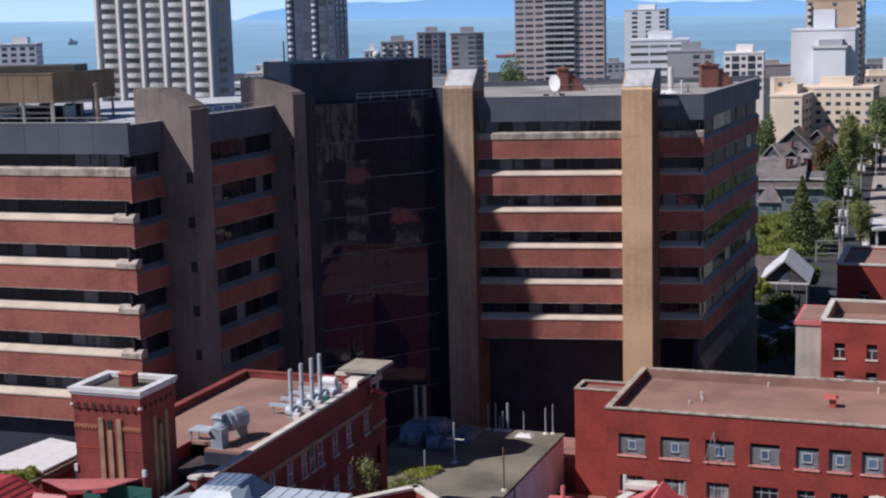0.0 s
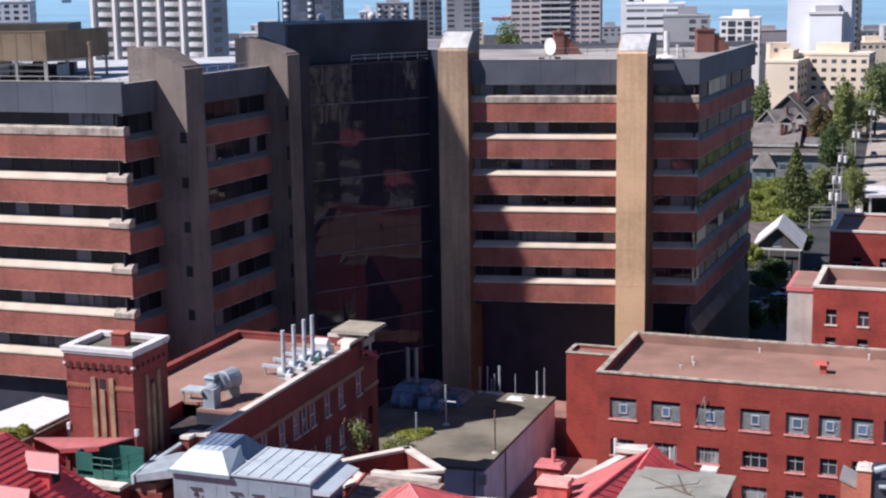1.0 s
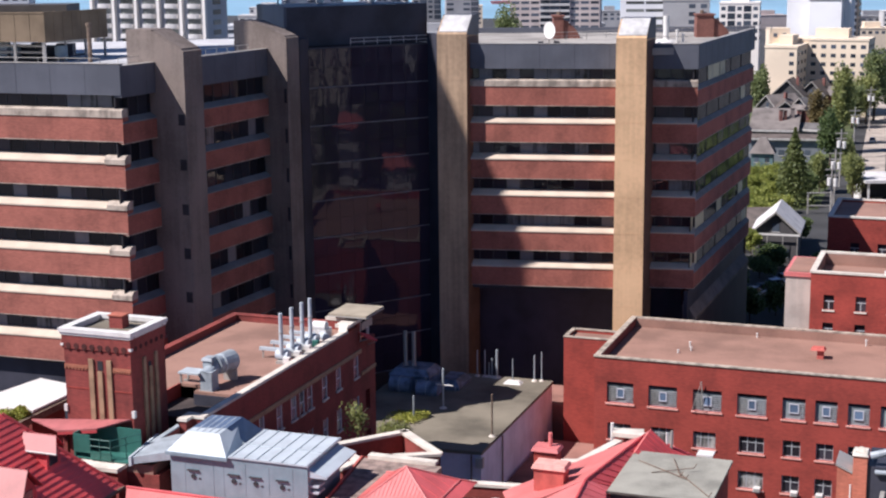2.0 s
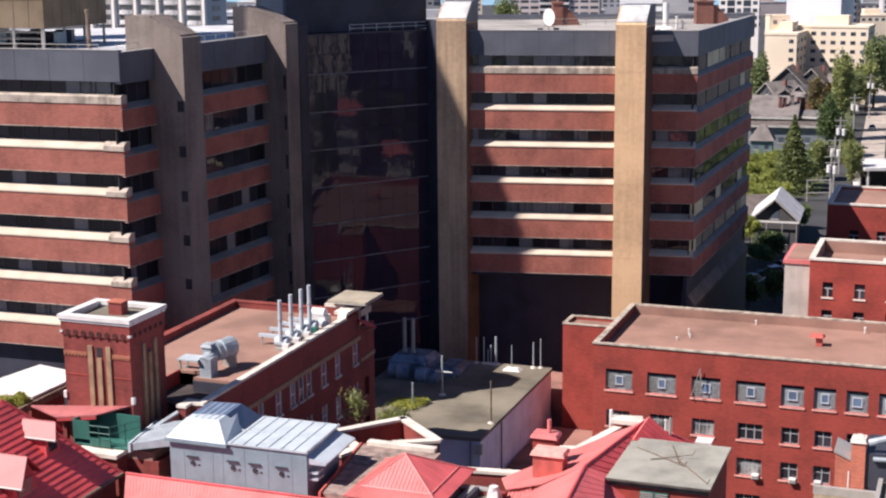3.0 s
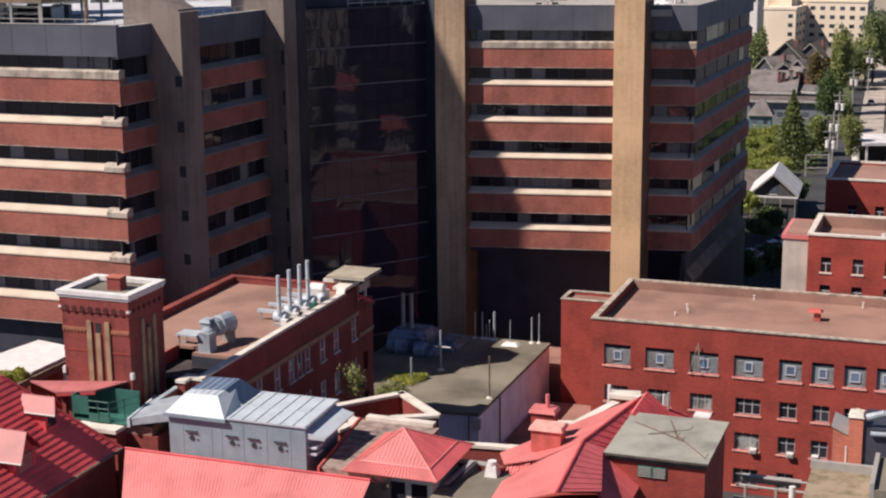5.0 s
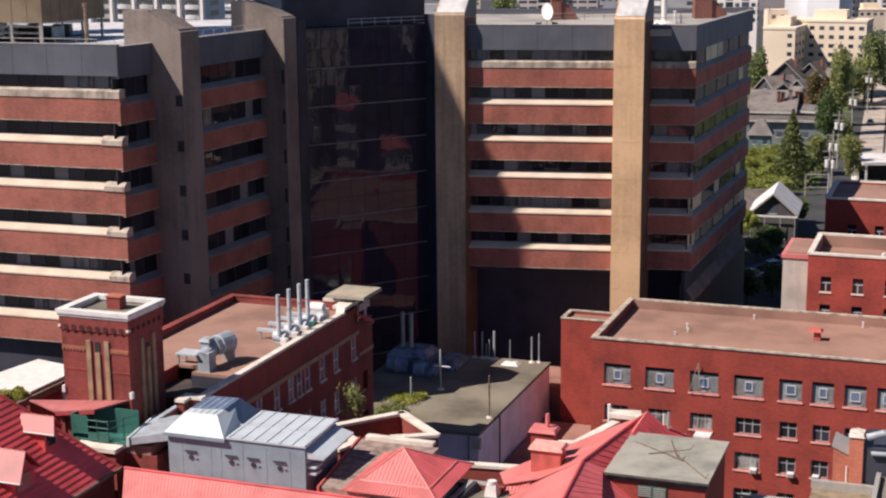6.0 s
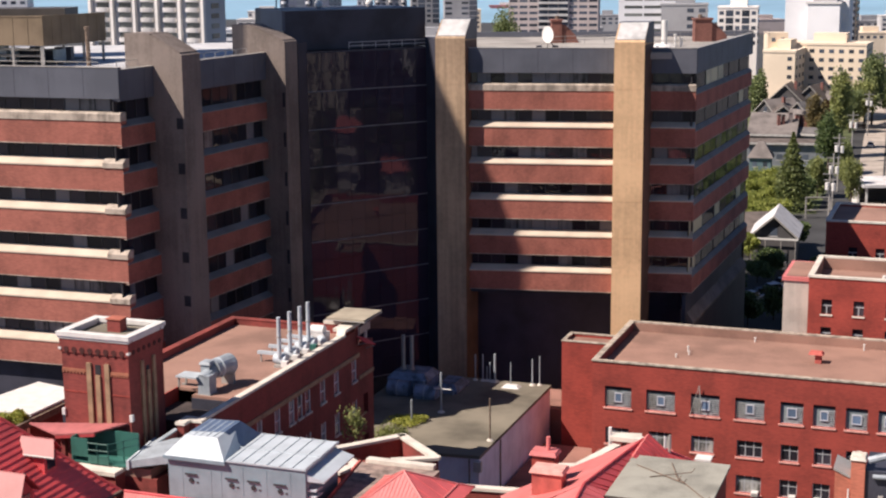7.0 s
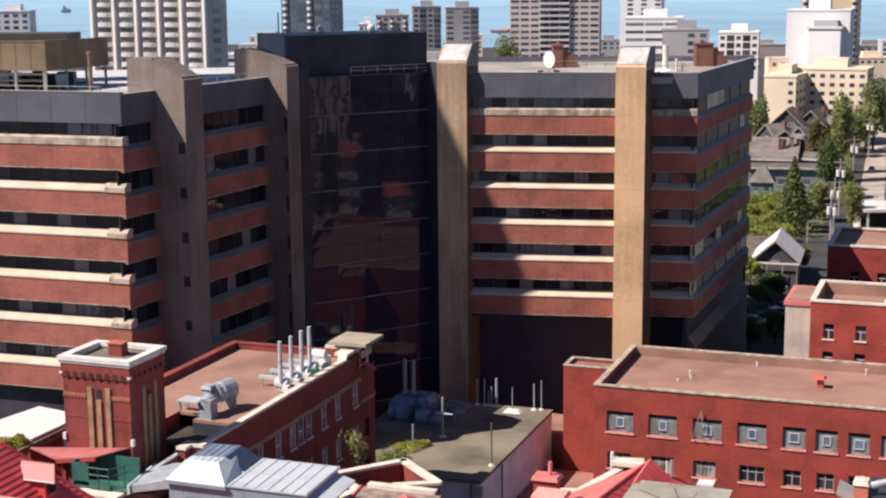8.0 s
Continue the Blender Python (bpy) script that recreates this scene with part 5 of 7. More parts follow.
part("cap", loft(bmesh.new(), [(-28.13, 76.4, 19.103), (-27.85, 76.4, 19.103), (-27.85, 76.4, 19.16), (-28.13, 76.4, 19.16)], [(-27.53, 79.5, 19.553), (-27.2, 79.5, 19.553), (-27.2, 79.5, 19.62), (-27.53, 79.5, 19.62)]), METAL_L, cowl)
unit = thing("white_roof_unit", -25.9, 79, 19.0, "small white cooling unit on the terrace", "vent", turned=True)
part("body", frustum(-26.3, 78.6, -25.5, 79.3, 19.0, 0.1, 19.7), WHITE, unit)
part("fan_cap", tube((-25.9, 78.95, 19.7), (-25.9, 78.95, 19.95), 0.28, 12), WHITE, unit)
cp = thing("white_pipe_outlet", -20.5, 93.5, 19.6, "white pipe and coping stub behind the red roof", "pipe", turned=True)
part("riser", tube((-22.3, 93.8, 19.2), (-22.3, 93.8, 20.5), 0.12, 8), WHITE, cp)
part("stub", box(-22.2, 93.3, 19.7, -19.4, 94.0, 20.0), COPING, cp)

lift = thing("lift_house", -16, 83.5, 8, "red brick lift house with a stained grey slab roof", "roof house", turned=True)
lw = part("wall_shell", box(-19.0, 80.1, 8, -13.3, 87.1, 20.85), BRICK_R, lift)
part("slab", box(-19.25, 79.8, 20.853, -13.1, 87.4, 21.0), SLAB, lift)
part("slab_lip", box(-19.3, 79.77, 20.86, -13.05, 79.797, 20.99), SLAB_D, lift)
part("fascia", box(-19.1, 79.95, 20.55, -13.2, 80.09, 20.85), SLAB_D, lift)
vt = part("louvre_vent", box(-17.25, 80.03, 19.65, -15.55, 80.097, 20.35), GREEN_PAINT, lw)
for i in range(5):
    part("louvre", box(-17.2, 79.98, 19.7 + i * 0.13, -15.6, 80.04, 19.75 + i * 0.13), METAL_L, vt)
part("louvre_post", box(-16.45, 79.97, 19.65, -16.35, 80.03, 20.35), GREEN_PAINT, vt)
for a, b in (((-18.6, 85.5, 21.03), (-15.2, 83.0, 21.1)), ((-16.6, 86.5, 21.03), (-15.6, 83.4, 21.1)), ((-15.9, 84.2, 21.05), (-13.4, 80.6, 21.05)), ((-17.4, 83.6, 21.03), (-15.0, 84.6, 21.25))):
    db = thing("fallen_aerial", a[0], a[1], 21.0, "rusty fallen aerial rod on the slab roof", "antenna", "fallen aerial rods", turned=True)
    part("rod", tube(a, b, 0.035, 6), RUST, db)
    part("tip", tube(b, (b[0] + 0.15, b[1] + 0.1, b[2] + 0.25), 0.03, 6), RUST, db)
cable = thing("wall_duct", -17.2, 93, 17, "white box on the roof edge behind the lift house", "vent", turned=True)
part("box", box(-15.75, 90.5, 17.6, -15.0, 91.3, 19.95), WHITE, cable)
part("lid", box(-15.9, 90.4, 19.954, -14.85, 91.4, 20.08), WHITE, cable)
pipes = thing("white_flue", -18.4, 90.9, 18, "pair of thin flue pipes behind the gable", "pipe", turned=True)
part("flue", tube((-17.95, 90.9, 17.5), (-17.95, 90.9, 21.2), 0.07, 8), WHITE, pipes)
part("flue", tube((-17.65, 91.0, 17.5), (-17.65, 91.0, 21.3), 0.09, 8), METAL_L, pipes)

# stacks and roofs beside the annexe
STACK_B = masonry("orange_stack_brick", (0.5, 0.16, 0.1), (1.0, 1.05, 1.05))
stack = thing("brick_stack", -6.2, 95.4, 8, "square brick chimney stack with a crumbling cap", "chimney", turned=True)
part("shaft", box(-6.4, 94.8, 12, -5.5, 96.2, 19.6), STACK_B, stack)
part("cap", frustum(-6.48, 94.7, -5.42, 96.3, 19.603, 0.1, 19.75), COPING, stack)
for du, dv in ((0.1, 0.2), (0.45, 0.9), (0.6, 0.4), (0.3, 1.1)):
    part("loose_brick", box(-6.4 + du, 94.8 + dv, 19.753, -6.15 + du, 94.93 + dv, 19.86), COPING, stack)
part("lean_to", loft(bmesh.new(), [(-7.4, 94.9, 12), (-6.403, 94.9, 12), (-6.403, 94.9, 18.3), (-7.4, 94.9, 18.75)], [(-7.4, 97.5, 12), (-6.403, 97.5, 12), (-6.403, 97.5, 18.3), (-7.4, 97.5, 18.75)]), STACK_B, stack)
part("lean_to_cap", loft(bmesh.new(), [(-7.5, 94.8, 18.8), (-6.41, 94.8, 18.32), (-6.41, 94.8, 18.46), (-7.5, 94.8, 18.94)], [(-7.5, 97.6, 18.8), (-6.41, 97.6, 18.32), (-6.41, 97.6, 18.46), (-7.5, 97.6, 18.94)]), METAL_L, stack)
part("wall_pipe", tube((-6.5, 94.75, 16.4), (-6.5, 94.75, 17.6), 0.05, 8), WHITE, stack)
# Dark box paints the shaded side next to the chimney shaft.
part("side", box(-5.497, 95.0, 12, -2.0, 99, 18.9), DARK_CLAD, stack)
part("arched_pipe", tube((-5.3, 95.2, 19.55), (-4.2, 95.2, 19.95), 0.25, 10), DUCT, stack)
part("arched_pipe", tube((-4.2, 95.2, 19.95), (-2.0, 95.2, 19.9), 0.25, 10), DUCT, stack)
part("low_pipe", tube((-5.0, 94.8, 18.6), (-2.0, 94.8, 18.75), 0.16, 10), DUCT, stack)
lowr = thing("grey_low_roof", -6, 92, 8, "stained grey flat roof with metal edging", "roof", turned=True)
part("deck", box(-8.6, 89.0, 8, -4.6, 94.7, 15.9), ROOF_STAIN, lowr)
part("kerb", box(-8.7, 94.4, 15.904, -4.6, 94.75, 16.45), METAL_L, lowr)
part("kerb", box(-4.59, 89.0, 8, -4.3, 94.7, 17.4), METAL_L, lowr)
part("deck", box(-4.29, 89.0, 8, 2.0, 95.0, 17.0), ROOF_TAN, lowr)
walkway = thing("pipe_walkway", -11, 92, 13, "raised roof walkway with grey rails and pipes", "walkway", turned=True)
for v, z in ((91.0, 14.6), (92.2, 15.0), (93.4, 15.2)):
    part("rail", tube((-13.2, v, z), (-4.7, v, z), 0.09, 8), METAL_L, walkway)
part("tray", box(-13.2, 93.6, 14.7, -9.2, 94.2, 15.1), METAL_L, walkway)
for u in (-12.6, -10.6, -8.7):
    part("post", box(u - 0.07, 91.9, 12, u + 0.07, 92.1, 15.1), METAL_L, walkway)
part("bollard", tube((-9.5, 91.5, 14.5), (-9.5, 91.5, 15.6), 0.2, 10), WHITE, walkway)

# ---- low tan-roofed block in the court ----
ALLEY_F = mat("brown_alley_membrane", (0.3, 0.15, 0.115), 0.9, var=0.25, scale=0.3)
alley = thing("alley_roof", -35, 125, 0, "low brown roof in the alley beside the annexe", "roof", turned=True)
part("deck", box(-38.3, 112, 0, -32.2, 133, 5.0), ALLEY_F, alley)
part("far_deck", box(-43.0, 136.6, 0, -36.75, 143.5, 7.4), ALLEY_F, alley)
part("kerb", box(-38.3, 111.6, 0, -32.2, 111.997, 5.3), BRICK_R, alley)
court = thing("tan_roofed_block", -44, 125, 0, "low block with a tan gravel roof and lilac rendered wall", "building", turned=True)
part("block", prism([(-42.6, 113.5), (-38.6, 113.9), (-38.6, 136.2), (-54, 136.2), (-54, 118), (-48, 116)], 0, 9.7), LILAC, court)
part("roof", prism([(-42.7, 113.4), (-38.5, 113.8), (-38.5, 136.3), (-54.1, 136.3), (-54.1, 118), (-48, 115.9)], 9.703, 10.0), ROOF_TAN, court)
part("downpipe", tube((-38.45, 119.5, 4), (-38.45, 119.5, 9.7), 0.07, 8), RUST, court)
part("downpipe", tube((-39.4, 113.6, 4), (-39.4, 113.6, 9.7), 0.06, 8), RUST, court)
part("outlet", box(-39.0, 113.5, 8.6, -38.3, 113.86, 9.5), COPING, court)
for u, v, h, r in ((-38.95, 118.0, 3.9, 0.1), (-45.9, 124.4, 3.9, 0.12), (-47.3, 120.3, 2.3, 0.12), (-42.2, 134.5, 2.5, 0.06), (-46.3, 135.6, 2.7, 0.09), (-45.5, 135.6, 2.8, 0.09), (-45.1, 135.7, 1.5, 0.08), (-44.75, 135.6, 2.0, 0.08), (-44.25, 135.7, 2.9, 0.16), (-40.3, 135.7, 2.65, 0.1), (-39.6, 135.9, 3.0, 0.08)):
    vp = thing("vent_pole", u, v, 10, "slim grey vent pole on the tan roof", "pipe", "vent poles", turned=True)
    part("pole", tube((u, v, 10), (u, v, 10 + h), r * 0.8, 8), RUST if u == -38.95 else DUCT, vp)
    part("foot", tube((u, v, 10), (u, v, 10.15), r * 3.2, 10, r * 2), COPING, vp)
part("crossbar", tube((-46.6, 124.4, 12.3), (-44.9, 124.4, 12.3), 0.06, 6), WHITE, court)
pad = thing("white_roof_pad", -42.1, 134.4, 10, "white square pad at a pole's foot", "pad", turned=True)
part("pad", frustum(-43.0, 133.8, -41.2, 135.0, 10.0, 0.3, 10.25), WHITE, pad)
for u0, v0, u1, v1, z1 in ((-56.5, 122.5, -52.5, 128, 8.6), (-53.4, 129.4, -49.2, 133, 11.9), (-54.0, 116, -50.5, 120, 8.2), (-48.9, 130.2, -46.4, 134, 10.9)):
    eq = thing("court_plant", u0, v0, 0, "blue-grey sheet-metal plant box in the shaded court", "plant box", "court plant boxes", turned=True)
    case = part("case", box(u0, v0, 2, u1, v1, z1 - 0.6), BLUE_METAL, eq)
    part("lid", frustum(u0 - 0.08, v0 - 0.08, u1 + 0.08, v1 + 0.08, z1 - 0.597, 0.55, z1), BLUE_METAL, eq)
    part("grille", box(u0 + 0.4, v0 - 0.05, z1 - 2.0, u0 + 1.6, v0 - 0.003, z1 - 1.0), DARK_CLAD, case)
    part("hatch", box(u1 - 1.5, v0 - 0.05, z1 - 2.2, u1 - 0.4, v0 - 0.003, z1 - 0.9), DUCT, case)
    part("pipe", tube((u1 - 0.3, v0 - 0.2, 2), (u1 - 0.3, v0 - 0.2, z1 - 0.5), 0.12, 8), DUCT, eq)
for u, v, z in ((-52.9, 128.6, 10.6), (-50.0, 128.4, 10.4)):
    tk = thing("court_tank", u, v, 0, "rounded blue-grey tank lying in the shaded court", "tank", "court tanks", turned=True)
    part("drum", tube((u, v, z), (u + 2.2, v + 0.1, z), 0.85, 18), BLUE_METAL, tk)
    part("band", tube((u + 1.0, v + 0.05, z), (u + 1.12, v + 0.05, z), 0.89, 18), DUCT, tk)
    part("stand", box(u + 0.2, v - 0.4, 2, u + 2.0, v + 0.5, z - 0.7), BLUE_METAL, tk)
for u in (-52.3, -51.4):
    fl = thing("court_flue", u, 131, 11.9, "thin grey flue on a blue-grey plant box", "pipe", "court flues", turned=True)
    part("pipe", tube((u, 131, 11.8), (u, 131, 15.4), 0.2, 10), METAL_L, fl)
    part("collar", tube((u, 131, 11.8), (u, 131, 12.1), 0.32, 10), METAL_L, fl)
white_roof = thing("white_canopy", -72, 96, 4, "bright white flat canopy roof beside the tower", "canopy", turned=True)
roof_edge = [(-75.2, 92.6), (-68.9, 92.9), (-68.8, 97.6), (-70.6, 100.2), (-73.8, 100.9)]
part("sheet", prism(roof_edge, 16.8, 17.0), WHITE, white_roof)
part("edge_beam", box(-68.78, 90.5, 16.2, -68.5, 97.6, 16.75), RUST, white_roof)
part("support", box(-74, 93.5, 0, -69.5, 98.0, 16.797), BRICK_T, white_roof)

# ---- ground, street, sea and distance ----
ASPHALT = mat("asphalt", (0.05, 0.05, 0.05), 0.9, var=0.3, scale=0.08, fine=2.0)
LANE = mat("pale_concrete_lane", (0.42, 0.36, 0.3), 0.9, var=0.2, scale=0.2)
YARD = mat("yard_grass", (0.08, 0.1, 0.035), 0.95, var=0.4, scale=0.15)
# Hull colour includes the blue haze of the distance.
HULL = mat("hazy_hull_colour", (0.17, 0.22, 0.31), 0.6, var=0.2)
SEA = mat("sea_water", (0.235, 0.4, 0.5), 0.45, var=0.12, scale=0.004, fine=0.02, bump=0.0)


# Backdrops glow by themselves; the distance haze is painted into their colours.
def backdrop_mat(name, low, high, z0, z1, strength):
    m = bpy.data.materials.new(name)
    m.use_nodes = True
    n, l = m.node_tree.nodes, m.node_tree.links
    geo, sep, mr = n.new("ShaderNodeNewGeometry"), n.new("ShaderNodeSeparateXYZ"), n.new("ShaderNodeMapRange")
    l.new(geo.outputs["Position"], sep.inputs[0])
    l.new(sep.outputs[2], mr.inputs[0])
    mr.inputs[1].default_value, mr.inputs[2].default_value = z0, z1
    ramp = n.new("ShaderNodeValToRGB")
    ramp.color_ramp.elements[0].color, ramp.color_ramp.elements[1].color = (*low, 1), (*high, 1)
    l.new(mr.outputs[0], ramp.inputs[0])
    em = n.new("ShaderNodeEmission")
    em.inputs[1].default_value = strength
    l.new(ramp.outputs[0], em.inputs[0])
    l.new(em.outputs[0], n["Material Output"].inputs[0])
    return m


SKY_BACK = backdrop_mat("sky_backdrop", (0.58, 0.78, 0.92), (0.38, 0.61, 0.87), 40, 420, 1.0)
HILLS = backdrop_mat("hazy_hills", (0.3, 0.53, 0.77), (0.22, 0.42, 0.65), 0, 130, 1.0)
single("ground", prism([(-1500, -300), (1500, -300), (1500, 1290), (700, 1200), (300, 1180), (-20, 1240), (-200, 1350), (-1500, 1350)], -1, 0), ASPHALT, "grey asphalt and gravel city ground", kind="structure")
bm = bmesh.new()
rows_ = []
for i in range(13):
    y = 1120 + (4760 - 1120) * i / 12
    f = max(0.0, (y - 1500) / 3260) ** 2
    rows_.append([bm.verts.new((x, y, -0.6 + f * (28 - 22 * x / 1300))) for x in (-3400, -1300, -400, 400, 1300, 3400)])
for a, b in zip(rows_, rows_[1:]):
    for i in range(5):
        bm.faces.new((a[i], a[i + 1], b[i + 1], b[i]))
single("water", bm, SEA, "calm blue sea bay reaching the horizon", kind="structure")
single("backdrop", box(-3600, 4880, -40, 3600, 4884, 700), SKY_BACK, "pale blue hazy sky over the sea", kind="structure")
bm = bmesh.new()
tops, feet = [], []
for i in range(90):
    x = -900 + i * 50
    rise = min(1.0, max(0.0, (x + 720) / 300)) ** 0.8
    h = 28 + rise * (62 + 26 * noise.noise((x * 0.0021, 3.1, 0)) + 10 * noise.noise((x * 0.011, 7.7, 0)))
    if x > 300:
        h -= min(40, (x - 300) * 0.045)
    tops.append(bm.verts.new((x, 4800, h)))
    feet.append(bm.verts.new((x, 4790, -20)))
for i in range(89):
    bm.faces.new((feet[i], feet[i + 1], tops[i + 1], tops[i]))
bmesh.ops.solidify(bm, geom=bm.faces[:], thickness=6)
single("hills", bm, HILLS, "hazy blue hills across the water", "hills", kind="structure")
ship = thing("ship", -716, 2800, 6, "small dark freighter far out on the bay", "ship")
part("hull", loft(bmesh.new(), [(-724, 2796, 5.5), (-709, 2796, 5.5), (-709, 2801, 5.5), (-724, 2801, 5.5)], [(-726, 2795, 10.5), (-707, 2795, 10.5), (-707, 2802, 10.5), (-726, 2802, 10.5)]), HULL, ship)
part("bridge", box(-722, 2796, 10.5, -715.5, 2800, 16.5), HULL, ship)
part("mast", box(-720, 2797, 16.5, -718.5, 2799, 20.0), HULL, ship)
part("hold", box(-714.5, 2796, 10.5, -709, 2800, 13.0), HULL, ship)
barge = thing("red_barge", 66, 1600, 0, "tiny red and white barge on the bay", "ship")
part("hull", loft(bmesh.new(), [(50, 1597, -0.5), (80, 1597, -0.5), (80, 1603, -0.5), (50, 1603, -0.5)], [(48, 1596, 3), (82, 1596, 3), (82, 1604, 3), (48, 1604, 3)]), RED_ROOF, barge)
part("deckhouse", box(60, 1598, 3.0, 78, 1602, 6.0), WHITE, barge)

lane_a, lane_b = (70.5, 245), (175.7, 590)
single("road", strip(lane_a, lane_b, [(3.0, 0), (3.0, 0.03), (-3.0, 0.03), (-3.0, 0)]), LANE, "pale concrete back lane", kind="structure")
single("pavement", strip(along(lane_a, lane_b, 60, 4.2), along(lane_a, lane_b, 380, 4.2), [(0.6, 0), (0.6, 0.14), (-0.6, 0.14), (-0.6, 0)]), LANE, "narrow kerbed pavement beside the lane", kind="structure")
single("lawn", strip(along(lane_a, lane_b, 70, 4.9), along(lane_a, lane_b, 330, 4.9), [(0, 0), (0, 0.02), (14, 0.02), (14, 0)]), YARD, "rough grass yards across the lane", kind="structure")
single("lawn", prism([(57, 296), (76, 296), (150, 520), (95, 540), (60, 300)], 0, 0.02), YARD, "rough grass yards behind the houses", kind="structure")

# ---- far buildings ----
CONC_W = mat("pale_tower_concrete", (0.62, 0.6, 0.58), 0.85, var=0.12, scale=0.1)
CONC_T = mat("pale_grey_tower_concrete", (0.55, 0.55, 0.56), 0.85, var=0.12, scale=0.1)
CONC_G = mat("grey_tower_concrete", (0.36, 0.36, 0.37), 0.85, var=0.12, scale=0.1)
CONC_P = mat("pinkish_tower_brick", (0.54, 0.46, 0.43), 0.85, var=0.12, scale=0.1)
NAVY = mat("navy_tower_cladding", (0.075, 0.09, 0.14), 0.5, var=0.12, scale=0.1)
YELLOW = mat("yellow_stucco", (0.78, 0.65, 0.49), 0.85, var=0.08, scale=0.1)
WARM_FIN = mat("warm_white_fin", (0.84, 0.79, 0.73), 0.8, var=0.06, scale=0.1)
TAN_T = mat("tan_tower_stucco", (0.62, 0.46, 0.31), 0.85, var=0.1, scale=0.1)
WHITE_T = mat("white_stucco", (0.75, 0.75, 0.76), 0.8, var=0.06, scale=0.1)
PALEGLASS = glass("shaded_balcony_glass", (0.16, 0.17, 0.16), 1.5, 0.1, 0.0)
FARGLASS = glass("far_window", (0.07, 0.085, 0.11), 1.5, 0.08, 0.0)


def block(name, x0, x1, y, depth, h, rz, label, wall_mat, bays, storey, z_from=3, win=(0.55, 0.5), side_bays=3, plan=None, group="", fins=None, glass_mat=None, house=(-0.2, 0.22, 3.6)):
    """A far building seen from its front: walls, roof kerb, a roof house and each window. plan: what fills each bay (w window, b balcony, g glass, s solid)."""
    t = thing(name, (x0 + x1) / 2, y, 0, label, "building", group)
    m = pose((x0 + x1) / 2, y, 0, 0, 0, rz)
    w = x1 - x0
    def piece(nm, me, parent, mm):
        ob = put(nm, me, parent, "", m @ mm)
        return ob
    wall = part("wall", box(-w / 2, 0, 0, w / 2, depth, h), wall_mat, t)
    wall.matrix_basis = m
    FRAME[wall.name] = m.inverted()
    piece("roof_kerb", mesh_of("roof_kerb", box(-w / 2 - 0.2, -0.2, h + 0.003, w / 2 + 0.2, depth + 0.2, h + 0.7), wall_mat), t, Matrix())
    rh = piece("roof_house", mesh_of("roof_house", box(w * house[0], depth * 0.3, h + 0.7, w * house[1], depth * 0.75, h + house[2]), wall_mat), t, Matrix())
    bw = w / bays
    key = name + str(round(x0)) + str(round(y))
    gm = glass_mat or FARGLASS
    wm = mesh_of(key + "w", box(-bw * win[0] / 2, -0.06, 0, bw * win[0] / 2, 0.1, storey * win[1]), gm)
    sm = mesh_of(key + "s", box(-0.06, -bw * 0.3, 0, 0.1, bw * 0.3, storey * win[1]), gm)
    gl = mesh_of(key + "g", box(-bw * 0.47, -0.08, 0, bw * 0.47, 0.1, storey * 0.8), gm)
    bal = bmesh.new()
    arc = [(-bw * 0.3, 0.0)] + [(bw * 0.3 * math.cos(a), -1.25 * math.sin(a) ** 0.7) for a in [math.pi - k * math.pi / 6 for k in range(1, 6)]] + [(bw * 0.3, 0.0)]
    prism(arc, 0, storey * 0.42, bal)
    bm_ = mesh_of(key + "b", bal, CONC_W if wall_mat is not NAVY else WHITE_T)
    dm = mesh_of(key + "d", box(-bw * 0.49, -1.3, 0, bw * 0.49, 0.0, storey * 0.34), CONC_W)
    om = mesh_of(key + "o", box(-bw * 0.27, -0.05, 0, bw * 0.27, 0.1, storey * 0.5), gm)
    floors = int((h - z_from - 0.6) / storey)
    for k in range(floors):
        z = h - 0.5 - (k + 1) * storey
        for i in range(bays):
            c = (plan or "w")[i % len(plan or "w")]
            x = -w / 2 + (i + 0.5) * bw
            if c == "w":
                piece("window", wm, wall, Matrix.Translation((x, 0, z + storey * 0.3)))
            elif c == "g":
                piece("window", gl, wall, Matrix.Translation((x, 0, z + storey * 0.12)))
            elif c == "d":
                piece("window", gl, wall, Matrix.Translation((x, 0, z + storey * 0.12)))
                piece("balcony", dm, wall, Matrix.Translation((x, -0.02, z)))
            elif c == "b":
                piece("window", om, wall, Matrix.Translation((x, 0, z + storey * 0.4)))
                piece("balcony", bm_, wall, Matrix.Translation((x, -0.02, z)))
        for i in range(side_bays):
            piece("window", sm, wall, Matrix.Translation((w / 2, depth * (i + 0.5) / side_bays, z + storey * 0.3)))
    if fins:
        fm = mesh_of(key + "f", box(-0.42, -1.4, 0, 0.42, 0.0, h), WARM_FIN)
        for i in range(bays + 1):
            piece("wall_fin", fm, wall, Matrix.Translation((-w / 2 + i * bw, -0.01, 0)))
    return t


block("apartment_tower", -100.4, -64.6, 412, 12, 72, -20, "pale concrete apartment tower with rounded balconies", CONC_T, 5, 2.76, 17, plan="bbbbb", side_bays=1, fins=True, glass_mat=PALEGLASS)
block("apartment_tower", -71.6, -49.0, 640, 16, 80, -16, "dark blue apartment tower with stacked balconies", NAVY, 6, 2.7, 22, plan="bwgbgw", side_bays=3)
block("apartment_tower", 27.9, 66.5, 640, 26, 80, -8, "pinkish brick apartment tower with a balcony column", CONC_P, 9, 2.6, 18, plan="wwwdddwww", win=(0.8, 0.42), side_bays=0)
block("apartment_tower", -37.5, -20, 800, 18, 35.5, 3, "grey balconied apartment block", CONC_G, 5, 2.8, 15, plan="bwbwb", group="waterfront blocks")
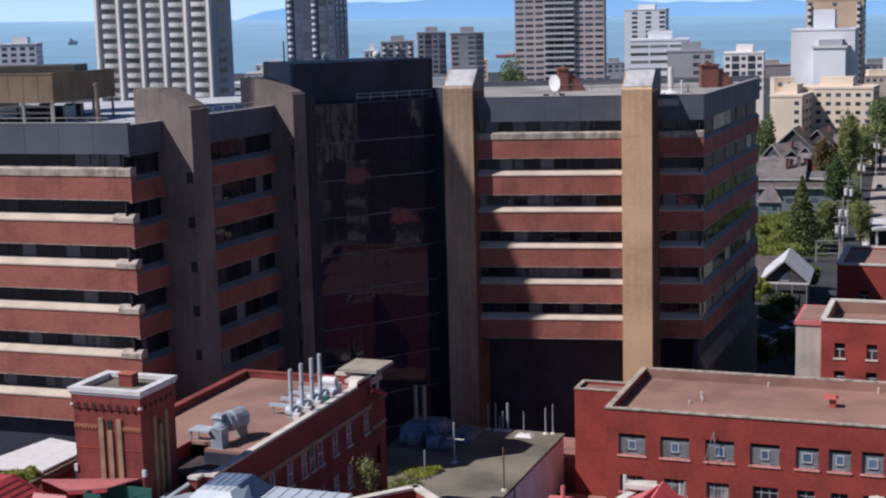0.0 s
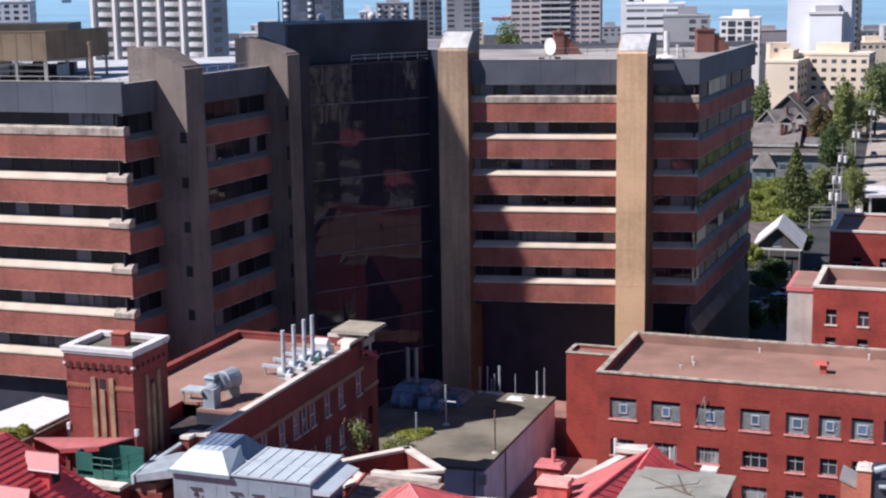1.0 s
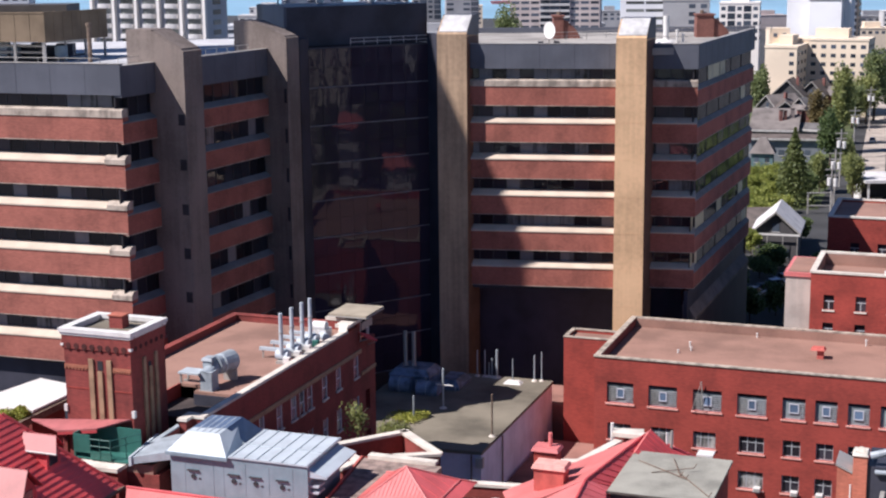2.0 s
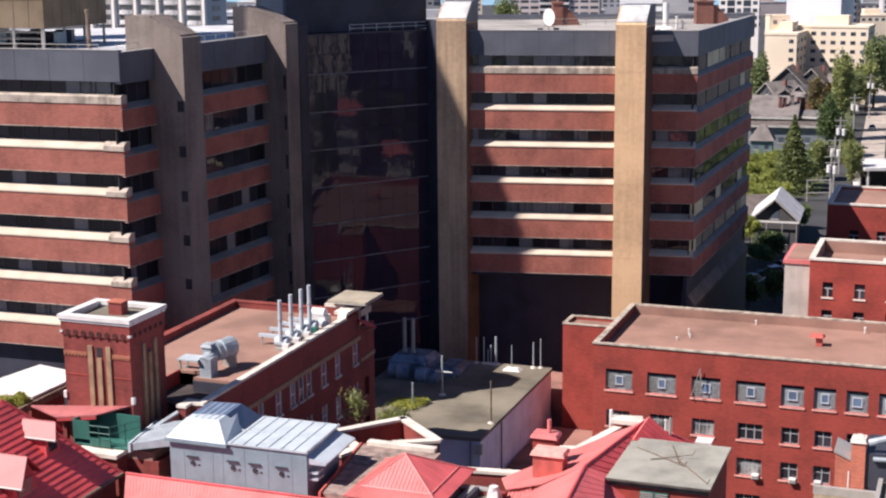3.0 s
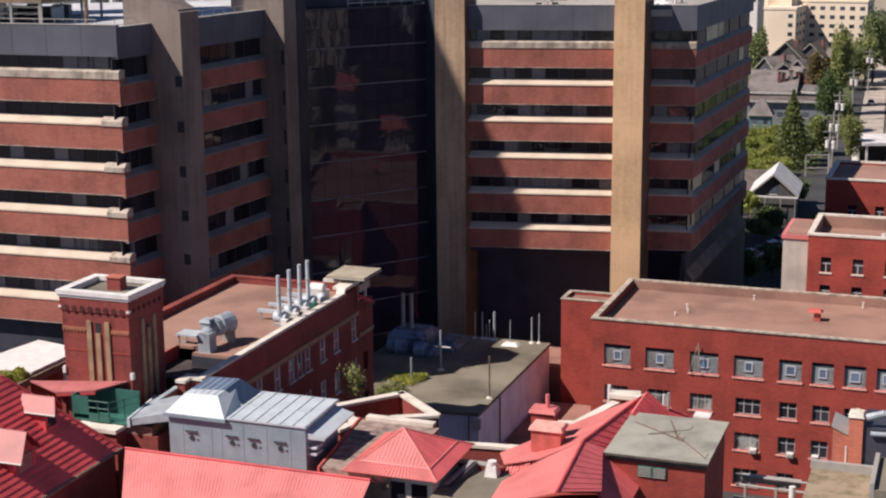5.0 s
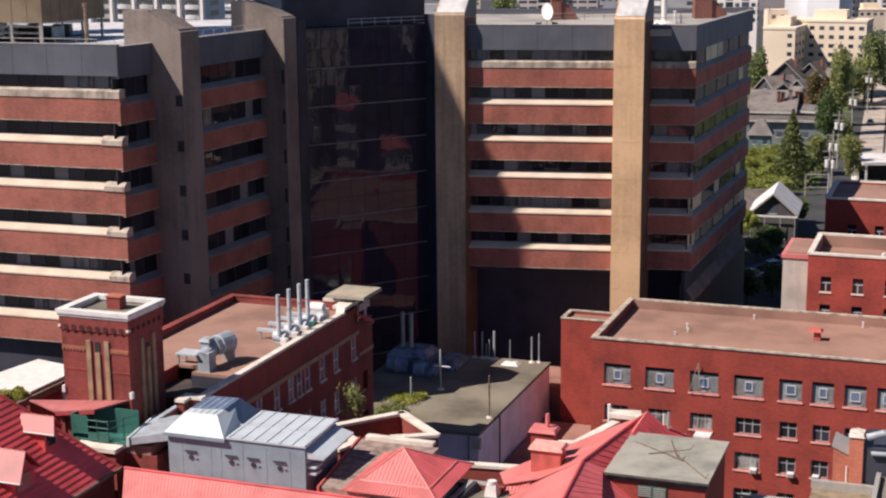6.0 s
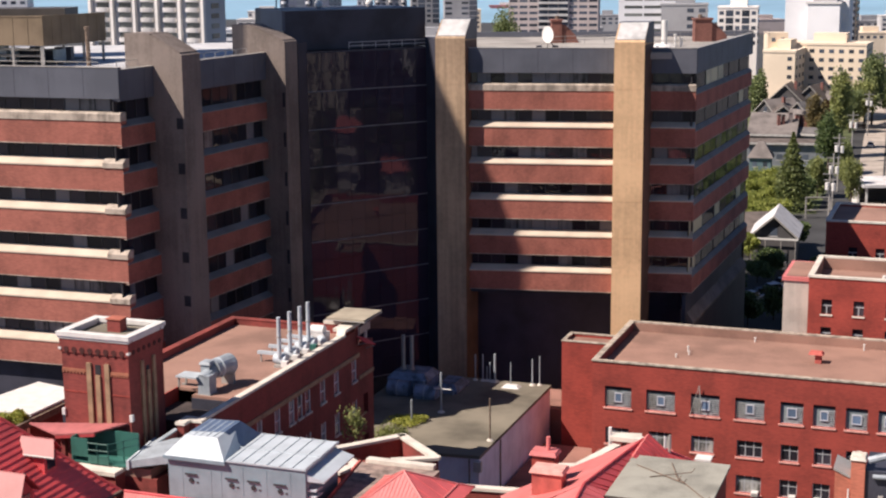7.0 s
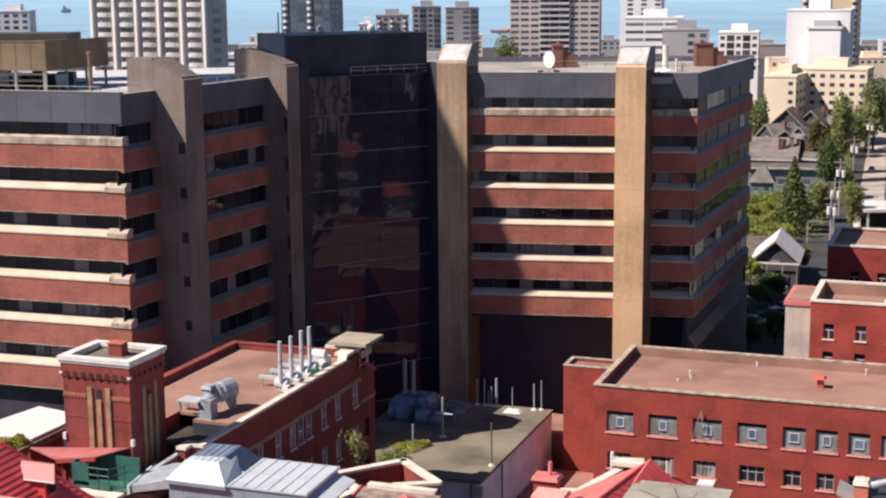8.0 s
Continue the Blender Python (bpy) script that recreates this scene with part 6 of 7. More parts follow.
block("apartment_tower", -18.5, -2.5, 830, 18, 39.5, 3, "grey apartment block with blue glass side", CONC_G, 4, 2.8, 15, plan="wgwg", group="waterfront blocks")
block("apartment_tower", -44.5, -36.5, 760, 14, 32.0, 3, "white apartment block near the water", WHITE_T, 3, 2.8, 15, group="waterfront blocks")
block("apartment_tower", 0.3, 17.6, 780, 14, 39.5, 3, "slim grey apartment tower", CONC_G, 4, 2.75, 15, plan="wswg", win=(0.8, 0.4), group="waterfront blocks")
block("apartment_tower", 106, 131, 900, 20, 49.0, -14, "white apartment tower with three window bays", WHITE_T, 6, 2.8, 15, plan="swswsw", win=(0.8, 0.55))
block("apartment_block", 68, 90, 560, 16, 38.5, -10, "white stepped apartment block with long balconies", WHITE_T, 3, 2.9, 15, win=(0.92, 0.36), glass_mat=PALEGLASS)
block("apartment_block", 80, 97, 545, 12, 34.5, -10, "grey concrete apartment block", CONC_G, 4, 2.9, 15, plan="ssww")
block("apartment_block", 111, 127, 600, 14, 31.4, -14, "cream apartment block with tall windows", WARM_FIN, 5, 3.0, 15, plan="wgwgw")
block("apartment_block", 60, 72, 700, 14, 41, 2, "brick apartment block behind the roofs", CONC_P, 4, 2.8, 15)
block("apartment_tower", 154, 178, 640, 14, 52.0, -20, "tan apartment tower with corner balconies", TAN_T, 7, 2.8, 10, plan="bsswssb", win=(0.5, 0.5))
block("white_hall", 124.6, 147.3, 540, 18, 41.2, -20, "tall blank white hall with stepped front", WHITE_T, 2, 4, 60, side_bays=0, house=(-0.18, 0.16, 7.5))
st = thing("white_step_block", 136, 536, 0, "lower white block in front of the blank hall", "building")
step_m = pose(136.6, 533, 0, 0, 0, -24)
for nm, bm_, m_ in (("wall", box(-5.7, 0, 0, 5.7, 8, 35.0), WHITE_T), ("roof_lip", box(-6.3, -0.5, 35.003, 6.3, 8, 35.8), CONC_W), ("top_house", box(-4.2, 2, 35.803, 4.2, 8, 38.0), CONC_G)):
    put(nm, mesh_of(nm, bm_, m_), st, "", step_m)
block("apartment_block", 109.6, 134.3, 470, 14, 24.0, -24, "yellow stucco apartment block with rows of windows", YELLOW, 8, 2.8, 3, win=(0.5, 0.42))
block("apartment_block", 99.4, 109.3, 459, 22, 22.5, -24, "yellow stucco apartment wing with a window column", YELLOW, 3, 2.8, 3, plan="ssw", win=(0.42, 0.42), side_bays=4)
yt = thing("roof_house", 104, 470, 24, "yellow roof house with two small windows", "roof house")
part("wall", box(103.5, 472, 22, 110, 478, 28.0), YELLOW, yt)
for x in (105.3, 108.2):
    part("window", box(x - 0.6, 471.9, 25.2, x + 0.6, 472.05, 26.4), FARGLASS, yt)
block("apartment_block", -214, -197, 700, 18, 41, 6, "white apartment block near the shore", WHITE_T, 4, 2.8, 15, group="shore blocks")
block("apartment_block", -225, -210, 600, 18, 37, 6, "low white block near the shore", WHITE_T, 4, 2.8, 15, group="shore blocks")
# city blocks on the far side of the street, mirrored in the glass core
block("city_block", 88.9, 96.5, 93.5, 12, 40.5, -117, "tan concrete city block with narrow window bays", COPING, 4, 3.4, 3, side_bays=0, win=(0.35, 0.9), group="mirrored city blocks")
block("city_block", 102, 122, 96, 14, 42, -117, "pale stucco office block with tall window bays", WHITE_T, 7, 3.4, 3, side_bays=0, win=(0.6, 0.85), group="mirrored city blocks")
block("city_block", 118, 150, 170, 16, 52, -117, "pale concrete office block", CONC_W, 8, 3.4, 3, side_bays=0, win=(0.7, 0.5), group="mirrored city blocks")
for cx, cy, w, h in ((64.6, 112, 3.0, 20.2), (70.3, 118, 3.8, 13.4)):
    ch_ = thing("city_house", cx, cy, 0, "pale walled town house with a red hipped roof", "house", "mirrored town houses")
    cm_ = pose(cx, cy, 0, 0, 0, -117)
    cw_ = put("wall", mesh_of("wall", box(-w / 2, 0, 0, w / 2, 8, h), CONC_W), ch_, "", cm_)
    put("roof", mesh_of("roof", loft(bmesh.new(), [(-w / 2 - 0.5, -0.5, h), (w / 2 + 0.5, -0.5, h), (w / 2 + 0.5, 8.5, h), (-w / 2 - 0.5, 8.5, h)], [(-0.6, 3, h + 1.4), (0.6, 3, h + 1.4), (0.6, 5, h + 1.4), (-0.6, 5, h + 1.4)]), RED_ROOF), ch_, "", cm_)
    for i in range(3):
        for k in range(4):
            x = (i - 1) * w * 0.3
            put("window", mesh_of("window", box(x - 0.45, -0.05, h - 2.6 - 2.9 * k, x + 0.45, 0.05, h - 0.9 - 2.9 * k), FARGLASS), cw_, "", cm_)
rngb = random.Random(21)
for i in range(26):
    y = rngb.uniform(520, 1080)
    x = rngb.uniform(-0.22, 0.33) * y
    w = rngb.uniform(14, 28)
    h = rngb.uniform(9, 52 - y * 0.038 if y < 900 else 20)
    h = min(h, 52 - y * 0.034)
    m = rngb.choice((CONC_W, CONC_G, WHITE_T, CONC_P, YELLOW))
    names = {CONC_W.name: "pale concrete", CONC_G.name: "grey concrete", WHITE_T.name: "white stucco", CONC_P.name: "pinkish brick", YELLOW.name: "yellow stucco"}
    block("low_block", x, x + w, y, 14, h, rngb.uniform(-8, 8), names[m.name] + " low-rise block in the far city", m, rngb.randint(4, 6), 2.9, 6, group="far low blocks", side_bays=0)

# ---- brick blocks and houses along the lane ----
STAIR_W = mat("warm_grey_stair_concrete", (0.5, 0.44, 0.38), 0.9, var=0.15, scale=0.4, streak=0.5)
for name, u0, v0, u1, v1, h, lab in (("lane_brick_block", -14.6, 144.65, 9, 155.1, 20.95, "red brick block with a brown roof behind a parapet"), ("lane_brick_block", -15.7, 172.5, 5.2, 185.7, 21.7, "red brick block with a shaded brown roof")):
    lb = thing(name, u0, v0, 0, lab, "building", "lane brick blocks", turned=True)
    first = 1.3 if v0 < 160 else 2.6
    cols2 = [(u0 + first + i * 3.05, u0 + first + 1.0 + i * 3.05) for i in range(int((u1 - u0 - 3) / 3.4))]
    top_z = h - 3.65 if v0 < 160 else h - 4.4
    holes = [(a, b, z, z + 1.5) for z in (top_z, top_z - 2.8, top_z - 5.6) for a, b in cols2]
    fw = part("front_wall", pierced(u0, u1, v0, v0 + 0.4, 0, h, holes), BRICK_R, lb)
    part("side_wall", box(u0, v0 + 0.403, 0, u0 + 0.4, v1, h), BRICK_R, lb)
    part("back_wall", box(u0 + 0.403, v1 - 0.4, 0, u1, v1, h), BRICK_R, lb)
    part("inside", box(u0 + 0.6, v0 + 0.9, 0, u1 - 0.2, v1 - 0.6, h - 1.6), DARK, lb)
    part("roof", box(u0 + 0.403, v0 + 0.403, h - 1.5, u1, v1 - 0.403, h - (1.2 if v0 < 160 else 0.22)), ROOF_BROWN, lb)
    for a in ((u0 - 0.1, v0 - 0.1, u1, v0 + 0.45), (u0 - 0.1, v1 - 0.45, u1, v1 + 0.1), (u0 - 0.1, v0 + 0.453, u0 + 0.45, v1 - 0.453)):
        part("coping", box(a[0], a[1], h + 0.003, a[2], a[3], h + 0.2), COPING, lb)
    if v0 < 160:
        part("parapet_lining", box(u0 + 0.406, v1 - 0.43, h - 1.196, u1, v1 - 0.404, h - 0.01), ROOF_BROWN, lb)
        part("parapet_lining", box(u0 + 0.406, v0 + 0.406, h - 1.196, u0 + 0.43, v1 - 0.434, h - 0.01), ROOF_BROWN, lb)
    for a, b, z0, z1 in holes:
        w = part("window", box(a, v0 + 0.25, z0, b, v0 + 0.3, z1), PANE, fw)
        part("frame", box(a, v0 + 0.18, z0 + 0.8, b, v0 + 0.24, z0 + 0.9), WHITE_TRIM, w)
        part("sash", box((a + b) / 2 - 0.05, v0 + 0.18, z0, (a + b) / 2 + 0.05, v0 + 0.24, z0 + 0.797), WHITE_TRIM, w)
        part("curtain", box(a + 0.1, v0 + 0.31, z0 + 0.1, b - 0.3, v0 + 0.33, z1 - 0.5), WHITE, w)
        part("sill", box(a - 0.1, v0 - 0.1, z0 - 0.15, b + 0.1, v0 + 0.15, z0 - 0.004), COPING, w)
    if v0 < 160:
        part("stair_wall", box(u0 - 2.6, v0 + 1.5, 0, u0 - 0.103, v0 + 9.5, h - 0.8), STAIR_W, lb, "bare concrete stair wall")
        part("stair_edge", box(u0 - 2.75, v0 + 1.35, h - 0.797, u0 - 0.12, v0 + 9.65, h - 0.4), RED_ROOF, lb)
        part("stair_roof", box(u0 - 2.4, v0 + 1.8, h - 0.397, u0 - 0.4, v0 + 9.2, h - 0.37), ROOF_BROWN, lb)
    for i in range(3):
        part("vent", tube((u0 + 7 + i * 4.5, (v0 + v1) / 2 - 2, h - 1.2), (u0 + 7 + i * 4.5, (v0 + v1) / 2 - 2, h - 0.1), 0.25, 8), WHITE, lb)

SHINGLE_G = mat("grey_shingles", (0.15, 0.14, 0.135), 0.9, var=0.25, scale=0.5)
SHINGLE_B = mat("brown_shingles", (0.13, 0.105, 0.09), 0.9, var=0.25, scale=0.5)
SHINGLE_L = mat("pale_shingles", (0.62, 0.6, 0.58), 0.85, var=0.15, scale=0.5)
SHINGLE_T = mat("tan_grey_shingles", (0.19, 0.165, 0.15), 0.9, var=0.25, scale=0.35)
GUTTER = mat("pale_gutter_paint", (0.5, 0.48, 0.44), 0.7, var=0.2, scale=1.2)
SIDING_G = mat("blue_grey_siding", (0.2, 0.22, 0.24), 0.8, var=0.15, scale=0.4)
CHIM_R = mat("red_brown_chimney", (0.2, 0.085, 0.07), 0.9, var=0.25, scale=0.8)
STAIR_G = mat("grey_chimney_render", (0.3, 0.25, 0.23), 0.9, var=0.2, scale=0.8)
SIDING = mat("teal_siding", (0.12, 0.19, 0.2), 0.8, var=0.15, scale=0.4)
SIDING_D = mat("dark_siding", (0.08, 0.075, 0.075), 0.8, var=0.15, scale=0.4)


def house(x, y, w, d, eave, ridge, rz, label, roof_mat, wall_mat, chimney=True):
    """A gabled house: its gable looks along its own -y."""
    t = thing("house", x, y, 0, label, "house", "lane houses")
    m = pose(x, y, 0, 0, 0, rz)
    def piece(nm, bm, material, parent=t):
        ob = put(nm, mesh_of(nm, bm, material), parent, "", m)
        return ob
    wl = piece("wall", loft(bmesh.new(), [(-w / 2, 0, 0), (w / 2, 0, 0), (w / 2, 0, eave), (0, 0, ridge - 0.15), (-w / 2, 0, eave)], [(-w / 2, d, 0), (w / 2, d, 0), (w / 2, d, eave), (0, d, ridge - 0.15), (-w / 2, d, eave)]), wall_mat)
    for s in (-1, 1):
        o = w / 2 + 0.6
        ze = eave - 0.6 * (ridge - eave) / (w / 2)
        piece("roof_slope", loft(bmesh.new(), [(s * o, -0.7, ze), (0, -0.7, ridge), (0, -0.7, ridge + 0.22), (s * o, -0.7, ze + 0.22)], [(s * o, d + 0.7, ze), (0, d + 0.7, ridge), (0, d + 0.7, ridge + 0.22), (s * o, d + 0.7, ze + 0.22)]), roof_mat)
        piece("barge_board", loft(bmesh.new(), [(s * o, -0.78, ze - 0.15), (0, -0.78, ridge - 0.15), (0, -0.78, ridge + 0.2), (s * o, -0.78, ze + 0.2)], [(s * o, -0.703, ze - 0.15), (0, -0.703, ridge - 0.15), (0, -0.703, ridge + 0.2), (s * o, -0.703, ze + 0.2)]), METAL_L)
    for wx, wz in ((-w / 4, 1.2), (w / 4, 1.2), (0, eave - 0.2)):
        wn_ = piece("window", box(wx - 0.6, -0.06, wz, wx + 0.6, 0.05, wz + 1.4), FARGLASS)
        piece("trim", box(wx - 0.7, -0.1, wz - 0.12, wx + 0.7, -0.062, wz - 0.01), WHITE, wn_)
    if chimney:
        piece("chimney", box(w * 0.18, d * 0.5, eave, w * 0.18 + 0.8, d * 0.5 + 0.8, ridge + 0.7), CHIM_R)


house(55.5, 243.5, 7.2, 11.6, 5.7, 8.9, -17, "pale-roofed gabled house at the street corner", SHINGLE_L, SIDING_D, False)
beam = thing("porch_beam", 55.5, 242.5, 0, "white porch with a beam and posts on the corner house", "porch")
beam_m = pose(55.5, 243.5, 0, 0, 0, -17)
put("beam", mesh_of("beam", box(-4.1, -0.95, 5.0, 4.1, -0.8, 5.3), WHITE), beam, "", beam_m)
for px_ in (-3.7, -1.3, 1.3, 3.7):
    put("post", mesh_of("post", box(px_ - 0.06, -0.95, 0, px_ + 0.06, -0.85, 4.996), METAL_L), beam, "", beam_m)


def long_house(x0, y0, x1, y1, eave, ridge, deep, label, roof_mat, wall_mat, dormers=0):
    """A house whose long eave looks down the hill: wall, pale gutter board, two slopes, windows and roof dormers."""
    t = thing("house", (x0 + x1) / 2, (y0 + y1) / 2, 0, label, "house", "lane houses")
    a, b = (x0, y0), (x1, y1)
    L = dist(a, b)
    m = pose(x0, y0, 0, 0, 0, turn(a, b))
    def piece(nm, bm, material, parent=t):
        return put(nm, mesh_of(nm, bm, material), parent, "", m)
    wl = piece("wall", loft(bmesh.new(), [(0, 0, 0), (0, deep, 0), (0, deep, eave), (0, deep / 2, ridge - 0.2), (0, 0, eave)], [(L, 0, 0), (L, deep, 0), (L, deep, eave), (L, deep / 2, ridge - 0.2), (L, 0, eave)]), wall_mat)
    rise = (ridge - eave) / (deep / 2)
    for s in (-1, 1):
        ye, yr = (-0.8, deep / 2) if s < 0 else (deep + 0.8, deep / 2)
        ze = eave - 0.8 * rise
        piece("roof_slope", loft(bmesh.new(), [(-0.6, ye, ze), (-0.6, yr, ridge), (-0.6, yr, ridge + 0.2), (-0.6, ye, ze + 0.2)], [(L + 0.6, ye, ze), (L + 0.6, yr, ridge), (L + 0.6, yr, ridge + 0.2), (L + 0.6, ye, ze + 0.2)]), roof_mat)
    piece("gutter_board", box(-0.6, -0.9, eave - 0.8 * rise - 0.25, L + 0.6, -0.803, eave - 0.8 * rise + 0.25), GUTTER)
    for k in range(int(L / 3.2)):
        wx = 1.6 + 3.2 * k
        wn_ = piece("window", box(wx - 0.7, -0.06, 1.6, wx + 0.7, 0.05, 3.0), FARGLASS, wl)
        piece("trim", box(wx - 0.8, -0.1, 1.45, wx + 0.8, -0.062, 1.59), WHITE, wn_)
    for k in range(dormers):
        wx = L * (k + 0.6) / dormers
        zd = eave + rise * deep * 0.22
        dd = piece("roof_dormer", box(wx - 1.1, deep * 0.16, zd - 0.6, wx + 1.1, deep * 0.45, zd + 1.0), BRICK_S)
        piece("dormer_roof", loft(bmesh.new(), [(wx - 1.4, deep * 0.13, zd + 1.0), (wx + 1.4, deep * 0.13, zd + 1.0), (wx, deep * 0.13, zd + 1.9)], [(wx - 1.4, deep * 0.48, zd + 1.0), (wx + 1.4, deep * 0.48, zd + 1.0), (wx, deep * 0.48, zd + 1.9)]), SHINGLE_B, dd)
    return t


terrace = long_house(76.4, 368, 94.2, 364.4, 5.9, 6.5, 6, "low dark roof behind a pale gutter board", SHINGLE_B, SIDING_G)
broad = long_house(80.1, 384, 91.2, 380.5, 6.3, 10.6, 21, "broad tan-grey roofed house with red brick chimneys", SHINGLE_T, SIDING_D)
long_house(92.4, 384, 99, 380, 6.2, 7.3, 8, "low blue-grey roofed lean-to house", SHINGLE_G, SIDING_G)
for x, y, w, z0, z1, m in ((88.3, 386.0, 0.8, 7.0, 10.9, CHIM_R), (89.5, 386.2, 0.7, 6.8, 10.7, CHIM_R), (91.4, 386.6, 1.1, 6.4, 11.2, STAIR_G), (93.6, 388.0, 1.0, 6.2, 10.6, CHIM_R), (95.6, 391.0, 0.9, 6.2, 10.2, CHIM_R)):
    chim = part("chimney", box(x - w / 2, y - 0.5, z0, x + w / 2, y + 0.5, z1), m, broad)
    part("chimney_cap", box(x - w / 2 - 0.1, y - 0.6, z1 + 0.003, x + w / 2 + 0.1, y + 0.6, z1 + 0.2), SHINGLE_B, chim)
for x, y, w, d, e, r, rz, lab, rm, wm in (
        (103.6, 446, 9.6, 12, 9.0, 13.6, -22, "tall dark gabled timber house with pale barge boards", SHINGLE_B, SIDING_D),
        (112.4, 451, 7.4, 13, 9.0, 12.7, -30, "tall brown gabled timber house", SHINGLE_B, SIDING_D),
        (95.2, 434, 7.5, 10, 7.0, 10.2, -60, "pale grey gabled house beside the hospital", SHINGLE_T, SIDING_D),
        (98.2, 424, 6.0, 9, 7.0, 9.3, -12, "small dark gabled house among the roofs", SHINGLE_B, SIDING_D),
        (103.5, 428, 5.0, 8, 7.6, 9.9, -48, "small grey gabled house among the roofs", SHINGLE_G, SIDING_D),
        (98.0, 401, 4.2, 7, 7.2, 9.6, -20, "narrow house with a red brick gable", SHINGLE_B, BRICK_S),
        (103.0, 412, 4.6, 7, 6.6, 9.0, 30, "narrow grey-roofed house among the gardens", SHINGLE_T, SIDING_D),
        (127.2, 451, 5.0, 9, 8.6, 10.6, 62, "narrow brick house with a pale roof beside the lane", SHINGLE_T, BRICK_H),
        (137, 418, 9, 12, 7, 11.5, -14, "brown house across the lane", SHINGLE_B, BRICK_H)):
    house(x, y, w, d, e, r, rz, lab, rm, wm, y > 430)
teal = thing("house", 77.4, 357, 0, "small teal house with a hipped tan-grey roof", "house", "lane houses")
teal_m = pose(77.4, 357, 0, 0, 0, -16)
teal_w = put("wall", mesh_of("wall", box(-2.6, 0, 0, 2.6, 5.2, 3.5), SIDING), teal, "", teal_m)
put("roof", mesh_of("roof", loft(bmesh.new(), [(-3.2, -0.6, 3.4), (3.2, -0.6, 3.4), (3.2, 5.8, 3.4), (-3.2, 5.8, 3.4)], [(-0.7, 2.3, 7.2), (0.7, 2.3, 7.2), (0.7, 2.9, 7.2), (-0.7, 2.9, 7.2)]), SHINGLE_T), teal, "", teal_m)
for x in (-1.3, 1.2):
    tw_ = put("window", mesh_of("window", box(x - 0.5, -0.06, 1.2, x + 0.5, 0.05, 2.6), FARGLASS), teal_w, "", teal_m)
    put("trim", mesh_of("trim", box(x - 0.6, -0.1, 1.08, x + 0.6, -0.062, 1.19), WHITE), tw_, "", teal_m)
garage = thing("garage", 95, 306, 0, "low garage with a pale flat roof and dark doorway", "garage")
for a in ((87.2, 300, 87.6, 300.4), (87.2, 306, 87.6, 311), (93.5, 300, 93.9, 300.4)):
    part("wall", box(a[0], a[1], 0, a[2], a[3], 4.8), WHITE, garage)
part("back_wall", box(87.6, 310.6, 0, 107, 311, 4.8), SIDING_D, garage)
part("roof", box(86.3, 299, 4.803, 107.5, 312, 5.4), SHINGLE_L, garage, "pale flat roof")
shed2 = thing("porch_shed", 62, 256, 0, "dark low shed roof behind the corner house", "shed")
part("shell", box(50, 252, 0, 62, 262, 4.6), SIDING_D, shed2)
part("roof", loft(bmesh.new(), [(49.5, 251.5, 4.4), (62.5, 251.5, 4.4), (62.5, 262.5, 6.2), (49.5, 262.5, 6.2)], [(49.5, 251.5, 4.65), (62.5, 251.5, 4.65), (62.5, 262.5, 6.45), (49.5, 262.5, 6.45)]), SHINGLE_B, shed2)

for x, y, h in ((76.2, 287, 10.5), (79.2, 296, 12.5), (88, 325, 13), (104, 372, 13), (124, 428, 13)):
    up = thing("power_pole", x, y, 0, "timber power pole with crossarm and transformer cans", "pole", "power poles")
    part("pole", tube((x, y, 0), (x, y, h), 0.2, 8, 0.14), METAL_L, up)
    part("crossarm", box(x - 1.4, y - 0.08, h - 1.0, x + 1.4, y + 0.08, h - 0.8), METAL_L, up)
    part("crossarm", box(x - 1.2, y - 0.08, h - 2.2, x + 1.2, y + 0.08, h - 2.0), METAL_L, up)
    part("transformer", tube((x - 0.6, y - 0.4, h - 4.0), (x - 0.6, y - 0.4, h - 2.5), 0.42, 10), WHITE, up)
    part("transformer", tube((x + 0.6, y - 0.4, h - 4.2), (x + 0.6, y - 0.4, h - 2.7), 0.42, 10), WHITE, up)
gantry = thing("steel_gantry", 73, 291, 0, "grey steel frame beside the power pole", "frame")
for x in (72.6, 77.6):
    part("post", box(x - 0.12, 290.8, 0, x + 0.12, 291.1, 4.4), METAL_L, gantry)
for z in (1.6, 4.2):
    part("beam", box(72.4, 290.75, z, 77.8, 291.05, z + 0.2), METAL_L, gantry)


def leaf_mat(name, a, b):
    m = bpy.data.materials.new(name)
    m.use_nodes = True
    n, l = m.node_tree.nodes, m.node_tree.links
    g = n.new("ShaderNodeNewGeometry")
    ramp = n.new("ShaderNodeValToRGB")
    ramp.color_ramp.elements[0].color, ramp.color_ramp.elements[1].color = (*a, 1), (*b, 1)
    l.new(g.outputs["Random Per Island"], ramp.inputs[0])
    b_ = n["Principled BSDF"]
    l.new(ramp.outputs[0], b_.inputs["Base Color"])
    thin = n.new("ShaderNodeBsdfTranslucent")
    l.new(ramp.outputs[0], thin.inputs[0])
    both = n.new("ShaderNodeMixShader")
    both.inputs[0].default_value = 0.4
    l.new(b_.outputs[0], both.inputs[1])
    l.new(thin.outputs[0], both.inputs[2])
    l.new(both.outputs[0], n["Material Output"].inputs[0])
    b_.inputs["Roughness"].default_value = 0.6
    b_.inputs["Transmission Weight"].default_value = 0.0
    b_.inputs["Subsurface Weight"].default_value = 0.0
    return m


LEAF = leaf_mat("green_leaves", (0.12, 0.16, 0.06), (0.28, 0.32, 0.13))
LEAF_Y = leaf_mat("yellow_green_leaves", (0.165, 0.195, 0.065), (0.36, 0.38, 0.13))
LEAF_R = leaf_mat("brownish_green_leaves", (0.13, 0.1, 0.04), (0.3, 0.24, 0.1))
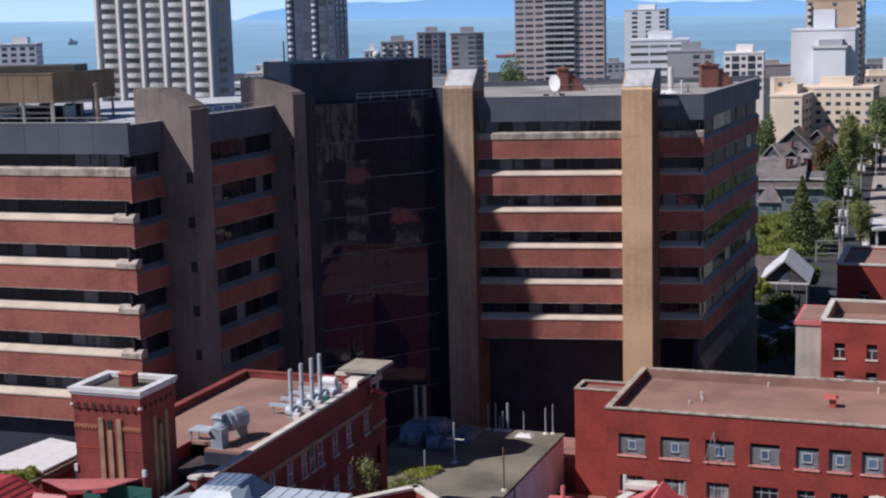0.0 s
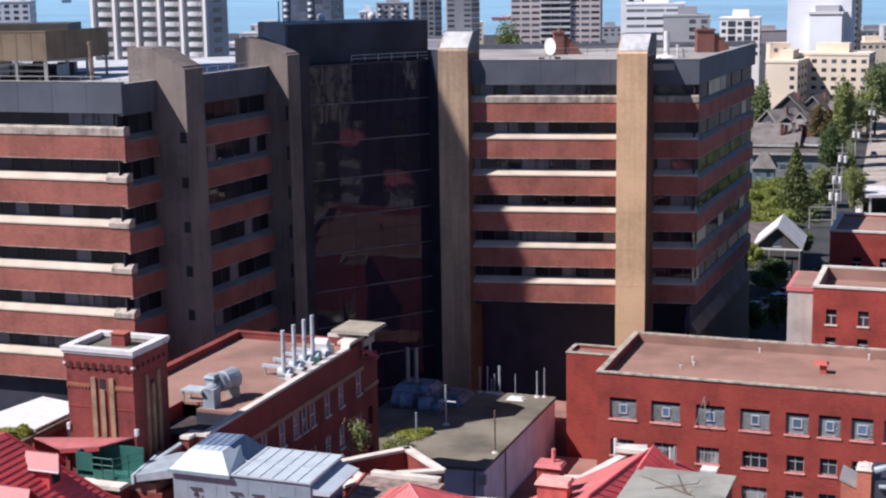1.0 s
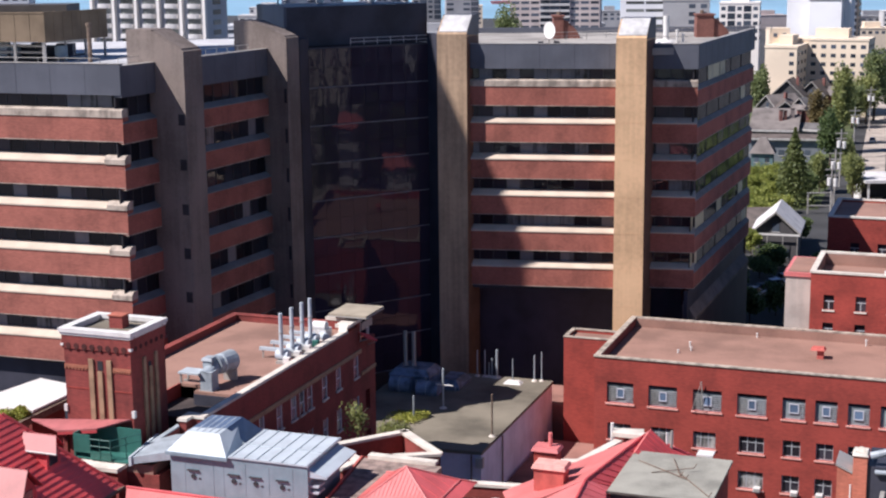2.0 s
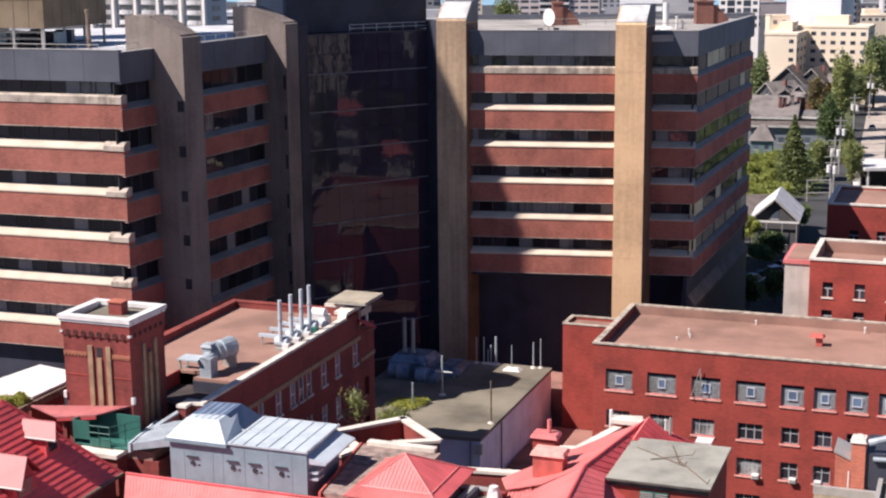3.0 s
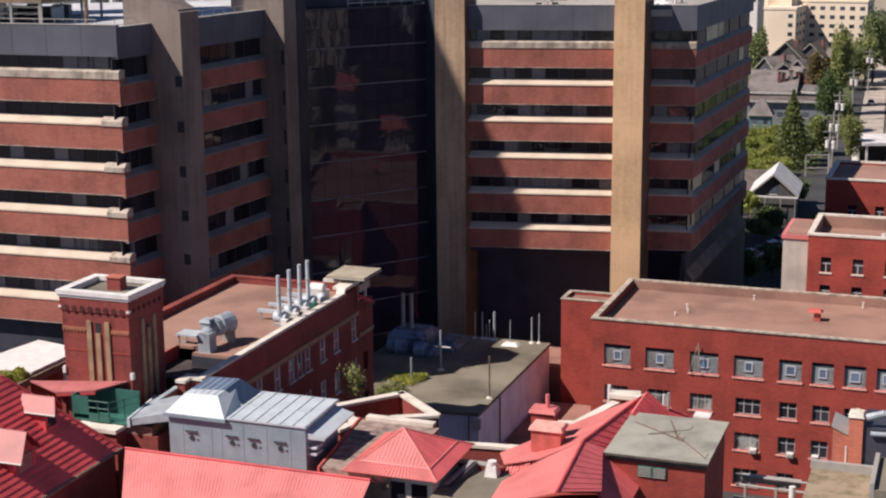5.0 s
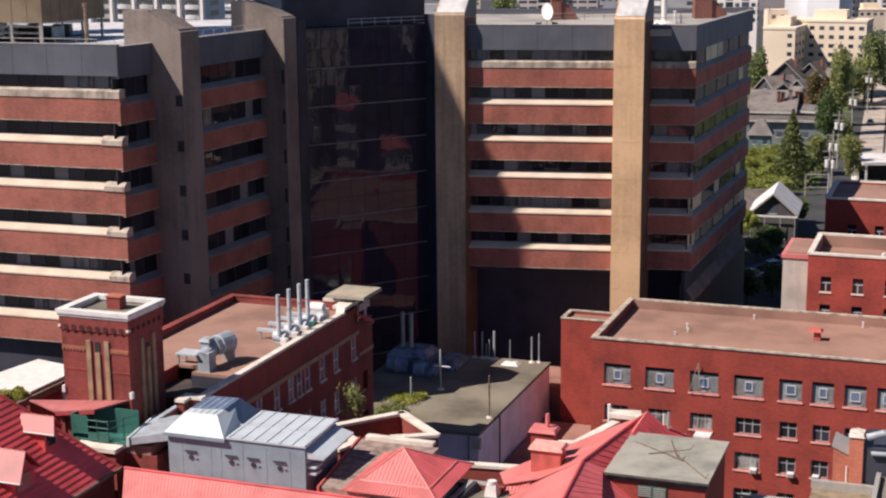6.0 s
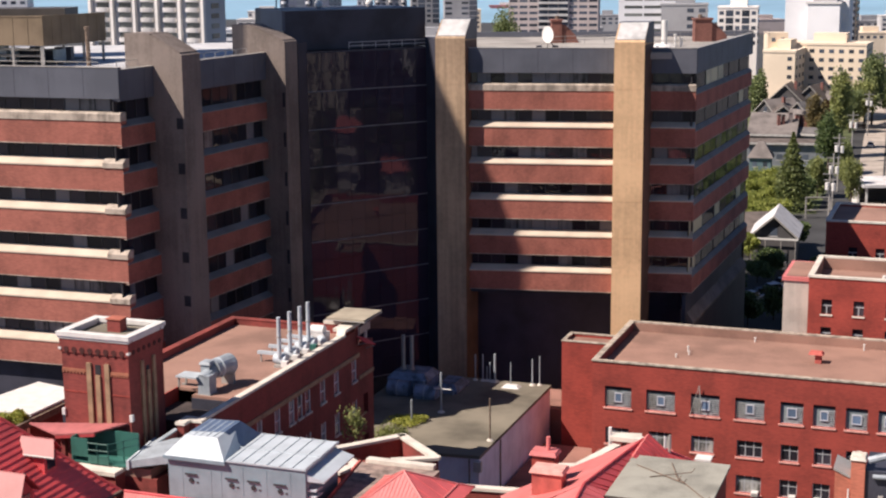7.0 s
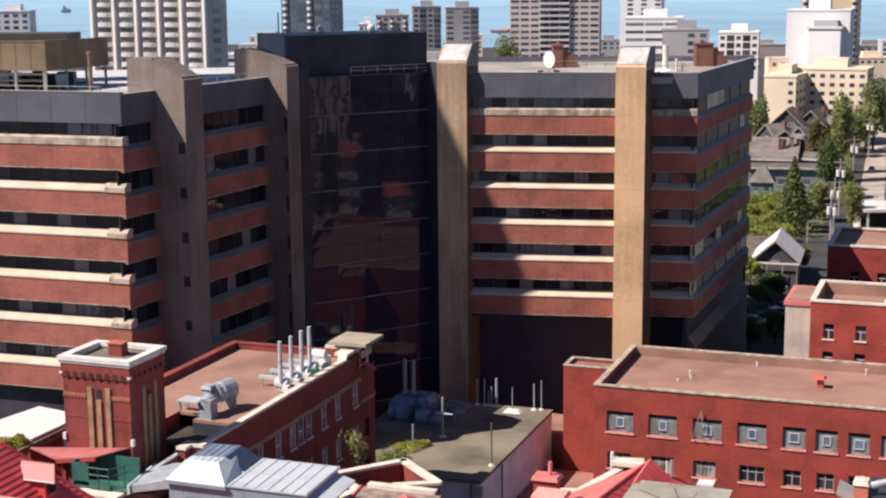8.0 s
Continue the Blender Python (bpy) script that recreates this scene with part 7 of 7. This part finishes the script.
LEAF_H = leaf_mat("bright_hedge_leaves", (0.14, 0.18, 0.03), (0.42, 0.44, 0.1))
LEAF_B = leaf_mat("bright_planting_leaves", (0.2, 0.24, 0.04), (0.5, 0.48, 0.1))
LEAF_S = leaf_mat("spruce_needles", (0.07, 0.1, 0.03), (0.24, 0.27, 0.09))
LEAF_D = leaf_mat("conifer_needles", (0.05, 0.09, 0.03), (0.16, 0.21, 0.07))
BARK = mat("bark", (0.09, 0.065, 0.045), 0.9, var=0.3, scale=2.0)


def leaves_mesh(name, centres, sizes, material, seed):
    """Many small bent leaves, each four corners, scattered at the centres given."""
    rng = np.random.default_rng(seed)
    k = len(centres)
    a = rng.normal(size=(k, 3))
    a /= np.linalg.norm(a, axis=1)[:, None]
    b = np.cross(a, rng.normal(size=(k, 3)))
    b /= np.linalg.norm(b, axis=1)[:, None]
    s = np.asarray(sizes)[:, None]
    c = np.asarray(centres)
    v = np.stack([c - a * s, c + b * s * 0.6, c + a * s, c - b * s * 0.6], 1).reshape(-1, 3)
    f = np.arange(4 * k).reshape(k, 4)
    me = bpy.data.meshes.new(name)
    me.from_pydata(v.tolist(), [], f.tolist())
    me.materials.append(material)
    return me


def tree(x, y, z, h, r, label, material, seed, leaves=1500, kind="broad", name="tree", leaf=0.5):
    leaves, leaf = int(leaves * 2.6), leaf * 0.6
    rng = np.random.default_rng(seed)
    t = thing(name, x, y, z, label, "tree" if name == "tree" else "shrub", "trees along the lane" if name == "tree" else "")
    trunk = tube((x, y, z), (x, y, z + h * 0.55), max(0.05, h * 0.018), 8, max(0.03, h * 0.008))
    for i in range(5):
        a = 2.4 * i + seed
        z0 = z + h * (0.25 + 0.06 * i)
        tube((x, y, z0), (x + r * 0.6 * math.cos(a), y + r * 0.6 * math.sin(a), z0 + h * 0.22), h * 0.008 + 0.02, 6, 0.02, trunk)
    part("trunk", trunk, BARK, t)
    if kind == "conifer":
        f = rng.random(leaves) ** 0.8
        tier = np.abs(((f * 13) % 1) - 0.15)
        rad = r * (1 - f) * (1 - 0.45 * tier) * np.sqrt(rng.random(leaves)) * (0.8 + 0.4 * rng.random(leaves))
        ang = rng.random(leaves) * 2 * np.pi
        c = np.stack([x + rad * np.cos(ang), y + rad * np.sin(ang), z + h * (0.06 + 0.94 * f) - rad * 0.25], 1)
    else:
        blobs = 16
        bc = rng.normal(size=(blobs, 3))
        bc /= np.linalg.norm(bc, axis=1)[:, None]
        bc *= (rng.random((blobs, 1)) ** 0.5) * 0.66
        which = rng.integers(0, blobs, leaves)
        d = rng.normal(size=(leaves, 3))
        d /= np.linalg.norm(d, axis=1)[:, None]
        p = bc[which] + d * (0.26 + 0.3 * rng.random(blobs))[which][:, None] * rng.random((leaves, 1)) ** 0.6
        lo = 0.1 if name == "tree" else 0.0
        c = np.stack([x + p[:, 0] * r, y + p[:, 1] * r, z + h * (lo + (1 - lo) * (0.5 + 0.5 * p[:, 2]))], 1)
    put("crown", leaves_mesh("crown", c, leaf * (0.6 + 0.8 * rng.random(leaves)), material, seed), t)
    return t


tree(72.0, 301, 0, 16.2, 6.2, "spruce tree beside the gardens", LEAF_S, 1, 3600, "conifer", leaf=0.5)
tree(103.2, 381, 0, 25.5, 4.2, "tall yellow-green street tree", LEAF_Y, 2, 2600, leaf=0.6)
tree(101.5, 399, 0, 16.5, 3.6, "brownish street tree among the roofs", LEAF_R, 92, 2000, leaf=0.5)
tree(92.3, 350, 0, 16.2, 3.6, "dark leafy street tree in shade", LEAF_D, 3, 2400, leaf=0.5)
tree(91.0, 328, 0, 8.5, 2.6, "yellow-green tree beside the power pole", LEAF_Y, 5, 1800, leaf=0.4)
tree(81.0, 315, 0, 10.0, 2.2, "small yellow-green garden tree", LEAF_Y, 6, 1600, leaf=0.4)
tree(77.5, 309, 0, 7.5, 3.0, "dark garden tree behind the frame", LEAF_D, 7, 1600, leaf=0.4)
tree(84.4, 301, 0, 12.6, 2.7, "yellow-green tree beside the power poles", LEAF_Y, 93, 1900, leaf=0.4)
tree(94.0, 440, 0, 21, 4.5, "tree between brick wing and yellow block", LEAF, 8, 1500, leaf=0.7)
tree(133, 455, 0, 23, 7.0, "broad tree in front of the yellow block", LEAF, 9, 2200, leaf=0.8)
tree(144, 470, 0, 20, 7.0, "broad leafy tree across the lane", LEAF, 10, 2000, leaf=0.8)
tree(128, 446, 0, 18, 5.5, "light leafy tree in front of the yellow block", LEAF_Y, 11, 1800, leaf=0.7)
tree(118.5, 384, 0, 6, 2.6, "small bright tree on the lane's far side", LEAF_Y, 12, 1200, leaf=0.45)
bright = tree(50.9, 240.5, 2.6, 4.4, 2.3, "small bright green street tree", LEAF_H, 13, 1500, leaf=0.32)
part("stem", tube((50.9, 240.5, 0), (50.9, 240.5, 2.7), 0.12, 8, 0.09), BARK, bright)
tree(54, 238.5, 0, 4.6, 3.0, "dark shaded street tree", LEAF_D, 14, 1800, leaf=0.35)
tree(62, 234, 0, 4.6, 2.8, "dark shaded street tree", LEAF_D, 15, 1800, leaf=0.35)
tree(66.0, 237, 0, 4.5, 2.6, "dark shaded street tree", LEAF_D, 17, 1800, leaf=0.35)
tree(24, 600, 0, 33, 8.5, "round green tree beyond the hospital roof", LEAF, 16, 1800, leaf=0.9)
for i, (x, y, h, r) in enumerate(((43.0, 203, 5.5, 3.0), (47.6, 207, 5.5, 3.2), (52.5, 211, 6, 3.2), (57.0, 218, 6.5, 3.4), (50.5, 232, 4.2, 3.2), (45.5, 226, 3.4, 2.8))):
    tree(x, y, 0, h, r, "dark leafy tree in the hospital's shade", LEAF_D, 90 + i, 1500, leaf=0.35)
for i, (x, y, h, r, m) in enumerate(((108, 398, 19, 4.6, LEAF_Y), (96, 350, 7, 2.2, LEAF_Y), (100.5, 365, 6.5, 2.4, LEAF), (92.5, 338, 6, 2.4, LEAF_Y), (83, 318, 6, 2.6, LEAF_D), (86.5, 338, 6.5, 2.6, LEAF), (121, 436, 15, 5, LEAF), (150, 485, 18, 7, LEAF), (139, 440, 14, 6, LEAF_D), (64, 262, 5, 3.0, LEAF_D), (124, 400, 5, 3, LEAF), (93.5, 341, 3.5, 2.0, LEAF))):
    tree(x, y, 0, h, r, "leafy green tree among the gardens", m, 60 + i, 1700, leaf=0.5)
for i, (x, y, r, h) in enumerate(((60, 285, 4.0, 4.5), (64, 284, 4.0, 4.0), (66.5, 292, 4.0, 4.8), (62, 297, 4.5, 5.2), (68, 303, 4.2, 5.4), (66, 313, 4.5, 5.5), (71, 318, 4.2, 5.6), (69, 328, 4.5, 5.2), (74, 334, 4.2, 4.6))):
    tree(x, y, 0, h, r, "bright yellow-green garden hedge", LEAF_H, 30 + i, 1500, name="hedge", leaf=0.35)
for i, (x, y, h, r) in enumerate(((104, 282, 12, 6), (114, 298, 14, 7), (126, 312, 13, 7), (112, 266, 10, 6), (137, 330, 14, 7), (101, 258, 9, 5), (129, 287, 13, 7), (142, 304, 13, 7), (120, 250, 11, 6))):
    tree(x, y, 0, h, r, "broad leafy garden tree beyond the lane", LEAF if i % 2 else LEAF_D, 140 + i, 1200, leaf=0.7)
# Out-of-view trees added to darken a band of the glass core's reflection.
for i, (x, y) in enumerate(((79, 101), (85, 106), (91, 111))):
    tree(x, y, 0, 23.5, 5.5, "unseen tall tree added to darken the core's reflection", LEAF_D, 120 + i, 1800, leaf=0.6)
gu = lambda u, v: (GRID @ Vector((u, v, 0)))[:2]
for u, v, z, h, r, lab, m, s in ((-47.6, 116.2, 8.0, 3.6, 2.2, "bright green overgrown shrub on the roof edge", LEAF_Y, 42), (-49.8, 115.5, 7.5, 3.6, 1.8, "dark green overgrown shrub", LEAF, 43), (-47.6, 120.4, 9.9, 0.7, 2.4, "low yellow-green shrub on the tan roof", LEAF_B, 44), (-70.6, 91.3, 16.0, 1.9, 1.3, "yellow-green planting beside the white canopy", LEAF_B, 45), (-69.6, 92.2, 16.2, 1.5, 0.9, "yellow-green planting beside the white canopy", LEAF_B, 46)):
    x, y = gu(u, v)
    tree(x, y, z, h, r, lab, m, s, 1300, name="shrub", leaf=0.16)
sx_, sy_ = gu(-42.6, 96.7)
slim = tree(sx_, sy_, 15.8, 4.0, 1.5, "slim bright tree between the brick wing and the court", LEAF_Y, 41, 190, name="tree", leaf=0.2)
part("stem", tube((sx_, sy_, 0), (sx_, sy_, 15.9), 0.12, 8, 0.08), BARK, slim)
pl = thing("planter_block", -72, 89.5, 0, "brick planter block below the white canopy", "planter", turned=True)
part("wall", box(-75.5, 90.3, 0, -68.9, 92.3, 16.0), BRICK_T, pl)
part("rim", box(-75.6, 90.2, 16.003, -68.8, 92.35, 16.12), COPING, pl)
for u, v, z1 in ((-49.0, 114.9, 7.6),):
    tb = thing("planting_box", u, v, 0, "brick planting box below a shrub", "planter", turned=True)
    part("wall", box(u - 1.05, v - 0.9, 0, u + 1.4, v + 0.9, z1), BRICK_T, tb)
    part("rim", box(u - 1.1, v - 0.95, z1 + 0.003, u + 1.45, v + 0.95, z1 + 0.15), BRICK_O, tb)


def car(x, y, rz, paint, label):
    t = thing("parked_car", x, y, 0, label, "car", "parked cars")
    m = pose(x, y, 0, 0, 0, rz)
    def piece(nm, bm, material, parent=t):
        return put(nm, mesh_of(nm, bm, material), parent, "", m)
    body = piece("body", loft(bmesh.new(), [(-2.2, -0.85, 0.35), (2.2, -0.85, 0.35), (2.25, -0.85, 0.8), (-2.25, -0.85, 0.9)], [(-2.2, 0.85, 0.35), (2.2, 0.85, 0.35), (2.25, 0.85, 0.8), (-2.25, 0.85, 0.9)]), paint)
    piece("cabin", loft(bmesh.new(), [(-1.7, -0.8, 0.9), (1.1, -0.8, 0.85), (0.5, -0.65, 1.45), (-1.3, -0.65, 1.45)], [(-1.7, 0.8, 0.9), (1.1, 0.8, 0.85), (0.5, 0.65, 1.45), (-1.3, 0.65, 1.45)]), PANE)
    piece("roof", box(-1.25, -0.63, 1.453, 0.45, 0.63, 1.5), paint, body)
    for wx in (-1.4, 1.4):
        for wy in (-0.86, 0.86):
            wh = piece("wheel", tube((wx, wy - 0.1, 0.33), (wx, wy + 0.1, 0.33), 0.33, 12), DARK_CLAD)
            piece("rim", tube((wx, wy - 0.11, 0.33), (wx, wy + 0.11, 0.33), 0.2, 10), METAL_L, wh)


for x, y, rz, p, lab in ((47.0, 219.5, 20, WHITE, "white parked car in building shade"), (51.8, 225.0, 20, WHITE_T, "pale parked car in building shade"), (49.4, 222.2, 20, FASCIA, "grey parked car in building shade"), (54.5, 229, 20, WHITE, "white parked car under the trees"), (117.5, 402, 72, WHITE, "white car parked on the lane"), (98.3, 352, 72, WHITE_T, "pale car parked beside the lane")):
    car(x, y, rz, p, lab)
